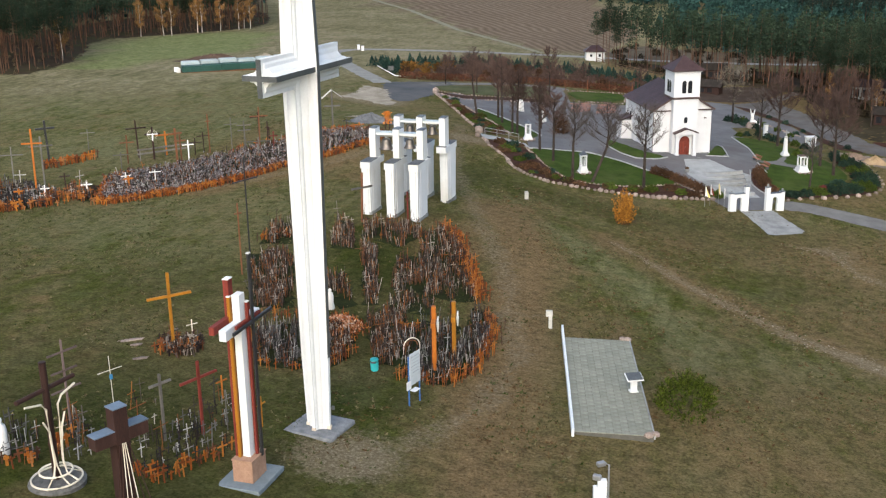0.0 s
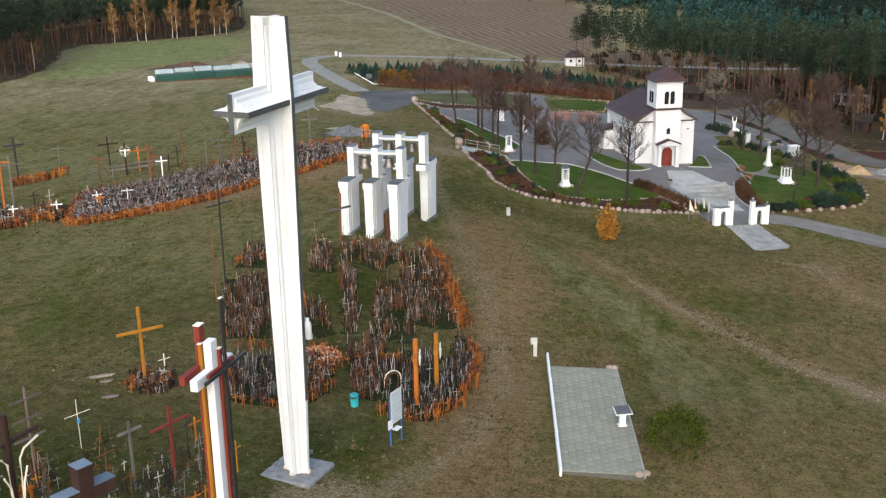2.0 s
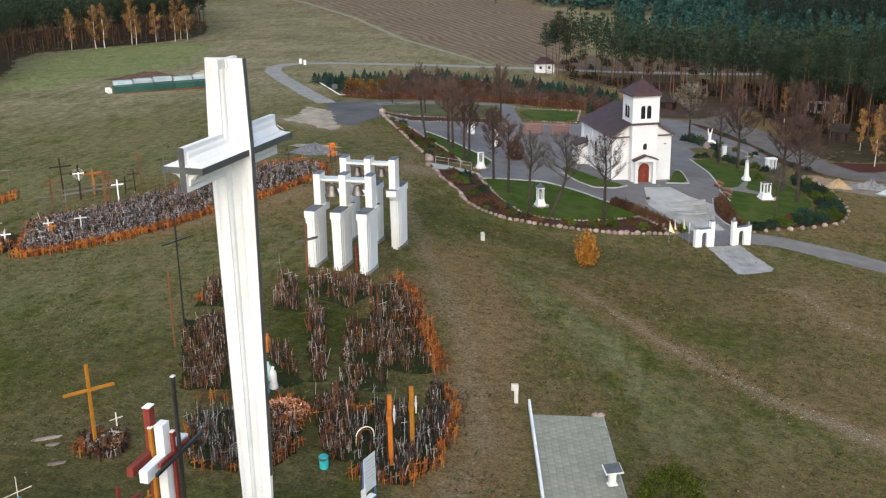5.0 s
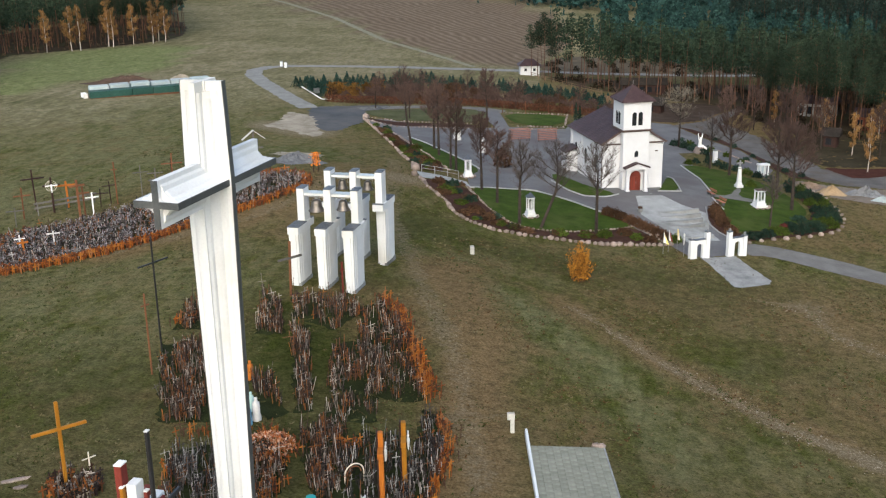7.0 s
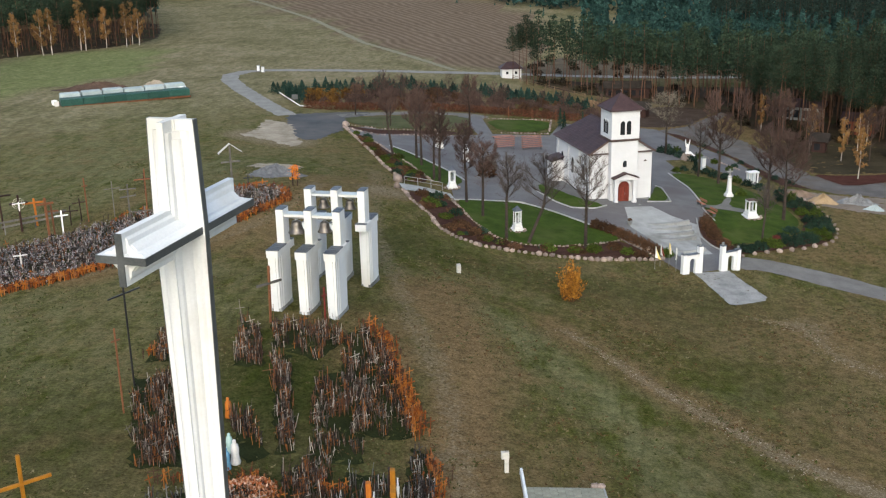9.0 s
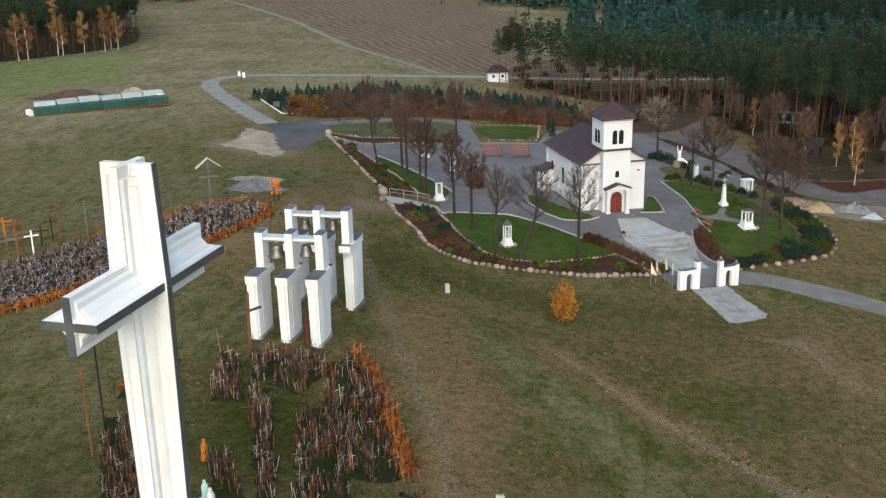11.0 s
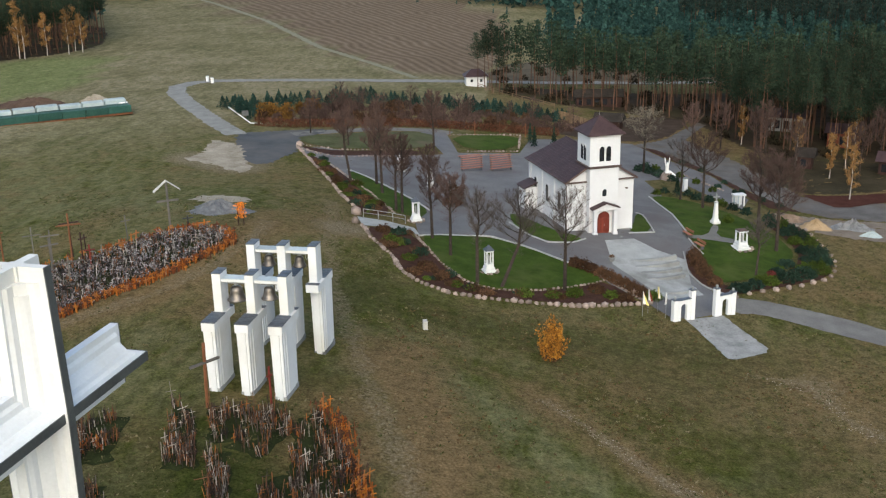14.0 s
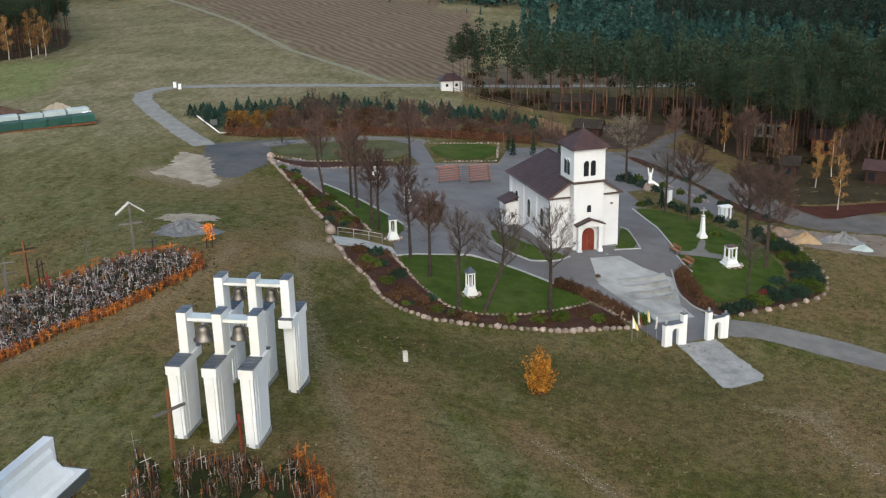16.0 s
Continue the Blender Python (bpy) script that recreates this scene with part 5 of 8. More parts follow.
gold = thing("golden_bush", pose(*on(-7.95, 114.3)) @ Matrix.Diagonal((0.96, 0.96, 1.14, 1)), "upright bush with golden-orange autumn leaves on the grass", "shrub")
rng = np.random.default_rng(8)
pts, stems = [], Geo()
for k in range(34):
    a, rr, hh = rng.uniform(0, 6.28), rng.uniform(0.15, 1.35), rng.uniform(2.4, 3.8)
    tip = np.array([rr * math.cos(a), rr * math.sin(a), hh * (1 - 0.27 * rr)])
    stems.tube([(0, 0, -0.1), tip * np.array([0.55, 0.55, 0.5]), tip], [0.03, 0.018, 0.006], 4, False)
    for s in np.linspace(0.14, 1.02, 90):
        pts.append(tip * np.array([0.4 + 0.6 * s, 0.4 + 0.6 * s, s]) + rng.normal(0, 0.14, 3))
part("foliage", Geo().cards(pts, 0.105, rng), surface("amber_autumn_leaves", (0.17, 0.066, 0.010), (0.40, 0.185, 0.026), 1.2, 6, 0.8, bump=0, vary=0, island=0.5), gold)
part("stems", stems, BARK, gold)
part("undergrowth", Geo().cards(np.stack([rng.normal(0, 0.45, 160), rng.normal(0, 0.45, 160), rng.uniform(0, 0.5, 160)], 1), 0.12, rng), RUST, gold, "brown undergrowth")

HEDGE_STEPS = [(-6.0, 139.3), (-5.1, 138.9), (-4.2, 138.2), (-3.3, 137.5), (-2.4, 136.8), (-1.6, 136.0), (-0.8, 135.2), (0.0, 134.4), (0.8, 133.5)]
for k, (x, y) in enumerate(HEDGE_STEPS):
    shrub("hedge_bush", 30 + k, x, y, 0.95, 1.15, 1300, 0.08, RUST, "rounded rust-brown bush beside the steps", "hedge by the steps")
for k, (x, y, r, h) in enumerate(((7.4, 145.8, 1.1, 1.5), (7.5, 143.6, 1.2, 1.6), (8.0, 141.2, 1.2, 1.5), (8.9, 139.0, 1.0, 1.1))):
    shrub("hedge_bush", 40 + k, x, y, r, h, 1400, 0.085, RUST, "rounded rust-brown bush by the gate", "bushes by the gate")
for k, (x, y, r, h) in enumerate(((2.0, 132.9, 1.0, 1.0), (11.4, 138.4, 1.4, 0.8), (13.2, 139.8, 1.3, 0.9), (15.0, 141.4, 1.3, 1.0), (17.2, 143.2, 1.7, 1.2), (19.4, 144.9, 1.8, 1.3), (21.3, 147.0, 1.7, 1.4), (22.3, 149.6, 1.6, 1.4), (22.5, 152.4, 1.5, 1.6), (22.2, 155.4, 1.3, 1.7), (21.7, 158.2, 1.2, 1.6), (20.9, 160.8, 1.1, 1.5), (20.2, 163.2, 1.0, 1.5), (19.0, 165.6, 1.0, 1.4), (18.0, 148.0, 1.2, 0.8), (20.0, 147.2, 1.3, 1.0), (20.9, 150.2, 1.2, 0.9), (20.9, 153.4, 1.1, 1.0), (20.6, 156.8, 1.1, 1.1), (19.8, 160.0, 1.0, 1.1), (18.9, 163.2, 1.0, 1.1), (14.2, 141.8, 1.0, 0.7), (16.4, 145.0, 1.0, 0.7))):
    shrub("juniper_bush", 60 + k, x, y, r, h, int(850 * r), 0.10, (JUNIPER, SPRUCE, SPRUCE)[k % 3], "dense evergreen juniper in the edge bed", "junipers of the garden edge")
shrub("red_shrub", 80, 15.6, 143.6, 0.7, 0.8, 300, 0.11, surface("dark_red_leaves", (0.06, 0.012, 0.012), (0.15, 0.03, 0.028), 1, 6, bump=0), "low dark red shrub")
rng = random.Random(4)
low = [shrub("low_juniper", 90 + k, 0, 0, 0.75, 0.5, 560, 0.075, (JUNIPER, SPRUCE, RUST)[k], ("low green juniper in the mulch bed", "low dark green conifer in the mulch bed", "low brown shrub in the mulch bed")[k], "low shrubs in the beds", False) for k in range(3)]
spots = [(-27.2, 142.4), (-25.6, 142.0), (-26.6, 139.4), (-24.6, 138.6), (-23.0, 136.8), (-23.4, 133.8), (-21.5, 132.4), (-22.2, 130.6), (-19.6, 130.6), (-18.6, 128.6), (-16.4, 128.6), (-14.2, 128.3), (-11.0, 129.4), (-8.2, 130.6), (-6.0, 131.8), (-3.6, 132.8), (-1.6, 132.6), (-20.4, 129.2), (-25.8, 136.6),
         (-44.2, 177.6), (-42.8, 174.8), (-41.4, 172.4), (-40.6, 169.6), (-39.0, 168.2), (-38.4, 165.2), (-37.0, 163.8), (-36.2, 161.0), (-34.8, 159.4), (-34.2, 156.8), (-32.8, 155.6), (-32.2, 152.6), (-30.6, 151.4), (-29.4, 149.6), (-33.0, 158.2), (-35.6, 163.6), (-30.8, 153.6)]
spots += [(x + rng.uniform(-0.9, 0.9), y + rng.uniform(-0.9, 0.9)) for x, y in spots for _ in range(2)]
spots = [p for p in spots if any(inside(b, np.array([p[0]]), np.array([p[1]]))[0] for b in BEDS)]
for k, (x, y) in enumerate(spots):
    s = rng.uniform(0.7, 1.5)
    m = pose(*on(x, y, 0.08), 0, 0, rng.uniform(0, 360)) @ Matrix.Diagonal((s, s, s * rng.uniform(0.8, 1.2), 1))
    if k < 3:
        low[k].matrix_basis = m
    else:
        copy_thing(low[(0, 2, 2, 1, 2, 0, 2)[k % 7]], Matrix()).matrix_basis = m
for k, (x, y) in enumerate(((8.0, 175.0), (-13.4, 201.5), (-12.6, 199.0), (-9.5, 200.5), (-5.5, 196.0))):
    root = thing("thuja", pose(*on(x, y, 0.05)), "dark green columnar thuja", "shrub", "thujas")
    part("foliage", conifer_mesh(120 + k, 3.4 if k else 3.2, 0.62, 420, 0.14), SPRUCE, root)
    part("trunk", Geo().tube([(0, 0, -0.2), (0, 0, 1.2)], [0.06, 0.03], 5), BARK, root)
for k, (x, y, r) in enumerate(((4.6, 190.5, 1.0), (6.0, 189.4, 0.9), (5.0, 187.6, 0.9), (6.4, 186.0, 1.1), (9.4, 186.2, 0.8), (3.4, 188.6, 0.9), (8.0, 184.0, 0.8), (11.5, 183.5, 0.7), (14.4, 181.5, 0.6), (16.4, 178.5, 0.6), (13.4, 179.4, 0.7), (9.6, 176.0, 0.8), (6.4, 176.6, 0.7), (5.2, 175.0, 0.7), (10.6, 174.2, 0.9), (12.2, 173.4, 0.9), (13.6, 171.8, 0.9), (15.0, 170.2, 0.9), (16.4, 168.4, 0.9), (13.4, 163.5, 0.9))):
    shrub("garden_bush", 140 + k, x, y, r, r * 1.2, int(330 * r), 0.14, (SPRUCE, JUNIPER, SPRUCE)[k % 3], "dark evergreen garden bush", "garden bushes", False)
shrub("round_bush", 170, -21.3, 158.6, 1.7, 3.4, 900, 0.17, RUST, "large rounded brown bush by the yard")

PLANT = [(-67.5, 210.5), (-59, 198.5), (-47.6, 200.5), (-31.8, 207), (-10, 211.4), (-4.1, 217), (-8, 225), (-17, 231), (-26, 230), (-33.6, 230.5), (-41, 231.5), (-49, 228), (-57, 220.5), (-64, 216)]
GREEN_PLANT = [(-68.5, 211), (-58.6, 197.5), (-57.6, 200), (-61.5, 208), (-57, 213), (-49, 219), (-41, 223.5), (-33, 223.5), (-18, 224), (-8, 221), (-7, 225), (-17, 232), (-26, 231), (-33.6, 231.5), (-41, 232.5), (-49, 229), (-57, 221.5), (-64, 217)]
SPRUCE_BLUE = surface("blue_green_young_spruce", (0.010, 0.028, 0.022), (0.036, 0.072, 0.058), 0.8, 6, 0.85, bump=0, vary=0.3, island=0.4)
spruces = []
for k in range(3):
    root = thing("young_spruce", Matrix(), "young blue-green spruce in the plantation", "tree", "young spruces")
    part("trunk", Geo().tube([(0, 0, -0.2), (0, 0, 2.6)], [0.06, 0.02], 5), BARK, root)
    part("foliage", conifer_mesh(180 + k, 2.6 + 0.35 * k, 1.45, 520, 0.15), SPRUCE_BLUE, root)
    spruces.append(root)
stand_of("young_spruce", spruces, scatter(GREEN_PLANT, 1.75, 21)[:260], "", "", "young spruces", 22, 0.5, 0.85)
YELLOW_BROWN = surface("yellow_brown_leaves", (0.085, 0.045, 0.012), (0.20, 0.105, 0.026), 0.8, 6, 0.85, bump=0, vary=0.35, island=0.4)
bushes = [shrub("plantation_bush", 190 + k, 0, 0, 1.3, (1.8, 1.7, 2.0, 1.5)[k], 330, (0.17, 0.15, 0.17, 0.15)[k], (RUST, RED_TWIGS, YELLOW_BROWN, RED_TWIGS)[k], ("rust-brown young tree in the plantation", "bare purplish-brown bush in the plantation", "yellow-brown young tree in the plantation", "bare purplish-brown bush in the plantation")[k], "plantation bushes") for k in range(4)]
rng = random.Random(23)
browns = [p for p in scatter(PLANT, 2.3, 25) if not inside(GREEN_PLANT, np.array([p[0]]), np.array([p[1]]))[0]]
saplings = 0
whip = thing("bare_sapling", pose(*on(-40.0, 208.0)) @ Matrix.Diagonal((0.5, 0.5, 0.4, 1)), "bare purplish sapling in the plantation", "tree", "saplings")
a_, b_ = bare_tree(33, 10.0, 0.72, (0, 0), 2.3, 0.3)
part("trunk", Geo().tube([(0, 0, -0.3), (0.05, 0, 4.0), (0, 0.05, 8.0)], [0.2, 0.13, 0.05], 6), BARK, whip)
part("crown", a_.add(b_.v, b_.f), RED_TWIGS, whip)
for k, (x, y) in enumerate(browns):
    s = rng.uniform(0.6, 1.2)
    m = pose(*on(x, y), 0, 0, rng.uniform(0, 360)) @ Matrix.Diagonal((s, s, s, 1))
    patch = math.sin(x * 0.31 + 1.0) + math.sin(y * 0.5 + x * 0.2)
    kind = 2 if x < -50 and patch > -0.3 else 0 if patch > 0.75 else (1, 3)[k % 2]
    if k < 4:
        bushes[k].matrix_basis = m
    else:
        copy_thing(bushes[kind], Matrix()).matrix_basis = m
    if kind in (1, 3) and rng.random() < 0.30 and saplings < 40:
        saplings += 1
        q = rng.uniform(0.36, 0.5)
        copy_thing(whip, Matrix()).matrix_basis = pose(*on(x + 0.8, y + 0.5), 0, 0, rng.uniform(0, 360)) @ Matrix.Diagonal((q * 1.2, q * 1.2, q, 1))
# clipped hedge along the plantation's front
rng = np.random.default_rng(24)
HL = [(-58.0, 196.4), (-51.7, 196.8), (-45.3, 200.0), (-38.6, 203.6), (-29.8, 206.9), (-24.2, 207.8), (-14.9, 209.2), (-8.8, 210.0)]
pts = []
for (x0, y0), (x1, y1) in zip(HL, HL[1:]):
    n = int(math.hypot(x1 - x0, y1 - y0) * 170)
    s = rng.uniform(0, 1, n)
    px_, py_ = x0 + (x1 - x0) * s, y0 + (y1 - y0) * s + rng.uniform(-0.55, 0.55, n)
    pts.append(np.stack([px_, py_, land(px_, py_) + rng.uniform(0.05, 1.35, n)], 1))
hedge = part("clipped_hedge", Geo().cards(np.concatenate(pts), 0.14, rng), surface("red_brown_hedge_leaves", (0.060, 0.026, 0.015), (0.140, 0.062, 0.036), 0.8, 6, 0.85, bump=0, vary=0, island=0.4))
tagged(hedge, "long clipped red-brown hedge before the plantation", "hedge", kind="stuff")

# ---- the paved slab ----
def paved_slab():
    W, L = 5.0, 16.8
    r = radians(10)
    ux = Vector((math.cos(r), math.sin(r), -0.049)).normalized()
    vy = Vector((-math.sin(r), math.cos(r), -0.017))
    vy = (vy - ux * vy.dot(ux)).normalized()
    n = ux.cross(vy)
    m = Matrix(((ux.x, vy.x, n.x, -6.354), (ux.y, vy.y, n.y, 59.21), (ux.z, vy.z, n.z, -8.16), (0, 0, 0, 1)))
    bed = part("pavement_slab", Geo().box((W / 2, L / 2, -0.22), (W, L, 0.5), b=0.02), JOINT)
    settle(bed, m)
    tagged(bed, "rectangular terrace of grey concrete pavers on the grass", "terrace", kind="structure")
    for k, (x, h) in enumerate(((-0.13, 0.36), (W + 0.06, 0.08))):
        part("kerb", Geo().box((x, L / 2 + (0.85 if k == 0 else 0), h / 2 - 0.1), (0.17 if k == 0 else 0.1, L + (2.3 if k == 0 else 0), h + 0.2), b=0.02), surface("white_painted_kerb", (0.48, 0.50, 0.50), (0.66, 0.67, 0.67), 1, 8) if k == 0 else GREY_CONCRETE, bed, "low white painted kerb wall" if k == 0 else "flush grey kerb")
    cols, rows = 10, 28
    tw, tl = W / cols, L / rows
    tile = Geo().box((0, 0, 0), (tw - 0.016, tl - 0.016, 0.06), b=0.005).mesh("paver", PAVER)
    rng = random.Random(2)
    for i in range(cols):
        for j in range(rows + (i % 2)):
            length = 1.0
            y = (j + 0.5) * tl - (tl / 2 if i % 2 else 0)
            if i % 2 and j in (0, rows):
                length = 0.5
                y = tl / 4 if j == 0 else L - tl / 4
            ob = new("paver", tile)
            ob.parent = bed
            ob.matrix_basis = Matrix.Translation(((i + 0.5) * tw, y, 0.035 + rng.uniform(-0.006, 0.006))) @ Euler((rng.uniform(-0.004, 0.004), rng.uniform(-0.004, 0.004), 0)).to_matrix().to_4x4() @ Matrix.Diagonal((1, length, 1, 1))
    top = m @ Vector((W - 0.62, 6.9, 0.06))
    lect = thing("lectern", Matrix.Translation(top) @ Matrix.Rotation(radians(22), 4, "Z"), "white stone lectern with a dark slate desk", "lectern")
    part("pillar", Geo().box((0, 0, 0.5), (0.42, 0.34, 1.0), b=0.03).box((0, 0, 0.05), (0.6, 0.5, 0.1), b=0.02), WHITE, lect)
    desk = part("desk", Geo().box((0, 0, 0), (1.15, 0.95, 0.09), b=0.015), WHITE, lect)
    settle(desk, pose(0, 0, 1.1, 14, 0, 0))
    part("slate_top", Geo().box((0, 0, 0.06), (1.05, 0.86, 0.04), b=0.01), SLATE, desk, "dark slate reading plate")
    rng = random.Random(6)
    for p in ((W + 0.1, 0.2), (W - 0.35, 0.0), (W - 0.1, L + 0.15), (W - 0.5, L + 0.2)):
        q = m @ Vector((p[0], p[1], 0.1))
        r = part("field_stone", Geo().rock((0, 0, 0), (0.35, 0.28, 0.22), rng), STONE)
        settle(r, Matrix.Translation(q))
        tagged(r, "rounded pinkish field stone at the terrace corner", "stone", "stones at the terrace")


PAVER_LATER = paved_slab


STELE = surface("weathered_pale_stone", (0.30, 0.29, 0.26), (0.48, 0.47, 0.44), 2, 12, 0.85, stain=(0.24, 0.23, 0.20))


def stele(x, y, h, yaw, label):
    root = thing("stone_pillar", pose(*on(x, y, -0.05), 0, 0, yaw), label, "pillar")
    part("shaft", Geo().box((0, 0, h / 2), (0.28, 0.24, h), b=0.03), STELE, root)
    part("head", Geo().box((-0.10, 0, h - 0.25), (0.52, 0.30, 0.5), b=0.03), STELE, root)


stele(-10.7, 77.6, 1.55, 15, "white stone pillar with a stepped head on the grass")
st = thing("stone_marker", pose(*on(-19.25, 115.85, -0.05), 0, 0, 20), "small white stone marker on the grass", "marker")
part("block", Geo().box((0, 0, 0.42), (0.42, 0.34, 0.9), b=0.05), STELE, st)
part("slanted_top", Geo().add([(-0.20, -0.16, 0.86), (0.20, -0.16, 0.86), (0.20, 0.16, 0.86), (-0.20, 0.16, 0.86), (-0.19, 0.15, 0.98), (0.19, 0.15, 0.98)], [(3, 2, 1, 0), (0, 1, 5, 4), (2, 3, 4, 5), (1, 2, 5), (3, 0, 4)]), STELE, st)

# ---- bin, notice board, lamp ----
bin_ = thing("litter_bin", pose(*on(-20.9, 63.3)), "turquoise litter bin with an open dark mouth", "bin")
TURQ = surface("turquoise_plastic", (0.03, 0.30, 0.30), (0.05, 0.40, 0.40), 2, 10, 0.5)
part("body", Geo().lathe([(0.24, 0.0), (0.27, 0.05), (0.29, 0.62), (0.27, 0.64)], 18), TURQ, bin_)
part("opening", Geo().box((0, -0.22, 0.70), (0.36, 0.2, 0.14), b=0.02), SLATE, bin_, "dark bin opening")
part("lid", Geo().lathe([(0.29, 0.76), (0.31, 0.78), (0.28, 0.88), (0.05, 0.93)], 18), TURQ, bin_)
BLUE = surface("blue_steel", (0.03, 0.09, 0.22), (0.05, 0.13, 0.30), 2, 10, 0.5)
board = thing("notice_board", pose(*on(-16.9, 59.3), 0, 0, 72), "white notice board on two blue steel posts", "sign")
for s in (-1, 1):
    part("post", Geo().tube([(s * 0.62, 0, -0.3), (s * 0.62, 0, 3.5)], [0.05, 0.05], 8), BLUE, board)
part("panel", Geo().box((0, -0.07, 2.55), (1.2, 0.06, 2.2), b=0.02), surface("white_sign_panel", (0.42, 0.47, 0.50), (0.54, 0.585, 0.605), 0.8, 6, 0.4), board)
PALE_LINE = surface("pale_grey_print", (0.34, 0.37, 0.39), (0.42, 0.45, 0.47), 2, 8)
for k in range(7):
    part("text_bar", Geo().box((-0.02 + 0.05 * (k % 2), -0.105, 3.4 - 0.22 * k), (0.95 - 0.12 * (k % 3), 0.008, 0.05)), PALE_LINE, board, "grey line of writing")
part("small_panel", Geo().box((-0.72, -0.08, 1.55), (0.5, 0.05, 0.6), b=0.015), WHITE, board)
part("tray", Geo().box((0.1, 0, 0.95), (0.6, 0.4, 0.08), b=0.02), WHITE, board)

lamp = thing("lamp_statue", pose(*on(-3.8, 51.2), 0, 0, 15), "white stone marker with floodlights on a short pole", "lamp")
part("block", Geo().box((0, 0, 0.7), (0.5, 0.42, 1.6), b=0.04).box((-0.35, 0, 0.5), (0.3, 0.36, 1.2), b=0.04), WHITE, lamp)
part("pole", Geo().tube([(0.35, 0, -0.1), (0.35, 0, 2.4), (0.15, 0, 2.5)], [0.06, 0.05, 0.05], 8), STEEL, lamp)
part("floodlight", Geo().box((-0.1, 0, 2.48), (0.5, 0.3, 0.26), 20, b=0.04), STEEL, lamp)
part("floodlight", Geo().box((-0.3, 0, 1.65), (0.45, 0.32, 0.3), -25, b=0.04), STEEL, lamp)

# ---- crosses ----
ORANGE_WOOD = surface("orange_stained_wood", (0.26, 0.075, 0.011), (0.42, 0.145, 0.022), 1.5, 16, 0.6, stretch=(1, 1, 0.25), vary=0.12)
AMBER_WOOD = surface("amber_varnished_wood", (0.25, 0.10, 0.010), (0.38, 0.17, 0.019), 1.5, 16, 0.55, stretch=(1, 1, 0.25), vary=0.1)
DARK_WOOD = surface("dark_stained_wood", (0.020, 0.011, 0.009), (0.050, 0.025, 0.020), 1.5, 16, 0.6, stretch=(1, 1, 0.25))
BROWN_WOOD = surface("brown_wood", (0.10, 0.040, 0.018), (0.20, 0.085, 0.04), 1.5, 16, 0.7, stretch=(1, 1, 0.25))
GREY_WOOD = surface("weathered_grey_wood", (0.075, 0.069, 0.061), (0.165, 0.152, 0.136), 1.5, 16, 0.85, stretch=(1, 1, 0.25))
RED_WOOD = surface("dull_red_painted_wood", (0.10, 0.018, 0.013), (0.18, 0.036, 0.026), 1.5, 14, 0.65, stretch=(1, 1, 0.25))
BLACK_STEEL = surface("black_painted_steel", (0.008, 0.008, 0.009), (0.022, 0.022, 0.024), 2, 12, 0.45, vary=0)
WHITE_PAINT = surface("white_gloss_paint", (0.62, 0.61, 0.58), (0.78, 0.77, 0.74), 1, 10, 0.5)
CREAM_TUBE = surface("cream_painted_tube", (0.55, 0.49, 0.38), (0.72, 0.66, 0.54), 2, 10, 0.5)


def wooden_cross(x, y, h, span, w, mat, label, yaw=60, arm_at=0.76, arm_mat=None, lean=(0, 0), bars=1, group="tall crosses", figure=False):
    w = w * 0.8 if w < 0.3 and x > -40 else w
    root = thing("wooden_cross", pose(*on(x, y, -0.1), lean[0], lean[1], yaw), label, "cross", group)
    part("upright", Geo().box((0, 0, h / 2), (w, w * 0.8, h), b=w * 0.12), mat, root)
    for k in range(bars):
        part("crossbar", Geo().box((0, 0, h * arm_at - k * 0.19 * h), (span * (1 - 0.12 * (k % 2)), w * 0.84, w * 0.9), b=w * 0.1), arm_mat or mat, root)
    if figure:
        part("figure", Geo().lathe([(0.03, 0), (0.07, 0.25), (0.10, 0.7), (0.05, 0.85), (0.07, 0.95), (0.03, 1.05)], 9, (0, -w * 0.7, h * arm_at - 0.85)).box((0, -w * 0.7, h * arm_at), (span * 0.7, 0.09, 0.1), b=0.02), WHITE_PAINT, root, "plain pale figure")
    return root


wooden_cross(-35.3, 61.6, 5.6, 3.2, 0.26, AMBER_WOOD, "tall amber-stained wooden cross in a ring of small crosses", 47, 0.69)
wooden_cross(-34.0, 51.3, 3.3, 1.7, 0.06, CREAM_TUBE, "thin cream metal cross with a blue plaque", 62, 0.72)
plaque = part("plaque", Geo().box((0, -0.06, 1.95), (0.22, 0.05, 0.32), b=0.02), surface("blue_plaque", (0.05, 0.20, 0.38), (0.08, 0.28, 0.48), 3, 10), bpy.data.objects["wooden_cross.001"], "small blue plaque")
wooden_cross(-27.1, 49.5, 4.8, 2.7, 0.22, RED_WOOD, "dull red wooden cross among small crosses", 66, 0.78)
wooden_cross(-28.7, 47.9, 4.3, 1.5, 0.20, GREY_WOOD, "weathered grey wooden cross with a small ring", 64, 0.86)
wooden_cross(-33.9, 46.6, 6.0, 2.0, 0.15, surface("pinkish_grey_wood", (0.085, 0.06, 0.055), (0.17, 0.125, 0.115), 1.5, 16, 0.85, stretch=(1, 1, 0.25)), "tall pinkish-grey wooden cross with three bars", 70, 0.88, bars=3)
wooden_cross(-34.6, 63.2, 1.7, 0.9, 0.09, CREAM_TUBE, "small pale cross beside the amber cross", 55)
wooden_cross(-28.3, 54.7, 1.7, 0.9, 0.12, ORANGE_WOOD, "small orange wooden cross", 66)
wooden_cross(-24.4, 51.9, 2.1, 0.8, 0.12, AMBER_WOOD, "small amber wooden cross", 75)
wooden_cross(-26.1, 50.7, 2.7, 0.8, 0.08, GREY_WOOD, "slender weathered grey wooden cross", 70)
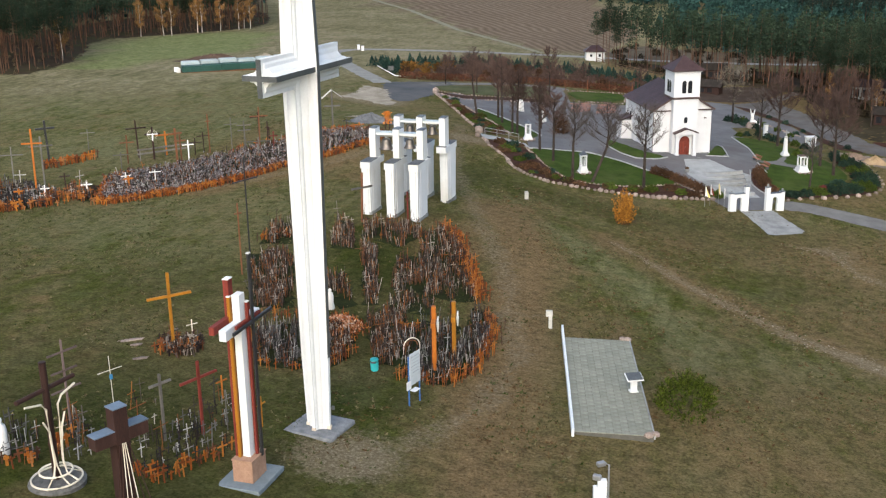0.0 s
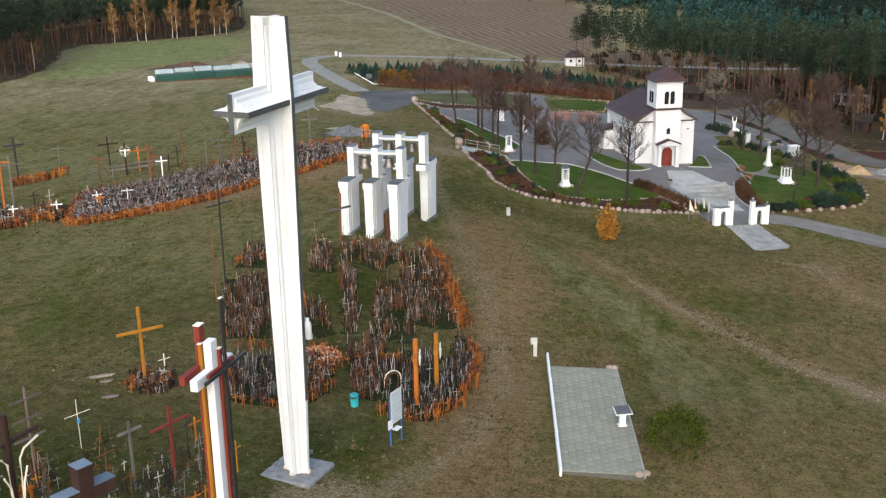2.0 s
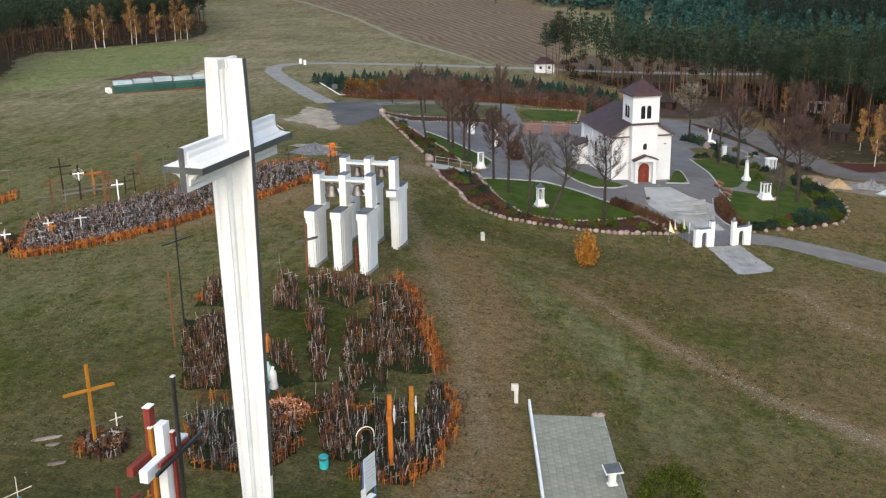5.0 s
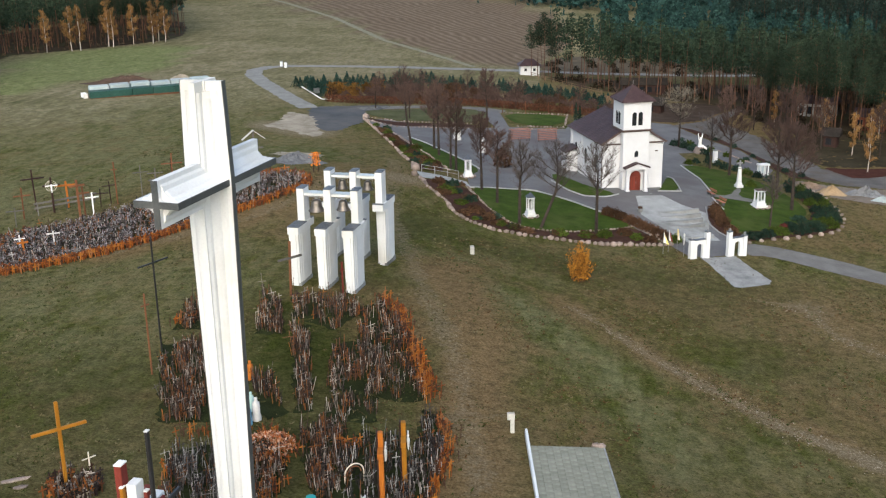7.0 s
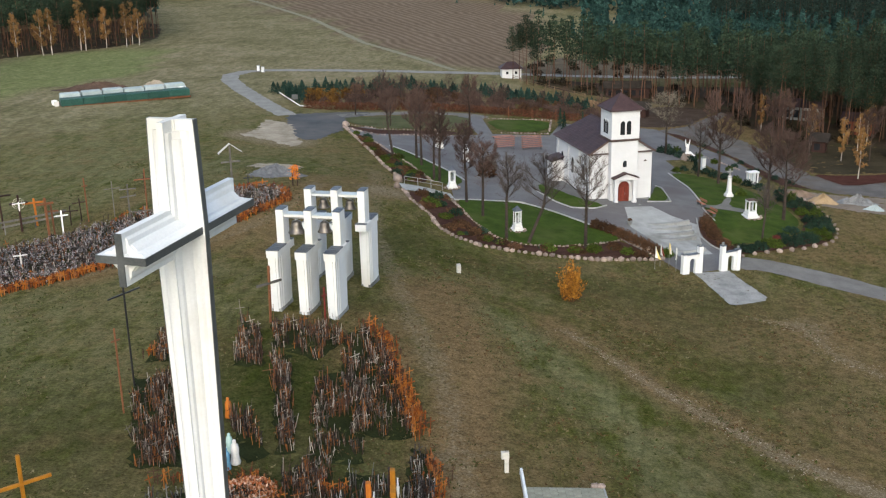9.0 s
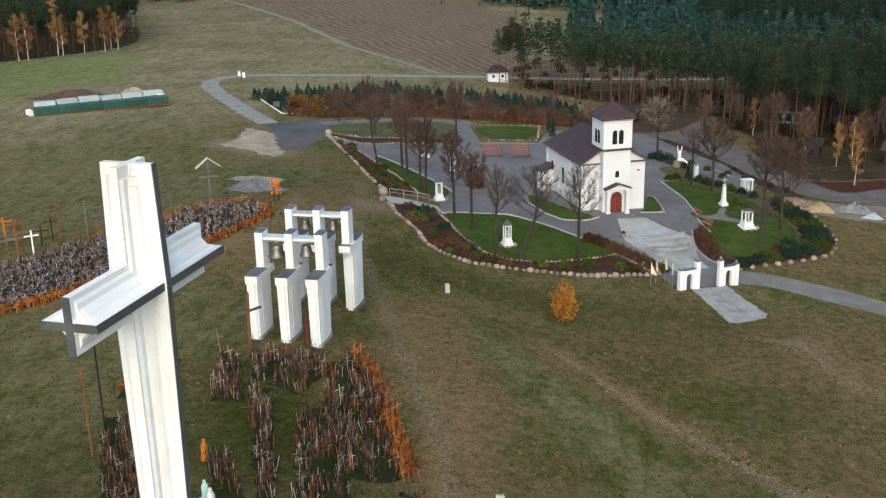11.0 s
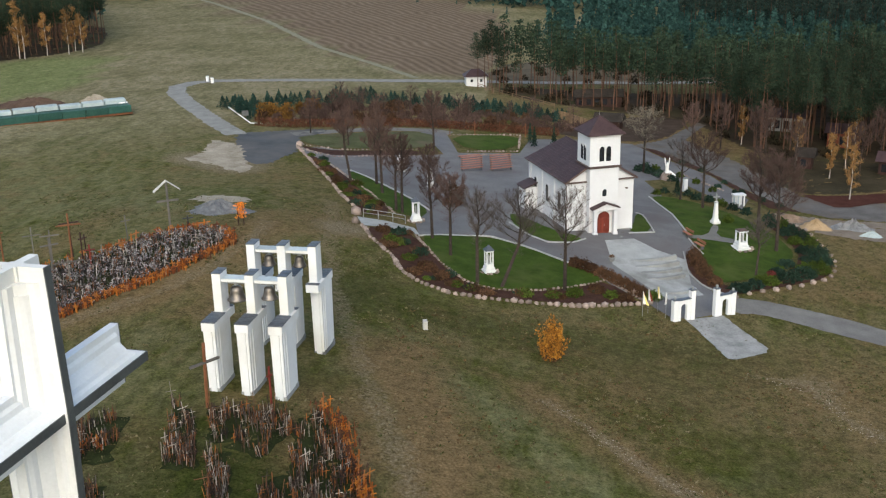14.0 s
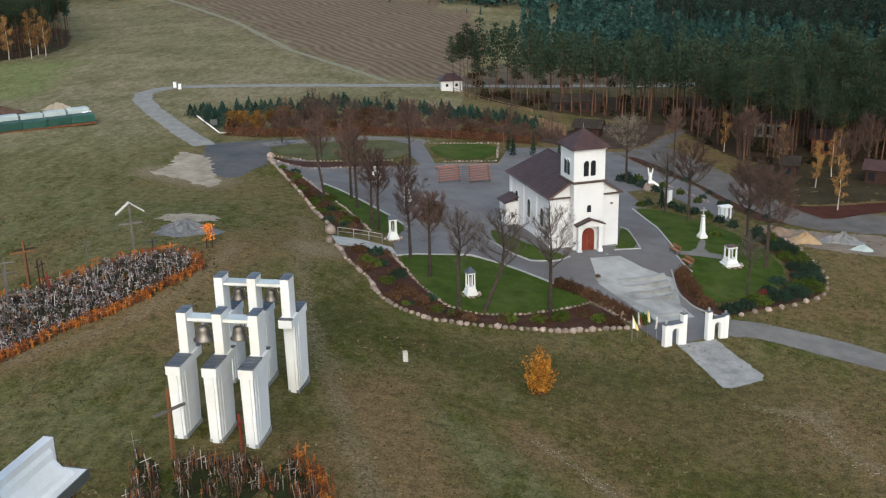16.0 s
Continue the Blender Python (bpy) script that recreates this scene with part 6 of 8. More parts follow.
wooden_cross(-38.2, 81.6, 9.3, 3.0, 0.15, BLACK_STEEL, "very tall thin black steel cross", 68, 0.78)
wooden_cross(-37.2, 77.6, 6.4, 0.7, 0.14, BROWN_WOOD, "tall thin brown wooden pole cross", 60, 0.86)
# the long bed's tall crosses: place, height, span, thickness, wood
TALL = [(-79.5, 113.8, 5.6, 2.3, 0.26, BLACK_STEEL), (-71.6, 99.3, 7.5, 2.2, 0.20, ORANGE_WOOD), (-73.1, 103.1, 5.9, 2.6, 0.18, GREY_WOOD), (-76.7, 102.5, 4.7, 2.6, 0.14, GREY_WOOD), (-79.0, 122.0, 2.8, 1.9, 0.10, GREY_WOOD), (-69.2, 117.7, 5.0, 2.5, 0.18, DARK_WOOD), (-66.1, 119.2, 3.2, 2.4, 0.22, ORANGE_WOOD), (-62.4, 114.9, 4.5, 1.7, 0.24, BROWN_WOOD), (-62.5, 116.2, 3.4, 1.4, 0.18, BROWN_WOOD), (-69.1, 114.8, 3.7, 1.8, 0.16, BROWN_WOOD), (-61.5, 116.2, 2.7, 1.4, 0.14, WHITE_PAINT), (-62.0, 118.9, 2.3, 1.7, 0.12, DARK_WOOD), (-60.5, 120.0, 5.0, 0.6, 0.14, BROWN_WOOD), (-61.4, 120.2, 2.7, 1.6, 0.12, DARK_WOOD), (-57.9, 121.0, 4.2, 1.7, 0.10, GREY_WOOD), (-56.4, 121.6, 3.6, 1.8, 0.14, GREY_WOOD), (-53.9, 120.6, 5.5, 2.3, 0.14, BROWN_WOOD), (-52.8, 120.6, 3.6, 0.5, 0.14, DARK_WOOD), (-52.0, 120.5, 2.4, 1.0, 0.14, RED_WOOD), (-69.8, 102.2, 2.0, 1.2, 0.14, DARK_WOOD), (-68.4, 112.0, 2.2, 1.8, 0.12, GREY_WOOD),
        (-55.1, 123.3, 4.2, 1.9, 0.14, DARK_WOOD), (-53.9, 123.7, 2.2, 0.5, 0.12, DARK_WOOD), (-51.2, 127.6, 2.6, 1.0, 0.10, GREY_WOOD), (-45.9, 130.7, 1.6, 1.1, 0.12, BLACK_STEEL), (-44.1, 130.6, 1.3, 1.3, 0.12, ORANGE_WOOD), (-55.2, 119.1, 3.7, 1.7, 0.16, GREY_WOOD), (-52.4, 116.7, 2.8, 2.8, 0.14, GREY_WOOD), (-63.5, 104.5, 1.7, 1.1, 0.13, WHITE_PAINT), (-60.5, 105.8, 1.8, 1.3, 0.13, WHITE_PAINT), (-62.6, 103.6, 1.6, 1.1, 0.2, ORANGE_WOOD), (-71.2, 95.6, 1.7, 1.1, 0.2, ORANGE_WOOD), (-69.4, 97.6, 1.7, 1.0, 0.13, WHITE_PAINT), (-65.6, 99.8, 1.7, 1.2, 0.13, WHITE_PAINT)]
WORDS = {BLACK_STEEL: "black steel", ORANGE_WOOD: "orange-stained wooden", GREY_WOOD: "weathered grey wooden", DARK_WOOD: "dark wooden", BROWN_WOOD: "brown wooden", WHITE_PAINT: "white painted wooden", RED_WOOD: "red-brown wooden"}
rng = random.Random(12)
for x, y, h, s, w, mt in TALL:
    wooden_cross(x, y, h, s, w, mt, ("tall " if h > 3 else "small ") + WORDS[mt] + " cross in the long bed of crosses", rng.uniform(28, 46), rng.uniform(0.74, 0.86), lean=(rng.uniform(-1.5, 1.5), rng.uniform(-1.5, 1.5)))
ring = wooden_cross(-66.8, 117.2, 4.2, 1.9, 0.22, DARK_WOOD, "dark cross with a pale figure inside white rings", 36, 0.78, figure=True)
for r in (0.42, 0.6):
    part("ring", Geo().tube([(r * math.cos(a), 0.05, 3.2 + r * math.sin(a)) for a in np.linspace(0, 6.283, 25)], [0.022] * 25, 5), CREAM_TUBE, ring, "white metal ring")

gable = wooden_cross(-47.5, 129.9, 5.4, 2.2, 0.22, GREY_WOOD, "tall grey wooden cross under a small gabled roof", 30, 0.62)
for s in (-1, 1):
    part("roof_board", Geo().add([(0, -0.3, 5.5), (s * 1.35, -0.3, 4.45), (s * 1.35, 0.3, 4.45), (0, 0.3, 5.5), (0, -0.3, 5.42), (s * 1.35, -0.3, 4.37), (s * 1.35, 0.3, 4.37), (0, 0.3, 5.42)], [(0, 1, 2, 3), (7, 6, 5, 4), (0, 4, 5, 1), (1, 5, 6, 2), (2, 6, 7, 3)]), surface("pale_roof_board", (0.30, 0.28, 0.25), (0.45, 0.43, 0.40), 2, 12), gable)
wooden_cross(-31.9, 94.3, 5.0, 2.6, 0.26, BROWN_WOOD, "brown wooden cross leaning by the bell tower", 58, 0.70, GREY_WOOD, (0, 2))
wooden_cross(-27.3, 94.6, 3.6, 0.5, 0.18, RED_WOOD, "tall red-brown post cross before the bell tower", 60, 0.8)

# two orange-brown wayside crosses with figures, seen from the side
for x, y, h, mt in ((-17.1, 65.3, 4.9, ORANGE_WOOD), (-16.2, 67.5, 4.7, AMBER_WOOD)):
    c = wooden_cross(x, y, h, 2.2, 0.40, mt, "stout orange-brown wayside cross with a pale figure", 102, 0.78, group="wayside crosses", figure=True)
    part("dark_back", Geo().box((0, 0.19, h / 2), (0.42, 0.10, h + 0.1), b=0.02), DARK_WOOD, c, "dark stained back board")

# the cluster of a white, a red, an orange and a black cross on one plinth
tri = thing("cluster_cross", pose(*on(-22.4, 45.6, 0.05), 0, 0, 86), "tall clustered white, red, orange and black crosses on a plinth", "cross")
SAND_STONE = surface("buff_sandstone_blocks", (0.26, 0.15, 0.10), (0.42, 0.27, 0.19), 1.5, 10, 0.9)
part("base_slab", Geo().box((0, 0, 0.0), (3.0, 2.6, 0.3), b=0.03), surface("blue_grey_slab", (0.13, 0.16, 0.175), (0.21, 0.245, 0.265), 1.5, 10, 0.8), tri, "blue-grey base slab")
part("plinth", Geo().box((0, 0, 0.75), (1.6, 1.2, 1.3), b=0.03).box((0, 0, 1.42), (1.66, 1.26, 0.08), b=0.01), SAND_STONE, tri, "buff stone plinth")
for name, mt, dx, dy, w, h, span, za in (("white_cross", WHITE, 0.0, -0.05, 0.62, 10.7, 3.7, 9.0), ("red_cross", RED_WOOD, -0.15, 0.42, 0.46, 11.5, 3.9, 9.3), ("orange_cross", AMBER_WOOD, -0.40, 0.28, 0.22, 10.6, 0.3, 9.4), ("dark_red_cross", RED_WOOD, 0.20, -0.42, 0.22, 10.2, 2.6, 9.2), ("black_cross", BLACK_STEEL, 0.36, -0.62, 0.20, 12.8, 4.2, 9.1)):
    o = part(name, Geo().box((dx, dy, 1.3 + (h - 1.3) / 2), (w, w * 0.7, h - 1.3), b=0.02).box((dx, dy, za), (span, w * 0.66, w * 0.95), b=0.02), mt, tri, name.replace("_", " "))
    if mt is not WHITE:
        part("cap", Geo().box((dx, dy, h + 0.03), (w + 0.03, w * 0.7 + 0.03, 0.06), b=0.01), WHITE_PAINT, o, "white top cap")

# dark cross with a tube outline of a figure
pipe = thing("pipe_sculpture_cross", pose(*on(-31.4, 41.3), 0, 0, 78), "dark wooden cross with cream tube outline on round base", "cross")
part("upright", Geo().tube([(0, 0, -0.2), (0, 0, 6.9)], [0.20, 0.19], 12), DARK_WOOD, pipe)
part("crossbar", Geo().tube([(-1.95, 0, 5.4), (1.95, 0, 5.4)], [0.13, 0.13], 10), DARK_WOOD, pipe)
part("stone_base", Geo().lathe([(1.45, -0.3), (1.5, 0.15), (1.3, 0.25), (0.2, 0.28)], 26), surface("grey_cobbles", (0.06, 0.06, 0.055), (0.17, 0.165, 0.155), 3, 14, 0.9, bump=0.8), pipe, "round cobbled base")
for s in (-1, 1):
    part("tube_outline", Geo().tube([(s * 1.7, -0.28, 5.1), (s * 0.70, -0.3, 4.85), (s * 0.40, -0.3, 4.45), (s * 0.36, -0.3, 3.0), (s * 0.28, -0.3, 1.3), (s * 0.42, -0.3, 0.75), (s * 1.2, -0.5, 0.25)], [0.06] * 7, 7), CREAM_TUBE, pipe, "cream bent tube")
    part("tube_outline", Geo().tube([(s * 0.75, -0.35, 3.9), (s * 0.42, -0.38, 3.2), (s * 0.22, -0.38, 1.2), (s * 0.2, -0.6, 0.6), (s * 0.3, -1.25, 0.3)], [0.05] * 5, 7), CREAM_TUBE, pipe, "cream bent tube")
for r, z in ((1.3, 0.34), (0.85, 0.75)):
    part("tube_ring", Geo().tube([(r * math.cos(a), r * math.sin(a), z) for a in np.linspace(0, 6.283, 33)], [0.055] * 33, 7), CREAM_TUBE, pipe, "cream tube ring")
# heavy block cross with cables
block = thing("block_cross", pose(*on(-25.9, 38.9), 0, 0, 62), "massive dark cross with metal-capped beams and white cables", "cross")
part("upright", Geo().box((0, 0, 3.2), (0.75, 0.7, 6.4), b=0.02), DARK_WOOD, block)
part("crossbar", Geo().box((0, 0, 4.95), (2.9, 0.68, 0.66), b=0.02), DARK_WOOD, block)
CAP = surface("blue_grey_zinc", (0.075, 0.10, 0.135), (0.14, 0.18, 0.225), 1.5, 9, 0.55, 0.1)
part("metal_cap", Geo().box((0, 0, 6.43), (0.8, 0.75, 0.06), b=0.01), CAP, block, "blue-grey zinc cap")
for s in (-1, 1):
    part("metal_cap", Geo().box((s * 0.93, 0, 5.31), (1.1, 0.72, 0.06), b=0.01), CAP, block, "blue-grey zinc cap")
for k in range(7):
    a = (k - 3) * 0.26
    part("cable", Geo().tube([(a * 0.3, -0.40, 4.6), (a * 1.5, -0.75 - 0.3 * abs(a), -0.1)], [0.026, 0.026], 6), CREAM_TUBE if 1 < k < 5 else DARK_WOOD, block, "white cable" if 1 < k < 5 else "dark cable")


# ---- masses of small crosses ----
MIXED = island_paint("mixed_old_wood", [(0.050, 0.030, 0.021), (0.10, 0.084, 0.072), (0.017, 0.013, 0.011), (0.19, 0.165, 0.142), (0.080, 0.044, 0.028), (0.028, 0.019, 0.015), (0.24, 0.088, 0.020), (0.070, 0.055, 0.046), (0.042, 0.025, 0.017), (0.36, 0.32, 0.275), (0.12, 0.055, 0.027), (0.024, 0.018, 0.015), (0.15, 0.058, 0.02), (0.02, 0.016, 0.014)])
GREYISH = island_paint("grey_bleached_wood", [(0.055, 0.052, 0.05), (0.11, 0.104, 0.098), (0.016, 0.014, 0.014), (0.2, 0.188, 0.175), (0.036, 0.027, 0.022), (0.08, 0.074, 0.074), (0.024, 0.021, 0.023), (0.13, 0.052, 0.016), (0.36, 0.345, 0.325), (0.022, 0.015, 0.012), (0.03, 0.026, 0.026)])
ORANGES = island_paint("orange_small_wood", [(0.27, 0.085, 0.013), (0.2, 0.056, 0.009), (0.33, 0.125, 0.022), (0.14, 0.04, 0.011), (0.25, 0.105, 0.036), (0.1, 0.036, 0.016), (0.06, 0.03, 0.018)])
RUSTY = island_paint("rust_and_brown_wood", [(0.05, 0.02, 0.01), (0.17, 0.052, 0.013), (0.025, 0.015, 0.011), (0.085, 0.03, 0.012), (0.018, 0.012, 0.01), (0.07, 0.054, 0.046), (0.22, 0.075, 0.016), (0.03, 0.02, 0.016)])


def add_cross(g, x, y, z, h, span, w, yaw, tilt, rng, arm=0.72):
    """One small cross as a single closed piece."""
    a, b, c = h * arm - w / 2, h * arm + w / 2, h
    q, s = w / 2, span / 2
    out = [(-q, 0), (q, 0), (q, a), (s, a), (s, b), (q, b), (q, c), (-q, c), (-q, b), (-s, b), (-s, a), (-q, a)]
    cy, sy = math.cos(yaw), math.sin(yaw)
    t0, t1 = tilt
    if span < 0.1:
        g.add([(x + cy * px_ - sy * d + t0 * pz, y + sy * px_ + cy * d + t1 * pz, z + pz) for pz in (0, h) for px_, d in ((-q, -q), (q, -q), (q, q), (-q, q))], [(4, 5, 6, 7), (0, 1, 5, 4), (1, 2, 6, 5), (2, 3, 7, 6), (3, 0, 4, 7)])
        return
    v = []
    for d in (-w * 0.35, w * 0.35):
        for px_, pz in out:
            v.append((x + cy * px_ - sy * d + t0 * pz, y + sy * px_ + cy * d + t1 * pz, z + pz))
    f = [(11, 2, 1, 0), (10, 9, 8, 11), (11, 8, 5, 2), (2, 5, 4, 3), (8, 7, 6, 5)]
    f += [(12, 13, 14, 23), (23, 20, 21, 22), (14, 17, 20, 23), (15, 16, 17, 14), (17, 18, 19, 20)]
    f += [(i, (i + 1) % 12, 12 + (i + 1) % 12, 12 + i) for i in range(12)]
    g.add(v, f)


def cross_bed(poly, count, mat, label, seed, lo=0.6, hi=1.5, thick=0.06, yaw=(20, 90), sway=0.10, sticks=0.35, clumps=0):
    """A bed crowded with small crosses and sticks, as stuff."""
    rng = np.random.default_rng(seed)
    g = Geo()
    xs, ys = [p[0] for p in poly], [p[1] for p in poly]
    n = 0
    cs = []
    if clumps:
        while len(cs) < clumps:
            x, y = rng.uniform(min(xs), max(xs)), rng.uniform(min(ys), max(ys))
            if inside(poly, np.array([x]), np.array([y]))[0]:
                cs.append((x, y))
    while n < count:
        x, y = rng.uniform(min(xs), max(xs)), rng.uniform(min(ys), max(ys))
        if clumps:
            k = rng.integers(len(cs))
            x, y = cs[k][0] + rng.normal(0, 0.22), cs[k][1] + rng.normal(0, 0.30)
        if not inside(poly, np.array([x]), np.array([y]))[0]:
            continue
        n += 1
        h = rng.uniform(lo, hi) * (1 if rng.uniform() < 0.93 else rng.uniform(1.3, 1.9))
        span = 0.02 + thick * 1.3 if rng.uniform() < sticks else h * rng.uniform(0.32, 0.6)
        add_cross(g, x, y, float(land(x, y)) - 0.06, h, span, thick * rng.uniform(0.6, 1.3), radians(rng.uniform(*yaw)), rng.normal(0, sway, 2), rng, rng.uniform(0.6, 0.82))
    ob = part("small_crosses", g, mat)
    return tagged(ob, label, "crosses", kind="stuff")


def cross_rim(line, count, mat, label, seed, lo=0.5, hi=1.1, width=0.5, thick=0.08, yaw=(20, 80), sway=0.07):
    """A close row of small crosses along a line, as stuff."""
    rng = np.random.default_rng(seed)
    g = Geo()
    ln = [math.hypot(b[0] - a[0], b[1] - a[1]) for a, b in zip(line, line[1:])]
    for _ in range(count):
        k = rng.choice(len(ln), p=np.array(ln) / sum(ln))
        s = rng.uniform()
        x = line[k][0] + (line[k + 1][0] - line[k][0]) * s + rng.normal(0, width * 0.5)
        y = line[k][1] + (line[k + 1][1] - line[k][1]) * s + rng.normal(0, width * 0.5)
        h = rng.uniform(lo, hi)
        add_cross(g, x, y, float(land(x, y)) - 0.05, h, h * rng.uniform(0.4, 0.65), thick * rng.uniform(0.7, 1.3), radians(rng.uniform(*yaw)), rng.normal(0, sway, 2), rng, rng.uniform(0.62, 0.8))
    ob = part("small_crosses", g, mat)
    return tagged(ob, label, "crosses", kind="stuff")


LONG = [(-62.5, 96.6), (-60.0, 98.2), (-54.5, 103.6), (-50.9, 108.6), (-48.3, 113.5), (-44.9, 117.5), (-41.9, 123.4), (-40.3, 127.7), (-41.6, 130.2), (-44.5, 130.8), (-47.8, 128.6), (-52.7, 122.7), (-57.2, 119.4), (-61.2, 114.6), (-66.0, 110.5), (-67.5, 107)]
cross_bed(LONG, 2300, GREYISH, "dense bed of small weathered grey and brown crosses", 1, 0.3, 0.85, 0.06, (0, 75), 0.12, 0.25)
cross_bed(LONG, 900, MIXED, "dense bed of small brown and grey crosses", 2, 0.35, 0.95, 0.055, (0, 75), 0.16, 0.35)
cross_rim(LONG[:4], 460, ORANGES, "front row of small orange crosses", 3, 0.5, 1.0, 0.6, 0.075, (10, 60))
cross_rim(LONG[3:9], 600, ORANGES, "front row of small orange crosses", 4, 0.45, 0.9, 0.5, 0.075, (10, 60))
cross_rim(LONG[8:13], 120, ORANGES, "back row of small orange crosses", 5, 0.5, 1.1, 0.7, 0.09, (10, 60))
cross_rim([LONG[0], LONG[-1], LONG[-2]], 60, ORANGES, "end row of small orange crosses", 6, 0.5, 1.0, 0.6, 0.09)
rng = np.random.default_rng(77)
wx, wy = rng.uniform(-68, -40, 5200), rng.uniform(96, 131, 5200)
keep = inside(LONG, wx, wy)
wx, wy = wx[keep][:1200], wy[keep][:1200]
wreath_at = np.stack([wx, wy, land(wx, wy) + rng.uniform(0.2, 0.75, len(wx))], 1)
petals = np.repeat(wreath_at, 16, 0) + rng.normal(0, 1, (16 * len(wx), 3)) * np.array([0.15, 0.15, 0.12])
wreaths = part("faded_wreaths", Geo().cards(petals, 0.085, rng), island_paint("faded_grey_flowers", [(0.25, 0.235, 0.25), (0.16, 0.15, 0.165), (0.07, 0.065, 0.07), (0.34, 0.32, 0.33), (0.15, 0.13, 0.125), (0.035, 0.035, 0.035), (0.19, 0.10, 0.075)], 0.9))
tagged(wreaths, "faded grey wreaths and flowers among the crosses", "wreaths", kind="stuff")
LEFT_BED = [(-72.5, 90.5), (-66.9, 95.4), (-69.5, 99.7), (-74.4, 102.4), (-82, 98), (-80, 90)]
cross_bed(LEFT_BED, 650, GREYISH, "bed of small weathered crosses", 7, 0.5, 1.4, 0.08, (0, 75), 0.1, 0.2)
cross_rim(LEFT_BED[:3], 110, ORANGES, "row of small orange crosses", 8, 0.6, 1.3, 0.8, 0.1, (10, 60))
LEFT_TWO = [(-67.5, 98.7), (-63.8, 97.3), (-65.4, 101.9), (-69.5, 102.5)]
cross_bed(LEFT_TWO, 90, MIXED, "small separate bed of crosses", 9, 0.5, 1.5, 0.09, (0, 75), 0.08, 0.2)
cross_rim([(-67.3, 98.6), (-64.2, 97.6)], 30, ORANGES, "row of small orange crosses", 10, 0.5, 1.2, 0.7, 0.1, (10, 60))
cross_rim([(-78.5, 111.5), (-76.0, 115.5), (-74.8, 118)], 55, ORANGES, "loose row of small orange crosses on the slope", 11, 0.6, 1.3, 0.8, 0.14, (10, 60))

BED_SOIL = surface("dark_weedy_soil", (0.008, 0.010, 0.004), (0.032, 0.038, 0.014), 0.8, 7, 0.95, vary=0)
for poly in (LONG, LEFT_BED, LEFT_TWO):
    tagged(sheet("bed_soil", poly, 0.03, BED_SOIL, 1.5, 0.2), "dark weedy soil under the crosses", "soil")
# the rounded hill beds below the bell tower
BEDS_MIX = [
    (((-28.8, 60.7), (-25.9, 60.9), (-23.7, 63.1), (-25.4, 68.6), (-28.5, 69.7), (-31.6, 67.1)), 420, GREYISH, 1.3),
    (((-33.6, 70.7), (-30.3, 72), (-34.9, 83.6), (-38.8, 82.7)), 520, MIXED, 1.3),
    (((-39.3, 85.5), (-35.7, 86.2), (-36.9, 92.1), (-39.6, 91.9)), 130, MIXED, 1.3),
    (((-32.2, 85.9), (-30, 86.3), (-32.6, 93.5), (-34.6, 94.5)), 190, MIXED, 1.3),
    (((-23.7, 62.5), (-23.2, 63.9), (-24, 68.3), (-26.4, 70), (-26.5, 65)), 210, MIXED, 1.25),
    (((-27.0, 73.0), (-25.8, 74.2), (-28.4, 78.6), (-29.9, 78.2)), 80, MIXED, 1.5),
    (((-23.5, 69.6), (-21.1, 64.3), (-19.6, 64.6), (-20.6, 69.8), (-21.6, 74.1), (-24.5, 72.8)), 380, MIXED, 1.3),
    (((-25.5, 74.8), (-24.3, 75.4), (-28.6, 88.8), (-30, 88.2)), 260, MIXED, 1.35),
    (((-30.4, 89.7), (-26.2, 88.3), (-25.1, 92.2), (-26.2, 94.6), (-31.6, 94.0)), 260, MIXED, 1.35),
    (((-21.6, 79.3), (-19.1, 78.7), (-17.1, 79.8), (-18.6, 85.1), (-22.1, 92.5), (-24.0, 95.2), (-25.4, 94.2), (-24.4, 87.6)), 560, MIXED, 1.3),
    (((-24.5, 79.1), (-20.8, 77.8), (-23.9, 87.9), (-25.6, 85.5)), 150, MIXED, 1.3),
    (((-19.3, 63.1), (-16, 62.7), (-14.5, 65.6), (-14.4, 71.9), (-15.7, 77.4), (-17.1, 78.5), (-16.6, 72), (-18, 68.8), (-19.6, 66.2)), 430, GREYISH, 1.25),
    (((-23, 74.1), (-19.6, 75.2), (-21, 79.6), (-24, 77.4)), 90, MIXED, 1.2),
    (((-19.8, 66.0), (-17.4, 68.4), (-17.0, 74), (-20.5, 74), (-21, 69)), 110, GREYISH, 1.5),
]
for k, (poly, n, mt, tall) in enumerate(BEDS_MIX):
    cross_bed(list(poly), int(n * 1.9), mt, "hillside bed crowded with slender upright crosses", 20 + k, 0.4, tall * 0.95, 0.034, (20, 110), 0.10, 0.55, clumps=max(12, n // 7))
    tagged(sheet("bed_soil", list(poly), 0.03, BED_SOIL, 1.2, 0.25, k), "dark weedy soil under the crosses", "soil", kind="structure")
cross_rim([(-24.0, 96.0), (-22.0, 93.2), (-19.6, 87.0), (-18.0, 83.0), (-16.8, 79.8)], 330, ORANGES, "outer row of orange crosses on the hillside bed", 51, 0.5, 1.3, 0.7, 0.06, (30, 110))
cross_rim([(-15.6, 77.2), (-14.3, 72.0), (-14.4, 66.0), (-16.0, 62.8), (-19.2, 62.9)], 250, ORANGES, "outer row of orange crosses on the hillside bed", 52, 0.4, 1.1, 0.6, 0.05, (30, 110))
cross_rim([(-30.6, 65.0), (-28.9, 60.9), (-26.0, 60.9)], 26, ORANGES, "few orange crosses at the bed's foot", 53, 0.4, 1.1, 0.7, 0.06, (30, 110))
cross_rim([(-31.5, 69.2), (-28.5, 71.0)], 26, ORANGES, "few orange crosses between the beds", 54, 0.5, 1.2, 0.6, 0.06, (30, 110))
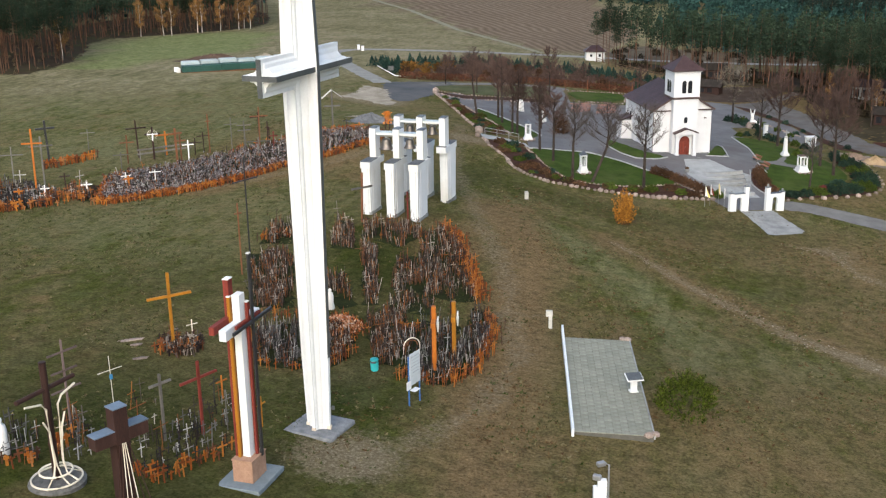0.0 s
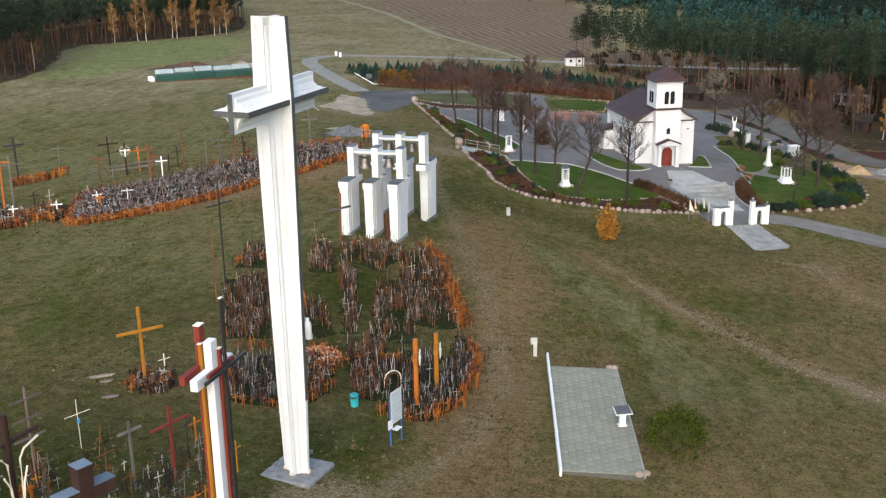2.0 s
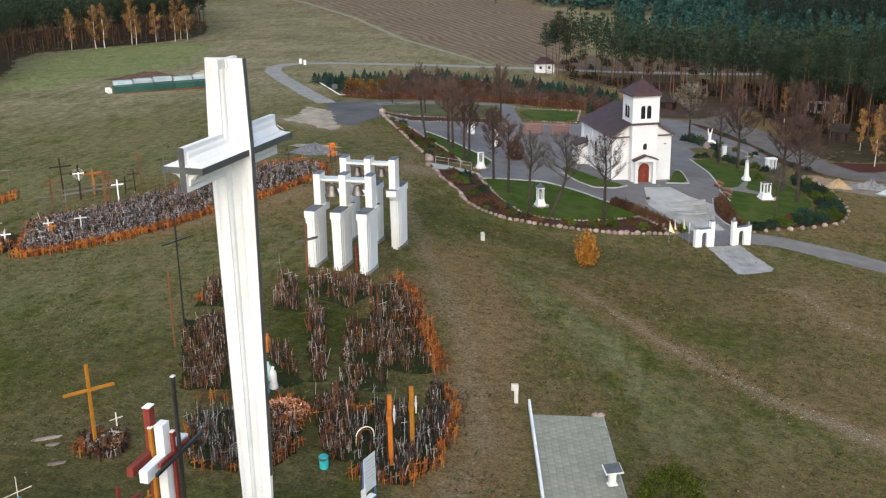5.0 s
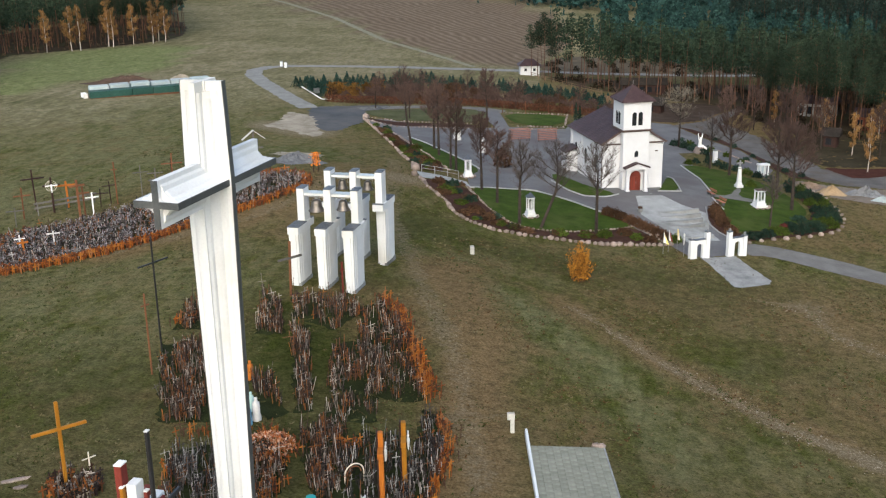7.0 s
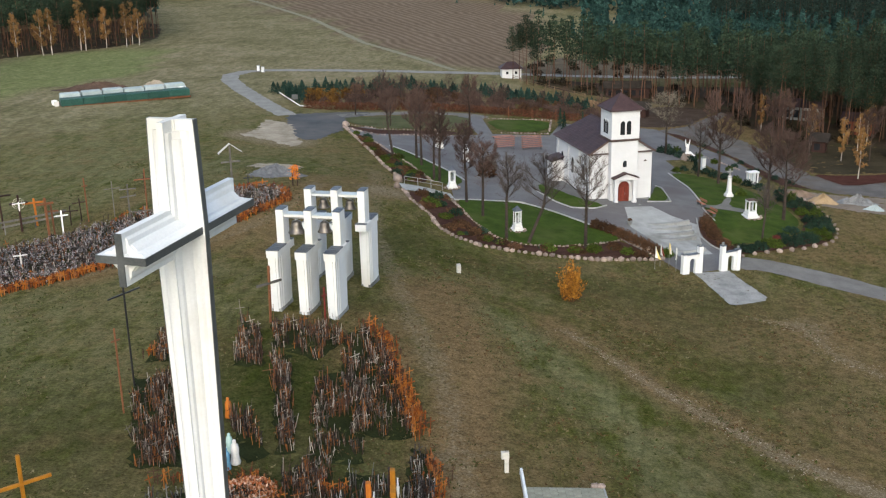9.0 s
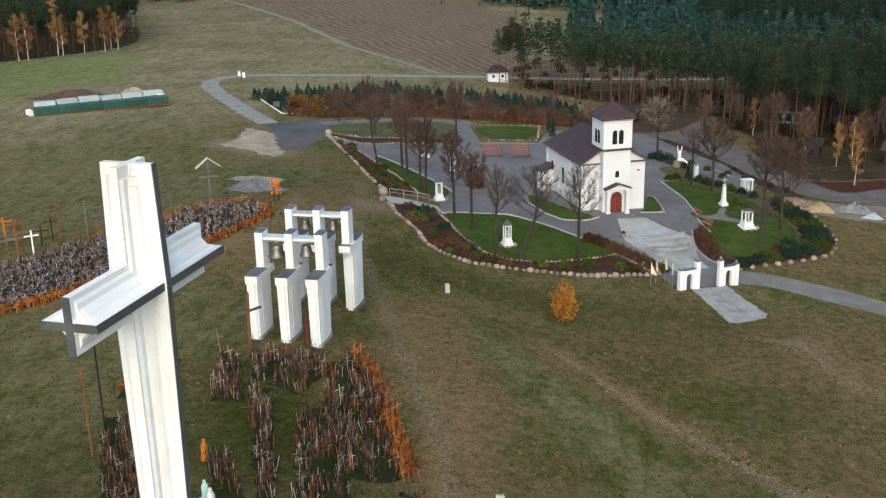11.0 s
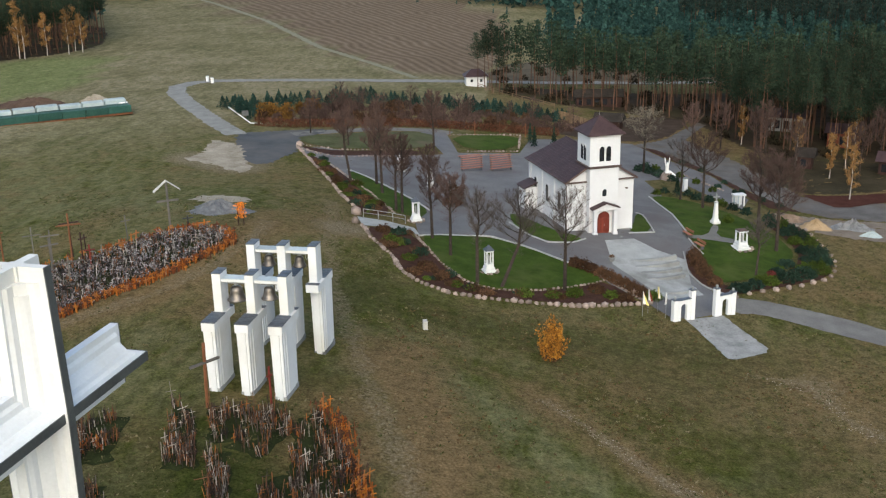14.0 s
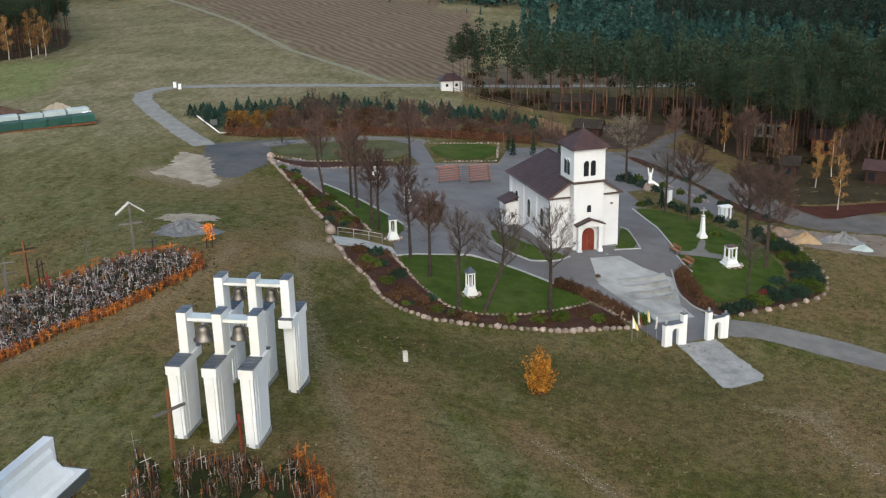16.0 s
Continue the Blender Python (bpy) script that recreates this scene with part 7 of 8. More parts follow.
cross_rim([(-39.0, 86.5), (-37.0, 88.5)], 26, ORANGES, "few orange crosses at the upper bed", 55, 0.5, 1.2, 0.7, 0.08, (30, 110))
cross_rim([(-27.0, 71.2), (-25.2, 70.6), (-24.2, 68.4)], 110, ORANGES, "mound of orange crosses and flowers before the statues", 56, 0.3, 0.8, 1.1, 0.06, (0, 180), 0.3)
cross_rim([(-21.5, 71.0), (-20.2, 71.6)], 28, ORANGES, "patch of orange crosses", 57, 0.5, 1.1, 0.6, 0.055, (30, 110))
cross_rim([(-24.0, 62.8), (-23.2, 65.6)], 26, ORANGES, "edge row of orange crosses", 58, 0.5, 1.2, 0.4, 0.055, (30, 110))
rng = np.random.default_rng(91)
fr, fa = np.sqrt(rng.uniform(0, 1, 900)), rng.uniform(0, 6.283, 900)
fx, fy = -25.6 + 1.75 * fr * np.cos(fa), 69.6 + 2.0 * fr * np.sin(fa)
mound = part("flower_mound", Geo().cards(np.stack([fx, fy, land(fx, fy) + 0.15 + 0.75 * (1 - fr**2) * rng.uniform(0.5, 1, 900)], 1), 0.12, rng), island_paint("peach_and_orange_flowers", [(0.42, 0.15, 0.06), (0.50, 0.27, 0.16), (0.30, 0.085, 0.03), (0.55, 0.38, 0.28), (0.22, 0.10, 0.06), (0.36, 0.17, 0.09)], 0.85))
tagged(mound, "mound of faded peach and orange flowers by the statues", "flowers", kind="stuff")
RING = [(-36.2, 62.2), (-35.7, 60.4), (-34.2, 59.8), (-33.2, 60.6), (-33.3, 62.2), (-34.6, 63.2)]
cross_bed(RING, 150, MIXED, "ring of small crosses round the amber cross", 60, 0.4, 0.95, 0.07, (20, 90), 0.14, 0.3)
cross_rim(RING, 50, RUSTY, "outer ring of small crosses", 61, 0.4, 0.9, 0.4, 0.08)
F1 = [(-28.1, 43.7), (-26.6, 42.9), (-26, 45.1), (-24.5, 49), (-27.0, 54.6), (-29.0, 54.2), (-28.9, 49.5), (-29.6, 46.8)]
cross_bed(F1, 120, GREYISH, "loose field of small grey crosses", 62, 0.45, 1.2, 0.045, (45, 85), 0.06, 0.05)
cross_rim([(-28.3, 43.6), (-26.6, 43.6), (-25.8, 45.8), (-24.8, 48.2)], 46, ORANGES, "row of small orange crosses", 63, 0.5, 1.0, 0.6, 0.075, (45, 85))
for k, (poly, n) in enumerate(((((-35.6, 41.2), (-33.6, 42.8), (-35.7, 46.6), (-39, 46)), 70), (((-34.0, 45.5), (-32.9, 46.1), (-34.2, 48.4), (-35.2, 47.8)), 24), (((-32.4, 43.6), (-31.0, 44.2), (-32.0, 47.8), (-33.6, 47)), 22), (((-31, 46), (-29.5, 46.5), (-30.0, 52), (-33, 54), (-33.5, 50)), 16))):
    cross_bed(list(poly), n, (GREYISH, MIXED)[k % 2], "scattered small crosses on the grass", 64 + k, 0.5, 1.5, 0.045, (50, 85), 0.05, 0.05)
cross_rim([(-35.6, 41.6), (-33.4, 43.0), (-33.4, 46.2)], 18, ORANGES, "few small orange crosses", 70, 0.6, 1.0, 0.7, 0.11, (45, 85))


rail = thing("board_rail", pose(*on(-66.0, 118.5), 0, 0, 50), "two long weathered boards on posts behind the bed", "rail")
for z in (0.75, 1.25):
    part("board", Geo().box((0, 0, z), (7.2, 0.06, 0.22), b=0.01), GREY_WOOD, rail)
for u in (-3.2, 0.1, 3.3):
    part("post", Geo().box((u, 0.08, 0.6), (0.12, 0.1, 1.6), b=0.01), GREY_WOOD, rail)
shard = random.Random(8)
for x, y, w in ((-38.7, 61.4, 1.5), (-37.8, 60.8, 0.6), (-36.3, 58.6, 0.8)):
    o = part("stone_slab", Geo().rock((0, 0, 0.02), (w * 0.8, 0.28, 0.10), shard), STONE)
    settle(o, pose(*on(x, y), 0, 0, 35))
    tagged(o, "flat pale stone lying in the grass", "stone", "flat stones")


# ---- statues of plain shape ----
def plain_statue(x, y, h, mat, label, yaw=0, pedestal=0.0, dz=0.0):
    g = Geo().lathe([(0.19 * h, 0), (0.20 * h, 0.06 * h), (0.15 * h, 0.35 * h), (0.16 * h, 0.62 * h), (0.13 * h, 0.78 * h), (0.055 * h, 0.84 * h), (0.075 * h, 0.90 * h), (0.07 * h, 0.97 * h), (0.02 * h, 1.0 * h)], 14)
    ob = part("statue", g, mat, None, "", True)
    settle(ob, pose(*on(x, y, dz + pedestal), 0, 0, yaw))
    return tagged(ob, label, "statue")


plain_statue(-27.6, 73.0, 1.7, WHITE_PAINT, "plain white robed statue among orange crosses")
plain_statue(-27.9, 72.2, 1.5, surface("pale_blue_paint", (0.10, 0.26, 0.40), (0.20, 0.40, 0.55), 2, 8), "plain white and blue robed statue among orange crosses")
plain_statue(-28.4, 74.2, 1.4, surface("pale_green_paint", (0.30, 0.45, 0.42), (0.42, 0.56, 0.53), 2, 8), "plain pale green robed statue")
plain_statue(-30.0, 78.6, 1.5, ORANGE_WOOD, "plain orange wooden statue on the hillside")
plain_statue(-36.0, 43.2, 2.2, WHITE_PAINT, "plain white robed statue among small crosses")
arch = thing("arched_frame", pose(*on(-19.3, 67.2), 0, 0, 40) @ Matrix.Diagonal((0.75, 0.75, 0.75, 1)), "pale arched wooden frame among small crosses", "frame")
part("hoop", Geo().tube([(0.85 * math.cos(a), 0, 0.9 + 0.85 * math.sin(a)) for a in np.linspace(0, math.pi, 17)], [0.06] * 17, 6), CREAM_TUBE, arch)
part("hoop", Geo().tube([(0.62 * math.cos(a), 0, 0.9 + 0.62 * math.sin(a)) for a in np.linspace(0, math.pi, 17)], [0.05] * 17, 6), BROWN_WOOD, arch)
for s in (-1, 1):
    part("leg", Geo().tube([(s * 0.85, 0, -0.1), (s * 0.85, 0, 0.9)], [0.06, 0.06], 6), CREAM_TUBE, arch)


# ---- gate ----
def gate():
    root = thing("gateway", Matrix(), "white plastered gateway with two arched side openings", "gate")
    a, b = Vector((3.5, 127.9, 0)), Vector((10.0, 131.9, 0))
    d = (b - a).normalized()
    yaw = math.degrees(math.atan2(d.y, d.x))
    z = float(land(6.7, 129.9))
    for s, (p0, p1) in enumerate(((0.0, 2.5), (5.05, 7.55))):
        tall, lowp = (p1, p0) if s == 0 else (p0, p1)
        wing = part("gate_wing", Geo(), WHITE, root)
        mid = a + d * ((p0 + p1) / 2)
        ground_z = float(land(mid.x, mid.y)) - 0.3
        m = pose(mid.x, mid.y, ground_z, 0, 0, yaw)
        g = Geo()
        L = p1 - p0
        outline = [(-L / 2 + 0.45, 0), (-0.36, 0)] + [(0.36 * math.cos(t), 1.7 + 0.36 * math.sin(t)) for t in np.linspace(math.pi, 0, 11)] + [(0.36, 0), (L / 2 - 0.45, 0), (L / 2 - 0.45, 2.45), (-L / 2 + 0.45, 2.45)]
        n = len(outline)
        g.add([(u, -0.16, w) for u, w in outline] + [(u, 0.16, w) for u, w in outline], [tuple(range(n)), tuple(range(n, 2 * n))[::-1]] + [((i + 1) % n, i, n + i, n + (i + 1) % n) for i in range(n)])
        wing.data = g.mesh("gate_wing", WHITE)
        wing.matrix_basis = m
        part("coping", Geo().box((0, 0, 2.53), (L - 0.8, 0.5, 0.07), b=0.02), TIN, wing, "dark metal coping")
        for sx, hh in ((1 if s == 0 else -1, 3.3), (-1 if s == 0 else 1, 2.6)):
            pier = part("pier", Geo().box((sx * (L / 2 - 0.22), 0, hh / 2), (0.5, 0.5, hh), b=0.02), WHITE, wing)
            part("pier_cap", Geo().box((sx * (L / 2 - 0.22), 0, hh + 0.04), (0.6, 0.6, 0.09), b=0.02), TIN, pier, "dark metal pier cap")
            part("finial", Geo().lathe([(0.12, 0), (0.07, 0.06), (0.15, 0.18), (0.12, 0.30), (0.02, 0.36)], 12, (sx * (L / 2 - 0.22), 0, hh + 0.08)), GREY_CONCRETE, pier, "grey stone ball finial")


gate()
tagged(sheet("pavement_apron", [(4.9, 128.7), (8.8, 131.0), (12, 123.8), (11.7, 122.7), (8.6, 120.3), (7.9, 120.3)], 0.05, surface("pale_cobble_paving", (0.14, 0.142, 0.137), (0.30, 0.298, 0.285), 0.7, 6, 0.9, bump=0.5), 0.8, 0.10), "pale cobbled apron outside the gate", "paving")


# ---- the steps up to the church ----
def church_steps():
    walk_ = tagged(sheet("pavement_steps", [(-2.6, 147.6), (0.8, 149.3), (3.2, 146.6), (6.4, 144.8), (6.3, 138.0), (7.4, 135.6), (3.6, 133.2), (1.3, 136.2), (-1.9, 140.8)], 0.09, GREY_CONCRETE, 1.0), "pale concrete forecourt and steps", "steps")
    top, low = Vector((1.9, 143.3, 0)), Vector((5.0, 134.5, 0))
    d = (low - top).normalized()
    side = Vector((-d.y, d.x, 0))
    for k in range(5):
        c = top + d * (k * 1.55 if k < 4 else 8.2)
        half = 3.6 - 0.35 * k
        g = Geo()
        n = 14
        for i in range(n):
            f0, f1 = -1 + 2 * i / n, -1 + 2 * (i + 1) / n
            p = [c + side * half * f + d * (0.55 * (1 - f * f)) for f in (f0, f1)]
            z0 = float(land(c.x, c.y))
            q = [v - d * 0.42 for v in p]
            g.add([(p[0].x, p[0].y, z0 - 0.3), (p[1].x, p[1].y, z0 - 0.3), (p[1].x, p[1].y, z0 + 0.24), (p[0].x, p[0].y, z0 + 0.24), (q[0].x, q[0].y, z0 - 0.3), (q[1].x, q[1].y, z0 - 0.3), (q[1].x, q[1].y, z0 + 0.24), (q[0].x, q[0].y, z0 + 0.24)], [(0, 1, 2, 3), (3, 2, 6, 7), (5, 4, 7, 6)] + ([(4, 0, 3, 7)] if i == 0 else []) + ([(1, 5, 6, 2)] if i == n - 1 else []))
        part("step", g, GREY_CONCRETE, walk_)


church_steps()


# ---- shrines, statues and benches of the churchyard ----
def shrine(x, y, h, yaw, roofed, label):
    root = thing("wayside_shrine", pose(*on(x, y, 0.1), 0, 0, yaw) @ Matrix.Diagonal((0.82, 0.82, 0.95, 1) if roofed else (1.15, 1.15, 0.9, 1)), label, "shrine", "station shrines")
    part("base", Geo().box((0, 0, 0.15), (1.5, 1.5, 0.3), b=0.04).box((0, 0, 0.45), (1.2, 1.2, 0.35), b=0.04).box((0, 0, 0.75), (1.0, 1.0, 0.4), b=0.03), WHITE, root)
    for sx in (-1, 1):
        for sy in (-1, 1):
            part("column", Geo().tube([(sx * 0.40, sy * 0.40, 0.9), (sx * 0.40, sy * 0.40, h - 0.55)], [0.10, 0.085], 10), WHITE, root)
    part("inner_pillar", Geo().lathe([(0.16, 0.9), (0.13, 1.3), (0.10, h - 1.05), (0.03, h - 0.85)], 10), GREY_CONCRETE, root, "pale stone inner pillar")
    part("head", Geo().box((0, 0, h - 0.48), (1.0, 1.0, 0.18), b=0.03), WHITE, root)
    if roofed:
        s = 0.62
        part("roof", Geo().add([(-s, -s, h - 0.38), (s, -s, h - 0.38), (s, s, h - 0.38), (-s, s, h - 0.38), (0, 0, h + 0.25)], [(3, 2, 1, 0), (0, 1, 4), (1, 2, 4), (2, 3, 4), (3, 0, 4)]), TIN, root, "grey metal pyramid roof")
    else:
        part("beam", Geo().box((0, 0, h - 0.34), (1.08, 1.0, 0.09), b=0.03).box((0, 0, h - 0.24), (0.8, 0.18, 0.10), b=0.02), TRIM, root, "dark wooden top")
    rng_ = random.Random(int(h * 100 + x))
    for k in range(12):
        a = k * 0.5236 + rng_.uniform(-0.1, 0.1)
        part("edging_stone", Geo().rock((1.15 * math.cos(a), 1.15 * math.sin(a), 0.05), (0.24, 0.2, 0.16), rng_), STONE, root)
    return root


shrine(-15.0, 134.4, 2.9, 25, True, "white shrine with four columns and a grey pyramid roof")
shrine(-24.7, 148.6, 2.9, 20, True, "white shrine with a grey pyramid roof by the ramp")
shrine(13.4, 151.8, 2.9, 20, False, "white open shrine with a dark wooden top on the lawn")
col = thing("column_monument", pose(*on(11.6, 161.6, 0.1), 0, 0, 20), "white tapering column topped by a small stone cross", "monument")
part("base", Geo().box((0, 0, 0.2), (1.0, 1.0, 0.4), b=0.05).box((0, 0, 0.5), (0.72, 0.72, 0.3), b=0.04), WHITE, col)
part("shaft", Geo().prism([(-0.27, -0.27), (0.27, -0.27), (0.27, 0.27), (-0.27, 0.27)], 0.6, 2.9, 0.62), WHITE, col)
part("stone_cross", Geo().box((0, 0, 3.3), (0.16, 0.14, 1.2), b=0.03).box((0, 0, 3.5), (0.85, 0.14, 0.16), b=0.03).box((0, 0, 2.75), (0.5, 0.4, 0.12), b=0.03), GREY_CONCRETE, col, "grey stone cross")
stat = plain_statue(7.4, 185.0, 2.4, WHITE_PAINT, "plain white winged statue on a mound", 0, 0.9)
me_v = Geo().lathe([(0.45, 0), (0.48, 0.15), (0.36, 0.85), (0.38, 1.5), (0.3, 1.9), (0.13, 2.05), (0.18, 2.2), (0.15, 2.38), (0.04, 2.45)], 14)
for s in (-1, 1):
    me_v.add([(s * 0.12, 0.25, 1.2), (s * 0.42, 0.4, 1.7), (s * 0.62, 0.5, 3.2), (s * 0.50, 0.46, 3.5), (s * 0.18, 0.3, 2.1), (s * 0.12, 0.33, 1.2), (s * 0.42, 0.48, 1.7), (s * 0.62, 0.58, 3.2), (s * 0.50, 0.54, 3.5), (s * 0.18, 0.38, 2.1)], [(0, 1, 2, 3, 4), (9, 8, 7, 6, 5)] + [(i, (i + 1) % 5, 5 + (i + 1) % 5, 5 + i) for i in range(5)])
me_v.tube([(0.1, 0, 0.9), (0.5, -0.1, 0.35), (1.2, -0.2, -0.15), (1.9, -0.3, -0.5)], [0.34, 0.4, 0.32, 0.12], 9)
stat.data = me_v.mesh("statue", WHITE_PAINT)
stat.scale = (0.66, 0.66, 0.66)
ped = part("stone_mound", Geo().prism([(1.3 * math.cos(a), 1.3 * math.sin(a)) for a in np.linspace(0, 5.8, 10)], -0.3, 0.95, 0.55), STONE)
settle(ped, pose(*on(7.4, 185.0)))
tagged(ped, "stone mound below the white statue", "pedestal")
for x, y, h in ((-30.6, 174.2, 2.3), (-30.0, 173.6, 2.0), (-25.3, 166.6, 2.6)):
    plain_statue(x, y, h, WHITE_PAINT, "plain white stone figure on the paved yard", 0, 0.0, 0.05)
for x, y in ((-26.6, 201.6), (-22.7, 204.2), (-18.7, 206.2), (-14.4, 206.6)):
    lawn_post = part("lawn_post", Geo().tube([(0, 0, -0.2), (0, 0, 2.3)], [0.07, 0.06], 7), BROWN_WOOD)
    settle(lawn_post, pose(*on(x, y)))
    tagged(lawn_post, "thin brown wooden post behind the walled lawn", "post", "lawn posts")
edge_rail = thing("pale_rail", Matrix(), "low pale timber rail at the plantation's corner", "rail")
for a, b in (((-66.7, 210.2), (-58.7, 196.6)), ((-58.7, 196.6), (-56.8, 197.0))):
    part("bar", Geo().tube([on(*a, 0.35), on(*b, 0.35)], [0.09, 0.09], 6), WHITE_PAINT, edge_rail)
info = thing("small_board", pose(*on(-60.8, 200.6), 0, 0, 20), "small dark board on a post by the spruces", "sign")
part("post", Geo().tube([(0, 0, -0.2), (0, 0, 1.6)], [0.06, 0.06], 6), DARK_WOOD, info)
part("panel", Geo().box((0, -0.08, 1.2), (1.1, 0.06, 0.9), b=0.02), SLATE, info)
tagged(sheet("road_hedge", strip([(-50.5, 191.5), (-44.3, 196.4), (-38.1, 201.3), (-29.3, 204.2), (-26.5, 203.4)], 2.6), 0.045, GRAVEL_ROAD, 1.5, 0.1), "pale gravel path along the clipped hedge", "path")
tagged(sheet("lawn_upper", round_off([(-48.6, 187.9), (-49.0, 190.2), (-44.0, 194.0), (-37.0, 199.0), (-30.0, 201.8), (-28.3, 196.5), (-29.3, 189.6), (-36, 186.0), (-41.8, 183.8), (-46.2, 185.2)], 1), 0.09, surface("thin_upper_grass", (0.040, 0.046, 0.018), (0.095, 0.098, 0.048), 0.4, 6, 0.95, vary=0, bump=0.6, stain=(0.10, 0.085, 0.055)), 1.5, 0.1), "thin autumn grass above the stone row", "grass")
tagged(sheet("planting_strip", [(18.2, 176.6), (14.5, 188.6), (8.8, 197.7), (4.6, 206.2), (7.2, 204.6), (11.2, 197.8), (18.7, 180.0), (24.0, 171.0), (20.2, 172.2)], 0.06, MULCH, 1.2, 0.1), "brown mulched strip between drive and road", "flower bed")
for k, (x, y, r) in enumerate(((17.4, 179.2, 0.7), (15.6, 184.4, 0.6), (13.2, 191.2, 0.7), (10.6, 195.8, 0.6), (19.6, 175.4, 0.7), (21.6, 173.2, 0.7))):
    shrub("garden_bush", 240 + k, x, y, r, r * 1.1, int(500 * r), 0.09, SPRUCE, "dark evergreen bush in the mulched strip", "garden bushes", False)
chapel = thing("garden_chapel", pose(*on(16.0, 172.6, 0.05), 0, 0, 20) @ Matrix.Diagonal((0.58, 0.58, 0.75, 1)), "small white open garden chapel with a flat roof", "chapel")
for sx in (-1, 0, 1):
    for sy in (-1, 1):
        part("column", Geo().box((sx * 1.1, sy * 0.7, 0.95), (0.28, 0.28, 2.0), b=0.02), WHITE, chapel)
part("roof", Geo().box((0, 0, 2.05), (2.9, 1.9, 0.28), b=0.03), WHITE, chapel)
part("back_panel", Geo().box((0, 0.62, 1.0), (2.2, 0.1, 1.6), b=0.02), surface("pale_blue_panel", (0.25, 0.32, 0.36), (0.38, 0.45, 0.48), 2, 8), chapel)
g2 = thing("small_pillar", pose(*on(9.4, 178.4, 0.05), 0, 0, 20), "white square pillar with a stone cap", "pillar")
part("shaft", Geo().box((0, 0, 0.9), (0.6, 0.6, 1.9), b=0.03), WHITE, g2)
part("cap", Geo().box((0, 0, 1.9), (0.75, 0.75, 0.14), b=0.03), GREY_CONCRETE, g2)

BENCH_ORANGE = surface("orange_bench_slats", (0.21, 0.085, 0.052), (0.31, 0.13, 0.082), 2, 14, 0.55, vary=0.1)


def bench(m, w, back, label, group):
    root = thing("bench", m, label, "bench", group)
    for k in range(3):
        part("seat_slat", Geo().box((0, -0.16 + 0.16 * k, 0.46), (w, 0.13, 0.05), b=0.01), BENCH_ORANGE, root)
    if back:
        for k in range(2):
            part("back_slat", Geo().box((0, 0.28 + 0.03 * k, 0.68 + 0.17 * k), (w, 0.05, 0.13), b=0.01), BENCH_ORANGE, root)
    for s in (-1, 1):
        part("leg", Geo().box((s * (w / 2 - 0.2), 0, 0.22), (0.09, 0.42, 0.45), b=0.01), SLATE, root)
    return root


bench(pose(*on(7.3, 153.2, 0.08), 0, 0, -66), 1.9, True, "orange slatted park bench by the drive", "park benches")
bench(pose(*on(8.3, 149.6, 0.08), 0, 0, -66), 1.9, True, "orange slatted park bench by the drive", "park benches")
pew = bench(pose(*on(-22, 186, 0.08), 0, 0, 26), 3.4, False, "long plain orange-brown outdoor bench", "rows of outdoor benches")
for r in range(7):
    for c in range(2):
        if r or c:
            u, v = 0.4 + 4.6 * c, -1.5 * r
            x, y = -22 + u * 0.9 - v * 0.44 * 0.2, 186.6 + u * 0.44 + v * 0.95
            copy_thing(pew, pose(*on(x, y, 0.08), 0, 0, 26))
for x, y in ((-2.0, 141.6),):
    pot = thing("planter", pose(*on(x, y, 0.1)), "round stone planter with brown plants", "planter")
    part("pot", Geo().lathe([(0.22, 0), (0.35, 0.35), (0.38, 0.45), (0.3, 0.46)], 14), GREY_CONCRETE, pot)
    part("plant", shrub_mesh(int(x * 10) + 300, 0.35, 0.4, 90, 0.1, 0.4), RUST, pot)

# ---- flags outside the edging ----
YELLOW = surface("yellow_flag_cloth", (0.62, 0.50, 0.16), (0.75, 0.62, 0.25), 1, 6, 0.8, bump=0)
for x, y, kind in ((0.6, 128.2, 0), (1.2, 129.2, 1), (2.2, 130.0, 2), (2.9, 128.6, 3)):
    flag = thing("flag", pose(*on(x, y), 0, 0, 30 * kind) @ Matrix.Diagonal((0.8, 0.8, 0.7, 1)), ("white and yellow flag on a thin pole", "white and red flag on a thin pole", "yellow and white flag on a thin pole", "pale white flag on a thin pole")[kind], "flag", "flags by the gate")
    part("pole", Geo().tube([(0, 0, -0.3), (0, 0, 3.9)], [0.03, 0.022], 6), STEEL, flag)
    for half in range(2):
        g = Geo()
        cols_, rows_ = 5, 9
        v = [(0.02 + (half * 0.5 + 0.5 * i / (cols_ - 1)) * (0.12 + 0.75 * j / rows_), 0.09 * math.sin(i * 1.4 + j * 0.5 + half * 5), 3.85 - 0.23 * j - 0.05 * (i + half * 4)) for j in range(rows_) for i in range(cols_)]
        v2 = [(a, b + 0.012, c) for a, b, c in v]
        n = len(v)
        f = [(j * cols_ + i, j * cols_ + i + 1, (j + 1) * cols_ + i + 1, (j + 1) * cols_ + i) for j in range(rows_ - 1) for i in range(cols_ - 1)]
        g.add(v + v2, f + [tuple(q + n for q in t[::-1]) for t in f])
        part("cloth", g, (WHITE_PAINT, YELLOW) [(half + (kind == 2)) % 2] if kind in (0, 2) else (WHITE_PAINT, RED_WOOD if kind == 1 else WHITE_PAINT)[half], flag)

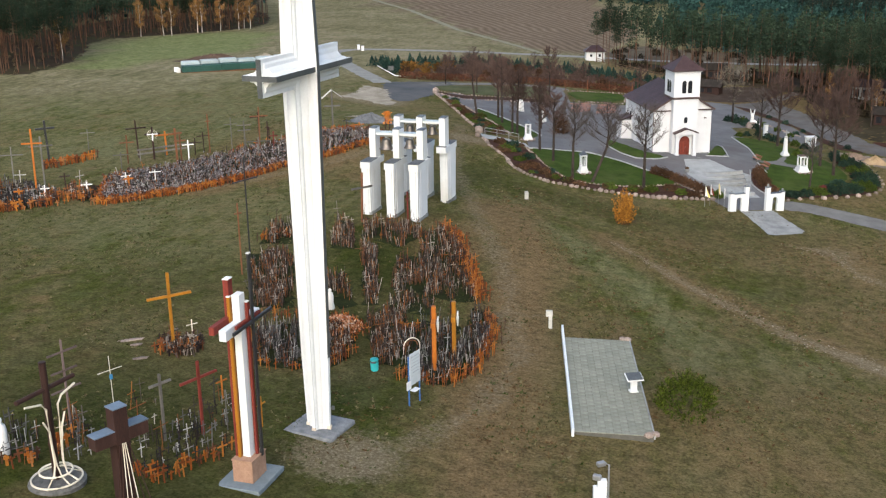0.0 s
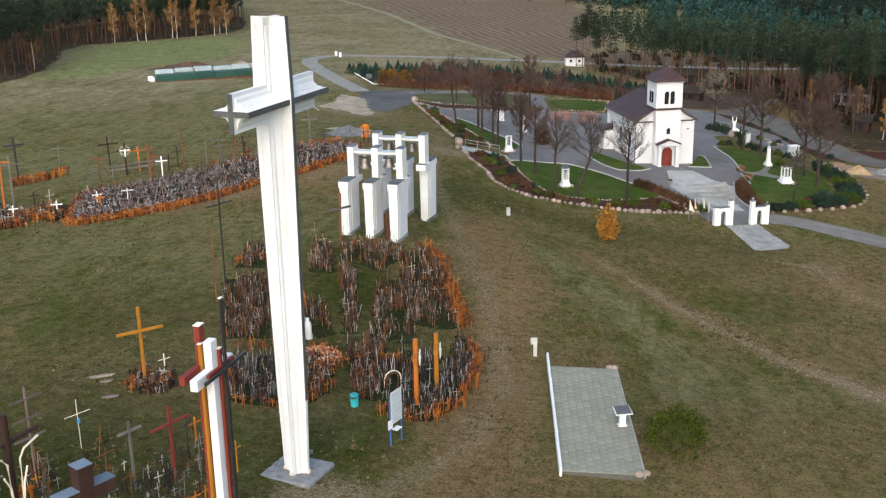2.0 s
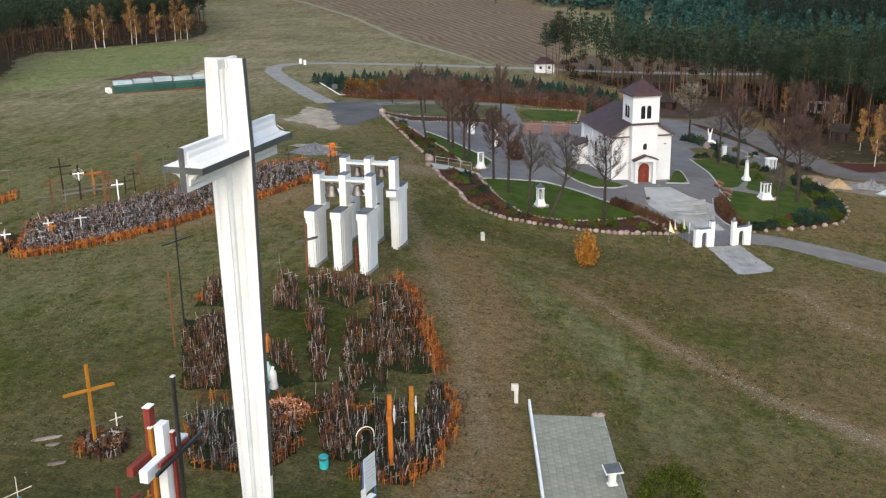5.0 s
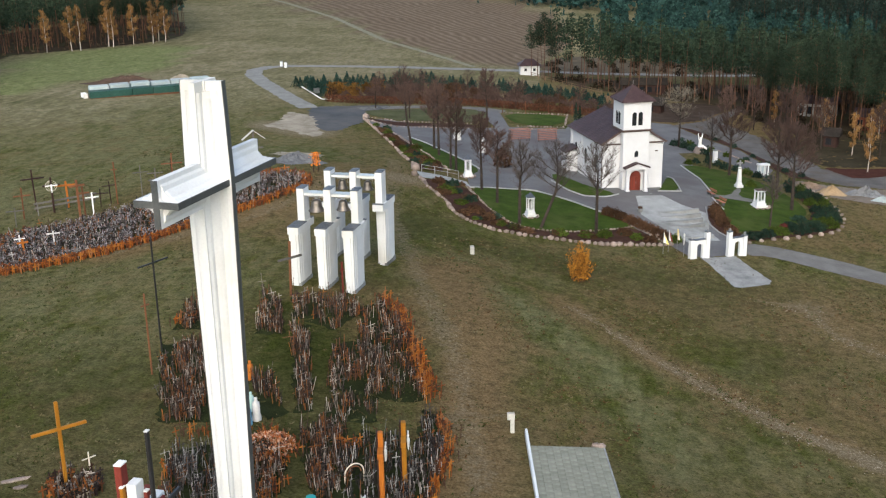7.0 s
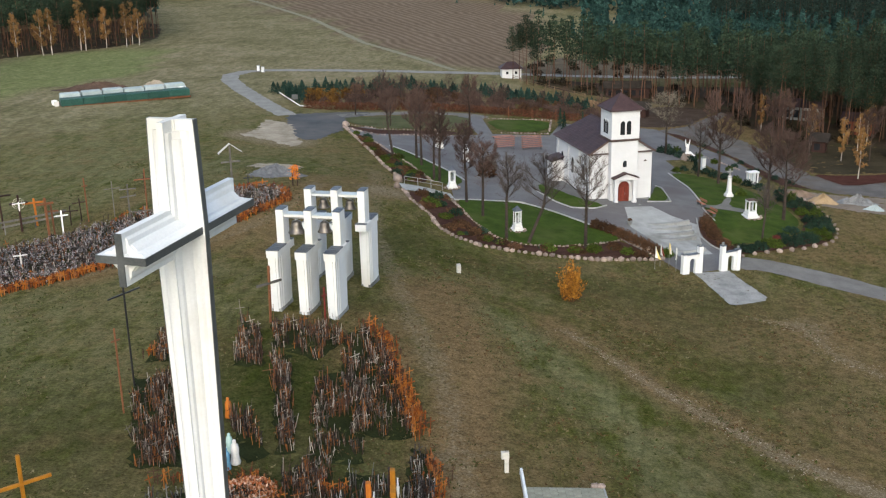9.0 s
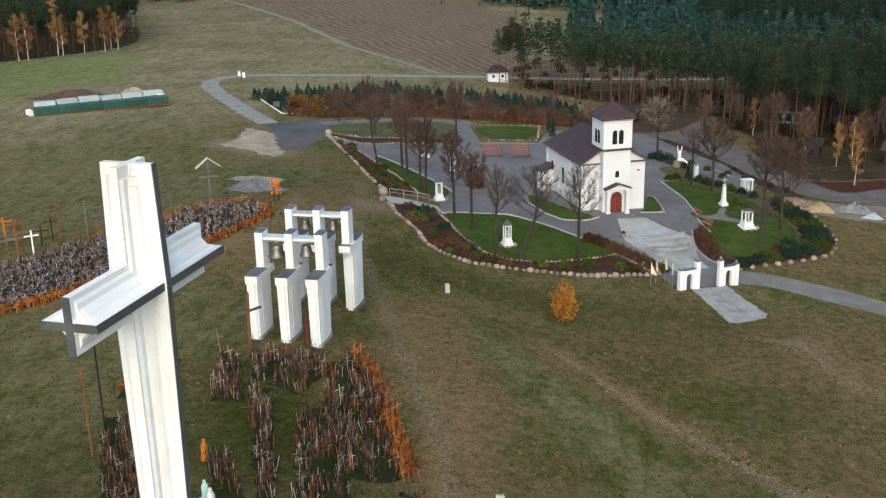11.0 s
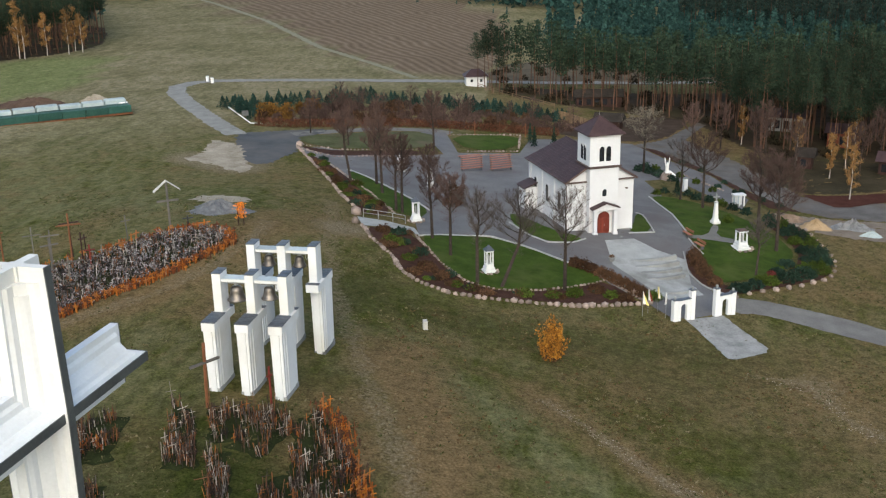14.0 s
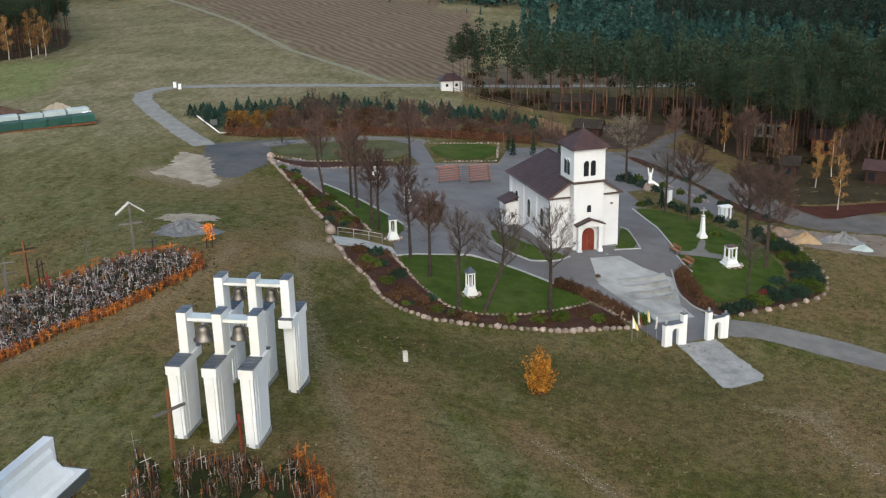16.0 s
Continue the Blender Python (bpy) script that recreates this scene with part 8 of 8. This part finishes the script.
# ---- edging stones, boulders, railing ----
EDGE_A = [(-47.4, 182.5), (-43.7, 175.1), (-39.3, 166.0), (-35.1, 156.3), (-31.8, 149.6)]
EDGE_B = [(-29.9, 142.3), (-28.3, 138.4), (-25.3, 134.0), (-23.6, 129.9), (-21.6, 127.8), (-18.4, 126.4), (-14.7, 126.7), (-9.9, 127.6), (-5.7, 128.4), (-1.3, 130.3), (1.9, 131.8)]
EDGE_E = [(10.9, 136.2), (13.6, 138.5), (16.3, 140.3), (18.9, 142.1), (21.5, 144.3), (23.2, 147.1), (24.2, 151.6), (23.9, 156.2), (22.8, 163.0), (20.8, 167.0)]
INNER_A = [(-42.2, 176.4), (-37.3, 168.4), (-32.0, 159.4), (-27.6, 150.9)]
INNER_B = [(-24.2, 143.2), (-20.4, 135.3), (-17.0, 130.4), (-13.7, 129.8), (-9.4, 131.4), (-5, 134.4), (-2.7, 136.5), (1.2, 131.9)]


def along(line, gap):
    out, left = [], 0.0
    for (x0, y0), (x1, y1) in zip(line, line[1:]):
        d = math.hypot(x1 - x0, y1 - y0)
        s = left
        while s < d:
            out.append((x0 + (x1 - x0) * s / d, y0 + (y1 - y0) * s / d))
            s += gap
        left = s - d
    return out


def stone_row(name, lines, gap, size, label, seed):
    rng_ = random.Random(seed)
    kinds = [Geo().rock((0, 0, 0), (1, 0.85, 0.75), rng_).mesh("stone", STONE, False) for _ in range(5)]
    root = new(name)
    tagged(root, label, "edging", kind="structure")
    for line in lines:
        for x, y in along(line, gap):
            s = size * rng_.uniform(0.65, 1.3)
            ob = new("stone", kinds[rng_.randrange(5)])
            ob.parent = root
            ob.matrix_basis = pose(*on(x + rng_.uniform(-0.08, 0.08), y + rng_.uniform(-0.08, 0.08), s * 0.35), rng_.uniform(-15, 15), rng_.uniform(-15, 15), rng_.uniform(0, 360)) @ Matrix.Diagonal((s, s, s, 1))


stone_row("trim_field_stones", [EDGE_A, EDGE_B[:6]], 0.62, 0.30, "row of rounded field stones edging the churchyard bank", 1)
stone_row("trim_large_stones", [EDGE_B[5:]], 0.72, 0.38, "row of large pinkish field stones edging the bed", 2)
stone_row("trim_loose_stones", [EDGE_E], 1.9, 0.34, "loose row of field stones edging the garden", 3)
stone_row("trim_inner_stones", [INNER_A, INNER_B], 0.55, 0.20, "low row of small stones between bed and lawn", 4)
stone_row("trim_far_stones", [[(-27.1, 201.6), (-15.3, 207.6), (-15.0, 196.7)], [(-47, 184.5), (-41.7, 183.0), (-36, 185.2), (-29.8, 188.4)], [(-46.6, 181.8), (-43.6, 179.6), (-40.9, 178.5), (-36, 180.7), (-28.5, 184.3)], [(-22.6, 190.6), (-14.6, 194.6)], [(-22.2, 188.2), (-14.6, 192.2)], [(3, 190), (9.8, 188.5), (15, 180)]], 0.6, 0.22, "pale field stones along the upper yard", 5)
rng = random.Random(9)
for x, y, s in ((-31.6, 147.4, 1.0), (-30.9, 143.2, 0.7), (-47.3, 183.2, 0.9), (0.2, 133.9, 0.55)):
    b = part("boulder", Geo().rock((0, 0, 0), (0.8, 0.65, 0.8), rng), STONE, None, "", True)
    settle(b, pose(*on(x, y, 0.35 * s), 0, 0, rng.uniform(0, 360)) @ Matrix.Diagonal((s, s, s, 1)))
    tagged(b, "big pale boulder at the churchyard edge", "boulder", "boulders")
rail = thing("ramp_railing", Matrix(), "pale metal railing beside the ramp", "railing")
RP = [(-30.6, 146.6), (-28.9, 146.9), (-27.2, 147.0), (-25.7, 146.8)]
for x, y in RP:
    part("post", Geo().tube([on(x, y, 0.0), on(x, y, 1.0)], [0.04, 0.04], 6), STEEL, rail)
for h in (0.55, 1.0):
    part("rail", Geo().tube([on(x, y, h) for x, y in RP], [0.035] * 4, 6), STEEL, rail)

# ---- pale kerbs round the lawns ----
KERB = surface("pale_kerb_stone", (0.26, 0.26, 0.25), (0.38, 0.38, 0.37), 1.5, 10, 0.9)


def kerb(line, label):
    g = Geo()
    pts = along(line, 0.9) + [line[-1]]
    for (x0, y0), (x1, y1) in zip(pts, pts[1:]):
        d = math.hypot(x1 - x0, y1 - y0)
        if d > 0.05:
            nx, ny = -(y1 - y0) / d * 0.07, (x1 - x0) / d * 0.07
            a, b = on(x0, y0), on(x1, y1)
            g.add([(a[0] - nx, a[1] - ny, a[2] - 0.1), (b[0] - nx, b[1] - ny, b[2] - 0.1), (b[0] + nx, b[1] + ny, b[2] - 0.1), (a[0] + nx, a[1] + ny, a[2] - 0.1), (a[0] - nx, a[1] - ny, a[2] + 0.17), (b[0] - nx, b[1] - ny, b[2] + 0.17), (b[0] + nx, b[1] + ny, b[2] + 0.17), (a[0] + nx, a[1] + ny, a[2] + 0.17)], [(4, 5, 6, 7), (0, 1, 5, 4), (2, 3, 7, 6), (1, 2, 6, 5), (3, 0, 4, 7)])
    tagged(part("trim_kerb", g, KERB), label, "kerb", kind="structure")


kerb([(4, 173.2), (6.4, 163.8), (7.5, 154.4)], "pale kerb along the drive")
kerb([(7.4, 152.4), (8.0, 149.5), (8.6, 147.5)], "pale kerb along the drive")
kerb([(0.3, 151.1), (3.4, 152.8), (2.5, 160.9), (1.7, 161.8)], "pale kerb round the small lawn")
kerb([(-13.9, 152.0), (-11.4, 147.6), (-9.1, 145.5), (-6.2, 146.0), (-4.8, 147.6)], "pale kerb round the lawn by the nave")
kerb([(-23.6, 142.6), (-21.4, 144.3), (-15.9, 146.1), (-11.4, 143.5), (-6.3, 139.6)], "pale kerb along the lawn")
kerb([(-37.6, 171.5), (-34.4, 168.6), (-30.6, 164.1), (-26.2, 158.4), (-23.6, 154.0)], "pale kerb along the upper lawn")
kerb([(6.3, 147.2), (6.3, 141.1), (7.6, 138.0), (10.3, 136.2)], "pale curved kerb round the gate bed")

# ---- things on the upper field ----
GREEN_SHEET = surface("dark_green_sheet", (0.012, 0.042, 0.034), (0.028, 0.075, 0.060), 0.6, 5, 0.5)
PALE_SHEET = surface("pale_sheeting", (0.21, 0.26, 0.27), (0.33, 0.38, 0.38), 0.5, 5, 0.6)
stack = thing("covered_stack", pose(*on(-91.3, 197.0), 0, 0, 34), "long low stack under green and pale sheeting on the field", "stack")
part("pallet_base", Geo().box((0, 0, 0.1), (22.7, 4.2, 0.3), b=0.03), BROWN_WOOD, stack, "row of wooden pallets")
for k in range(6):
    part("green_cover", Geo().box((-9.4 + k * 3.75, -0.9 + 0.12 * (k % 2), 0.80 + 0.04 * (k % 3)), (3.78, 2.4, 1.25), (0.8, -1.1, 0.4, -0.6, 1.2, -0.3)[k], b=0.10), GREEN_SHEET, stack, "dark green sheet")
    part("pale_cover", Geo().box((-9.3 + k * 3.7, 1.4 + 0.1 * (k % 2), 1.15), (3.5, 1.9, 1.75 + 0.2 * (k % 3)), (-1.2, 1.5, -0.4, 2.0, -1.5, 0.6)[k], b=0.14), PALE_SHEET, stack, "pale grey sheet")
for k, (u, v) in enumerate(((-11.9, -0.6), (-12.1, 0.8), (10.4, 0.9))):
    part("white_box", Geo().box((u, v, 0.55 if u < 0 else 1.35), (0.8, 0.7, 0.9) if u < 0 else (1.6, 0.9, 0.5), 20 * k, b=0.06), WHITE_PAINT, stack, "white container")


def heap(name, x, y, rx, ry, h, mat, label, seed, rough=0.12):
    rng_ = np.random.default_rng(seed)
    n, m = 9, 26
    v, f = [], []
    for i in range(n + 1):
        r = i / n
        for k in range(m):
            a = 2 * math.pi * k / m
            wob = 1 + 0.14 * math.sin(3 * a + seed) + 0.08 * math.sin(5 * a + 2 * seed)
            px_, py_ = x + rx * r * wob * math.cos(a), y + ry * r * wob * math.sin(a)
            v.append((px_, py_, float(land(px_, py_)) + h * (math.cos(r * math.pi) + 1) / 2 * (1 + rng_.normal(0, rough)) - 0.03))
    f = [(i * m + k, i * m + (k + 1) % m, (i + 1) * m + (k + 1) % m, (i + 1) * m + k) for i in range(n) for k in range(m)]
    ob = part(name, Geo().add(v, f), mat)
    return tagged(ob, label, "heap")


GREY_GRAVEL = surface("grey_gravel", (0.08, 0.083, 0.086), (0.19, 0.19, 0.193), 1.5, 12, 0.95, bump=0.9, depth=0.06)
heap("gravel_mound", -45.5, 139.6, 3.9, 3.4, 1.1, GREY_GRAVEL, "low heap of grey gravel on the slope", 1)
heap("soil_mound", -101.5, 208, 11, 2.6, 1.5, surface("dark_soil", (0.035, 0.024, 0.018), (0.085, 0.058, 0.045), 0.6, 5, 0.95), "long dark soil heap behind the stack", 2)
heap("pale_mound", -93.0, 214.5, 3.2, 1.8, 1.2, SAND, "pale earth heap behind the stack", 12)
heap("sand_heap", 24.6, 164.6, 2.4, 1.9, 1.0, surface("yellow_sand", (0.18, 0.125, 0.07), (0.28, 0.205, 0.125), 1, 7, 0.95), "heap of yellow sand by the road", 3)
heap("rubble_mound", 29.3, 165.2, 3.4, 1.9, 0.8, GREY_GRAVEL, "heap of grey rubble under sheets", 4, 0.4)
heap("plastic_heap", 31.0, 162.0, 1.7, 0.8, 0.6, PALE_SHEET, "crumpled white plastic sheet on rubble", 5, 0.3)
heap("earth_heap", 22.0, 167.4, 2.6, 1.6, 0.7, surface("brown_earth", (0.12, 0.085, 0.06), (0.22, 0.16, 0.12), 0.8, 6, 0.95), "low heap of brown earth", 6)
tagged(sheet("sand_yard", round_off([(20, 171), (26, 168.5), (36, 168), (44, 163), (40, 159), (31, 160), (24, 162), (19.5, 167)], 1), 0.03, surface("trampled_earth", (0.09, 0.072, 0.055), (0.17, 0.142, 0.115), 0.4, 6, 0.95), 1.5, 0.3), "trampled bare earth by the road", "ground")
stand = thing("flower_stand", pose(*on(-41.2, 133.8), 0, 0, 40), "tall stand of orange flowers and wreaths on a post", "flowers")
part("post", Geo().tube([(-0.3, 0, -0.1), (-0.3, 0, 2.1)], [0.07, 0.06], 7).tube([(0.3, 0, -0.1), (0.3, 0, 1.9)], [0.06, 0.05], 7), DARK_WOOD, stand)
rng = np.random.default_rng(31)
part("wreath", Geo().cards(np.stack([rng.normal(0, 0.27, 420), rng.normal(0, 0.16, 420), rng.uniform(0.7, 2.4, 420)], 1), 0.09, rng), surface("orange_flowers", (0.40, 0.09, 0.01), (0.65, 0.24, 0.03), 2, 8, bump=0, island=0.3), stand, "orange flower wreaths")

kiosk = thing("field_chapel", pose(*on(-27.4, 258.6), 0, 0, 12), "small white hut with a dark hipped roof by the wood", "hut")
part("wall", Geo().box((0, 0, 1.0), (4.4, 3.4, 2.4), b=0.03), CHURCH_WHITE, kiosk)
part("window", Geo().box((-1.0, -1.72, 1.3), (0.55, 0.06, 0.6), b=0.01), DARK_GLASS, kiosk)
part("window", Geo().box((1.0, -1.72, 1.3), (0.55, 0.06, 0.6), b=0.01), DARK_GLASS, kiosk)
part("roof", Geo().add([(-2.7, -2.2, 2.2), (2.7, -2.2, 2.2), (2.7, 2.2, 2.2), (-2.7, 2.2, 2.2), (-0.9, 0, 3.6), (0.9, 0, 3.6)], [(3, 2, 1, 0), (0, 1, 5, 4), (1, 2, 5), (2, 3, 4, 5), (3, 0, 4)]), ROOF, kiosk, "dark hipped roof")
for k, (x, y) in enumerate(((-81.0, 241.6), (-79.4, 239.8))):
    p = thing("gate_post", pose(*on(x, y)) @ Matrix.Diagonal((0.6, 0.6, 0.7, 1)), "white concrete post beside the track", "post", "track posts")
    part("shaft", Geo().box((0, 0, 0.8), (0.9, 0.8, 1.6), b=0.04), WHITE, p)
    part("cap", Geo().box((0, 0, 1.66), (1.05, 0.95, 0.14), b=0.04), GREY_CONCRETE, p)

# fence boards, wooden shelter and low buildings at the wood's edge
FENCE = surface("yellowish_fence_boards", (0.13, 0.085, 0.05), (0.24, 0.165, 0.10), 1.5, 12, 0.8, stretch=(1, 1, 0.3))
fence = thing("board_fence", Matrix(), "tall yellowish board fence at the wood's edge", "fence")
FL = [(-10.4, 225.5), (-7.9, 224.0), (-3.9, 218.6)]
for (x0, y0), (x1, y1) in zip(FL, FL[1:]):
    d = math.hypot(x1 - x0, y1 - y0)
    n = int(d / 0.32)
    for i in range(n):
        f = (i + 0.5) / n
        x, y = x0 + (x1 - x0) * f, y0 + (y1 - y0) * f
        part("board", Geo().box((*on(x, y, 0.85)[:2], on(x, y, 0.85)[2]), (0.29, 0.05, 2.0), math.degrees(math.atan2(y1 - y0, x1 - x0)), b=0.01), FENCE, fence)
low_fence = thing("rail_fence", Matrix(), "low pale timber rail fence along the hedge", "fence")
LF = [(-26.6, 255.5), (-22, 249.5), (-16.5, 244), (-10, 238)]
for x, y in along(LF, 3.0):
    part("post", Geo().box((*on(x, y, 0.4)[:2], on(x, y, 0.45)[2]), (0.14, 0.14, 1.1), b=0.02), FENCE, low_fence)
for h in (0.5, 0.9):
    part("rail", Geo().tube([on(x, y, h) for x, y in LF], [0.06] * 4, 5), FENCE, low_fence)


# roof colour with the wood's shadow put in, so the huts hardly show
SHADED_ROOF = surface("shaded_dark_roof", (0.014, 0.012, 0.010), (0.036, 0.030, 0.026), 0.8, 6, 0.9)


def hut(x, y, w, d, h, yaw, wall, roof, label):
    root = thing("wooden_hut", pose(*on(x, y), 0, 0, yaw), label, "hut", "huts in the wood")
    part("wall", Geo().box((0, 0, h / 2 - 0.2), (w, d, h + 0.4), b=0.03), wall, root)
    for k in range(int(w / 1.6)):
        part("opening", Geo().box((-w / 2 + 0.9 + 1.6 * k, -d / 2 - 0.02, h * 0.5), (0.9, 0.06, h * 0.55), b=0.01), DARK_GLASS, root)
    o = 0.5
    part("roof", Geo().add([(-w / 2 - o, -d / 2 - o, h), (w / 2 + o, -d / 2 - o, h), (w / 2 + o, d / 2 + o, h), (-w / 2 - o, d / 2 + o, h), (-w / 2 - o, 0, h + 1.3), (w / 2 + o, 0, h + 1.3)], [(3, 2, 1, 0), (0, 1, 5, 4), (2, 3, 4, 5), (1, 2, 5), (3, 0, 4)]), roof, root)


hut(-1.5, 245.5, 9, 3.5, 2.0, 4, DARK_WOOD, SHADED_ROOF, "long dark open shelter among the pines")
hut(0.0, 221.5, 4.4, 3, 1.5, -14, DARK_WOOD, SHADED_ROOF, "small brown hut with a shade-dark roof behind the fence")
hut(31.5, 226, 7, 4, 2.6, -18, GREY_CONCRETE, ROOF, "pale low building between the pine trunks")
hut(39.0, 213, 5, 4, 2.5, -20, surface("faded_red_wall", (0.10, 0.028, 0.016), (0.18, 0.055, 0.03), 1, 8), ROOF, "reddish low building between the pine trunks")
hut(41.5, 194.0, 3, 2.6, 2.1, -25, DARK_WOOD, ROOF, "small brown timber hut at the wood's edge")
hut(29.5, 196.8, 2.2, 2.0, 1.9, -20, DARK_WOOD, SHADED_ROOF, "small dark timber shelter at the wood's edge")

# ---- tussocks and loose stones on the slope ----
rng = np.random.default_rng(61)


def tussocks(name, n, x0, x1, y0, y1, colours, label, keep):
    xs, ys = rng.uniform(x0, x1, n), rng.uniform(y0, y1, n)
    k = (0.5 * np.sin(xs * 0.43 + 0.2 * ys) + 0.5 * np.sin(0.31 * ys - 0.17 * xs) + rng.normal(0, 0.35, n)) > keep
    for poly in (YARD, *LAWNS, *BEDS, ROAD_R, SLAB_AREA):
        k &= ~inside(poly, xs, ys)
    xs, ys = xs[k], ys[k]
    n = len(xs)
    zs = land(xs, ys)
    V = np.zeros((n, 4, 3, 3))
    for b in range(4):
        a = rng.uniform(0, 6.28, n)
        s, h = rng.uniform(0.05, 0.13, n), rng.uniform(0.05, 0.14, n)
        dx, dy = np.cos(a) * s, np.sin(a) * s
        ox, oy = rng.normal(0, 0.07, n), rng.normal(0, 0.07, n)
        V[:, b, 0] = np.stack([xs + ox - dx, ys + oy - dy, zs - 0.02], 1)
        V[:, b, 1] = np.stack([xs + ox + dx, ys + oy + dy, zs - 0.02], 1)
        V[:, b, 2] = np.stack([xs + ox * 2.2 + rng.normal(0, 0.06, n), ys + oy * 2.2 + rng.normal(0, 0.06, n), zs + h], 1)
    me = bpy.data.meshes.new(name)
    me.from_pydata(V.reshape(-1, 3).tolist(), [], np.arange(n * 12).reshape(-1, 3).tolist())
    me.materials.append(island_paint(name + "_blades", colours, 0.95))
    tagged(new(name, me), label, "grass", kind="stuff")


SLAB_AREA = [(-6.9, 58.5), (-1, 59.6), (-4, 77.5), (-9.8, 76.4)]
tussocks("dry_grass", 15000, -72, 34, 46, 150, [(0.085, 0.072, 0.032), (0.12, 0.10, 0.052), (0.06, 0.046, 0.022), (0.15, 0.128, 0.07)], "tufts of dry straw-coloured grass on the slope", 0.1)
tussocks("green_grass", 13000, -72, 34, 46, 150, [(0.030, 0.038, 0.009), (0.045, 0.055, 0.015), (0.060, 0.068, 0.024)], "tufts of short green grass on the slope", 0.15)
tussocks("fallen_leaves", 5000, -22, 30, 46, 128, [(0.085, 0.048, 0.02), (0.06, 0.034, 0.016), (0.11, 0.07, 0.032)], "brown fallen leaves lying in the grass", 0.25)
stones = Geo()
loose = random.Random(62)
SCREE = [(10.5, 117), (14.4, 116.2), (16.1, 110.1), (19.1, 106.5), (24, 102)]
for (x0, y0), (x1, y1) in (*zip(RUT, RUT[1:]), *zip(SCREE, SCREE[1:])):
    for k in range(int(60 * math.hypot(x1 - x0, y1 - y0))):
        f = loose.random()
        x, y = x0 + (x1 - x0) * f, y0 + (y1 - y0) * f
        w = 0.34 + 0.6 * max(0, min(1, (x + 9) / 22))
        if loose.random() > 0.35 + 0.65 * (w - 0.2):
            continue
        x, y = x + loose.gauss(0, w), y + loose.gauss(0, w)
        r = loose.uniform(0.025, 0.075)
        z = float(land(x, y))
        stones.add([(x - r, y - r * 0.6, z - 0.02), (x + r, y - r * 0.8, z - 0.02), (x + r * 0.8, y + r, z - 0.02), (x - r * 0.9, y + r * 0.7, z - 0.02), (x + loose.uniform(-0.3, 0.3) * r, y, z + r * 0.7)], [(0, 1, 4), (1, 2, 4), (2, 3, 4), (3, 0, 4)])
tagged(part("loose_stones", stones, island_paint("pale_stones", [(0.22, 0.18, 0.135), (0.15, 0.11, 0.075), (0.28, 0.245, 0.20), (0.11, 0.075, 0.045), (0.10, 0.065, 0.035)], 0.9)), "loose pale stones in the washed-out rut", "stones", kind="stuff")

PAVER_LATER()
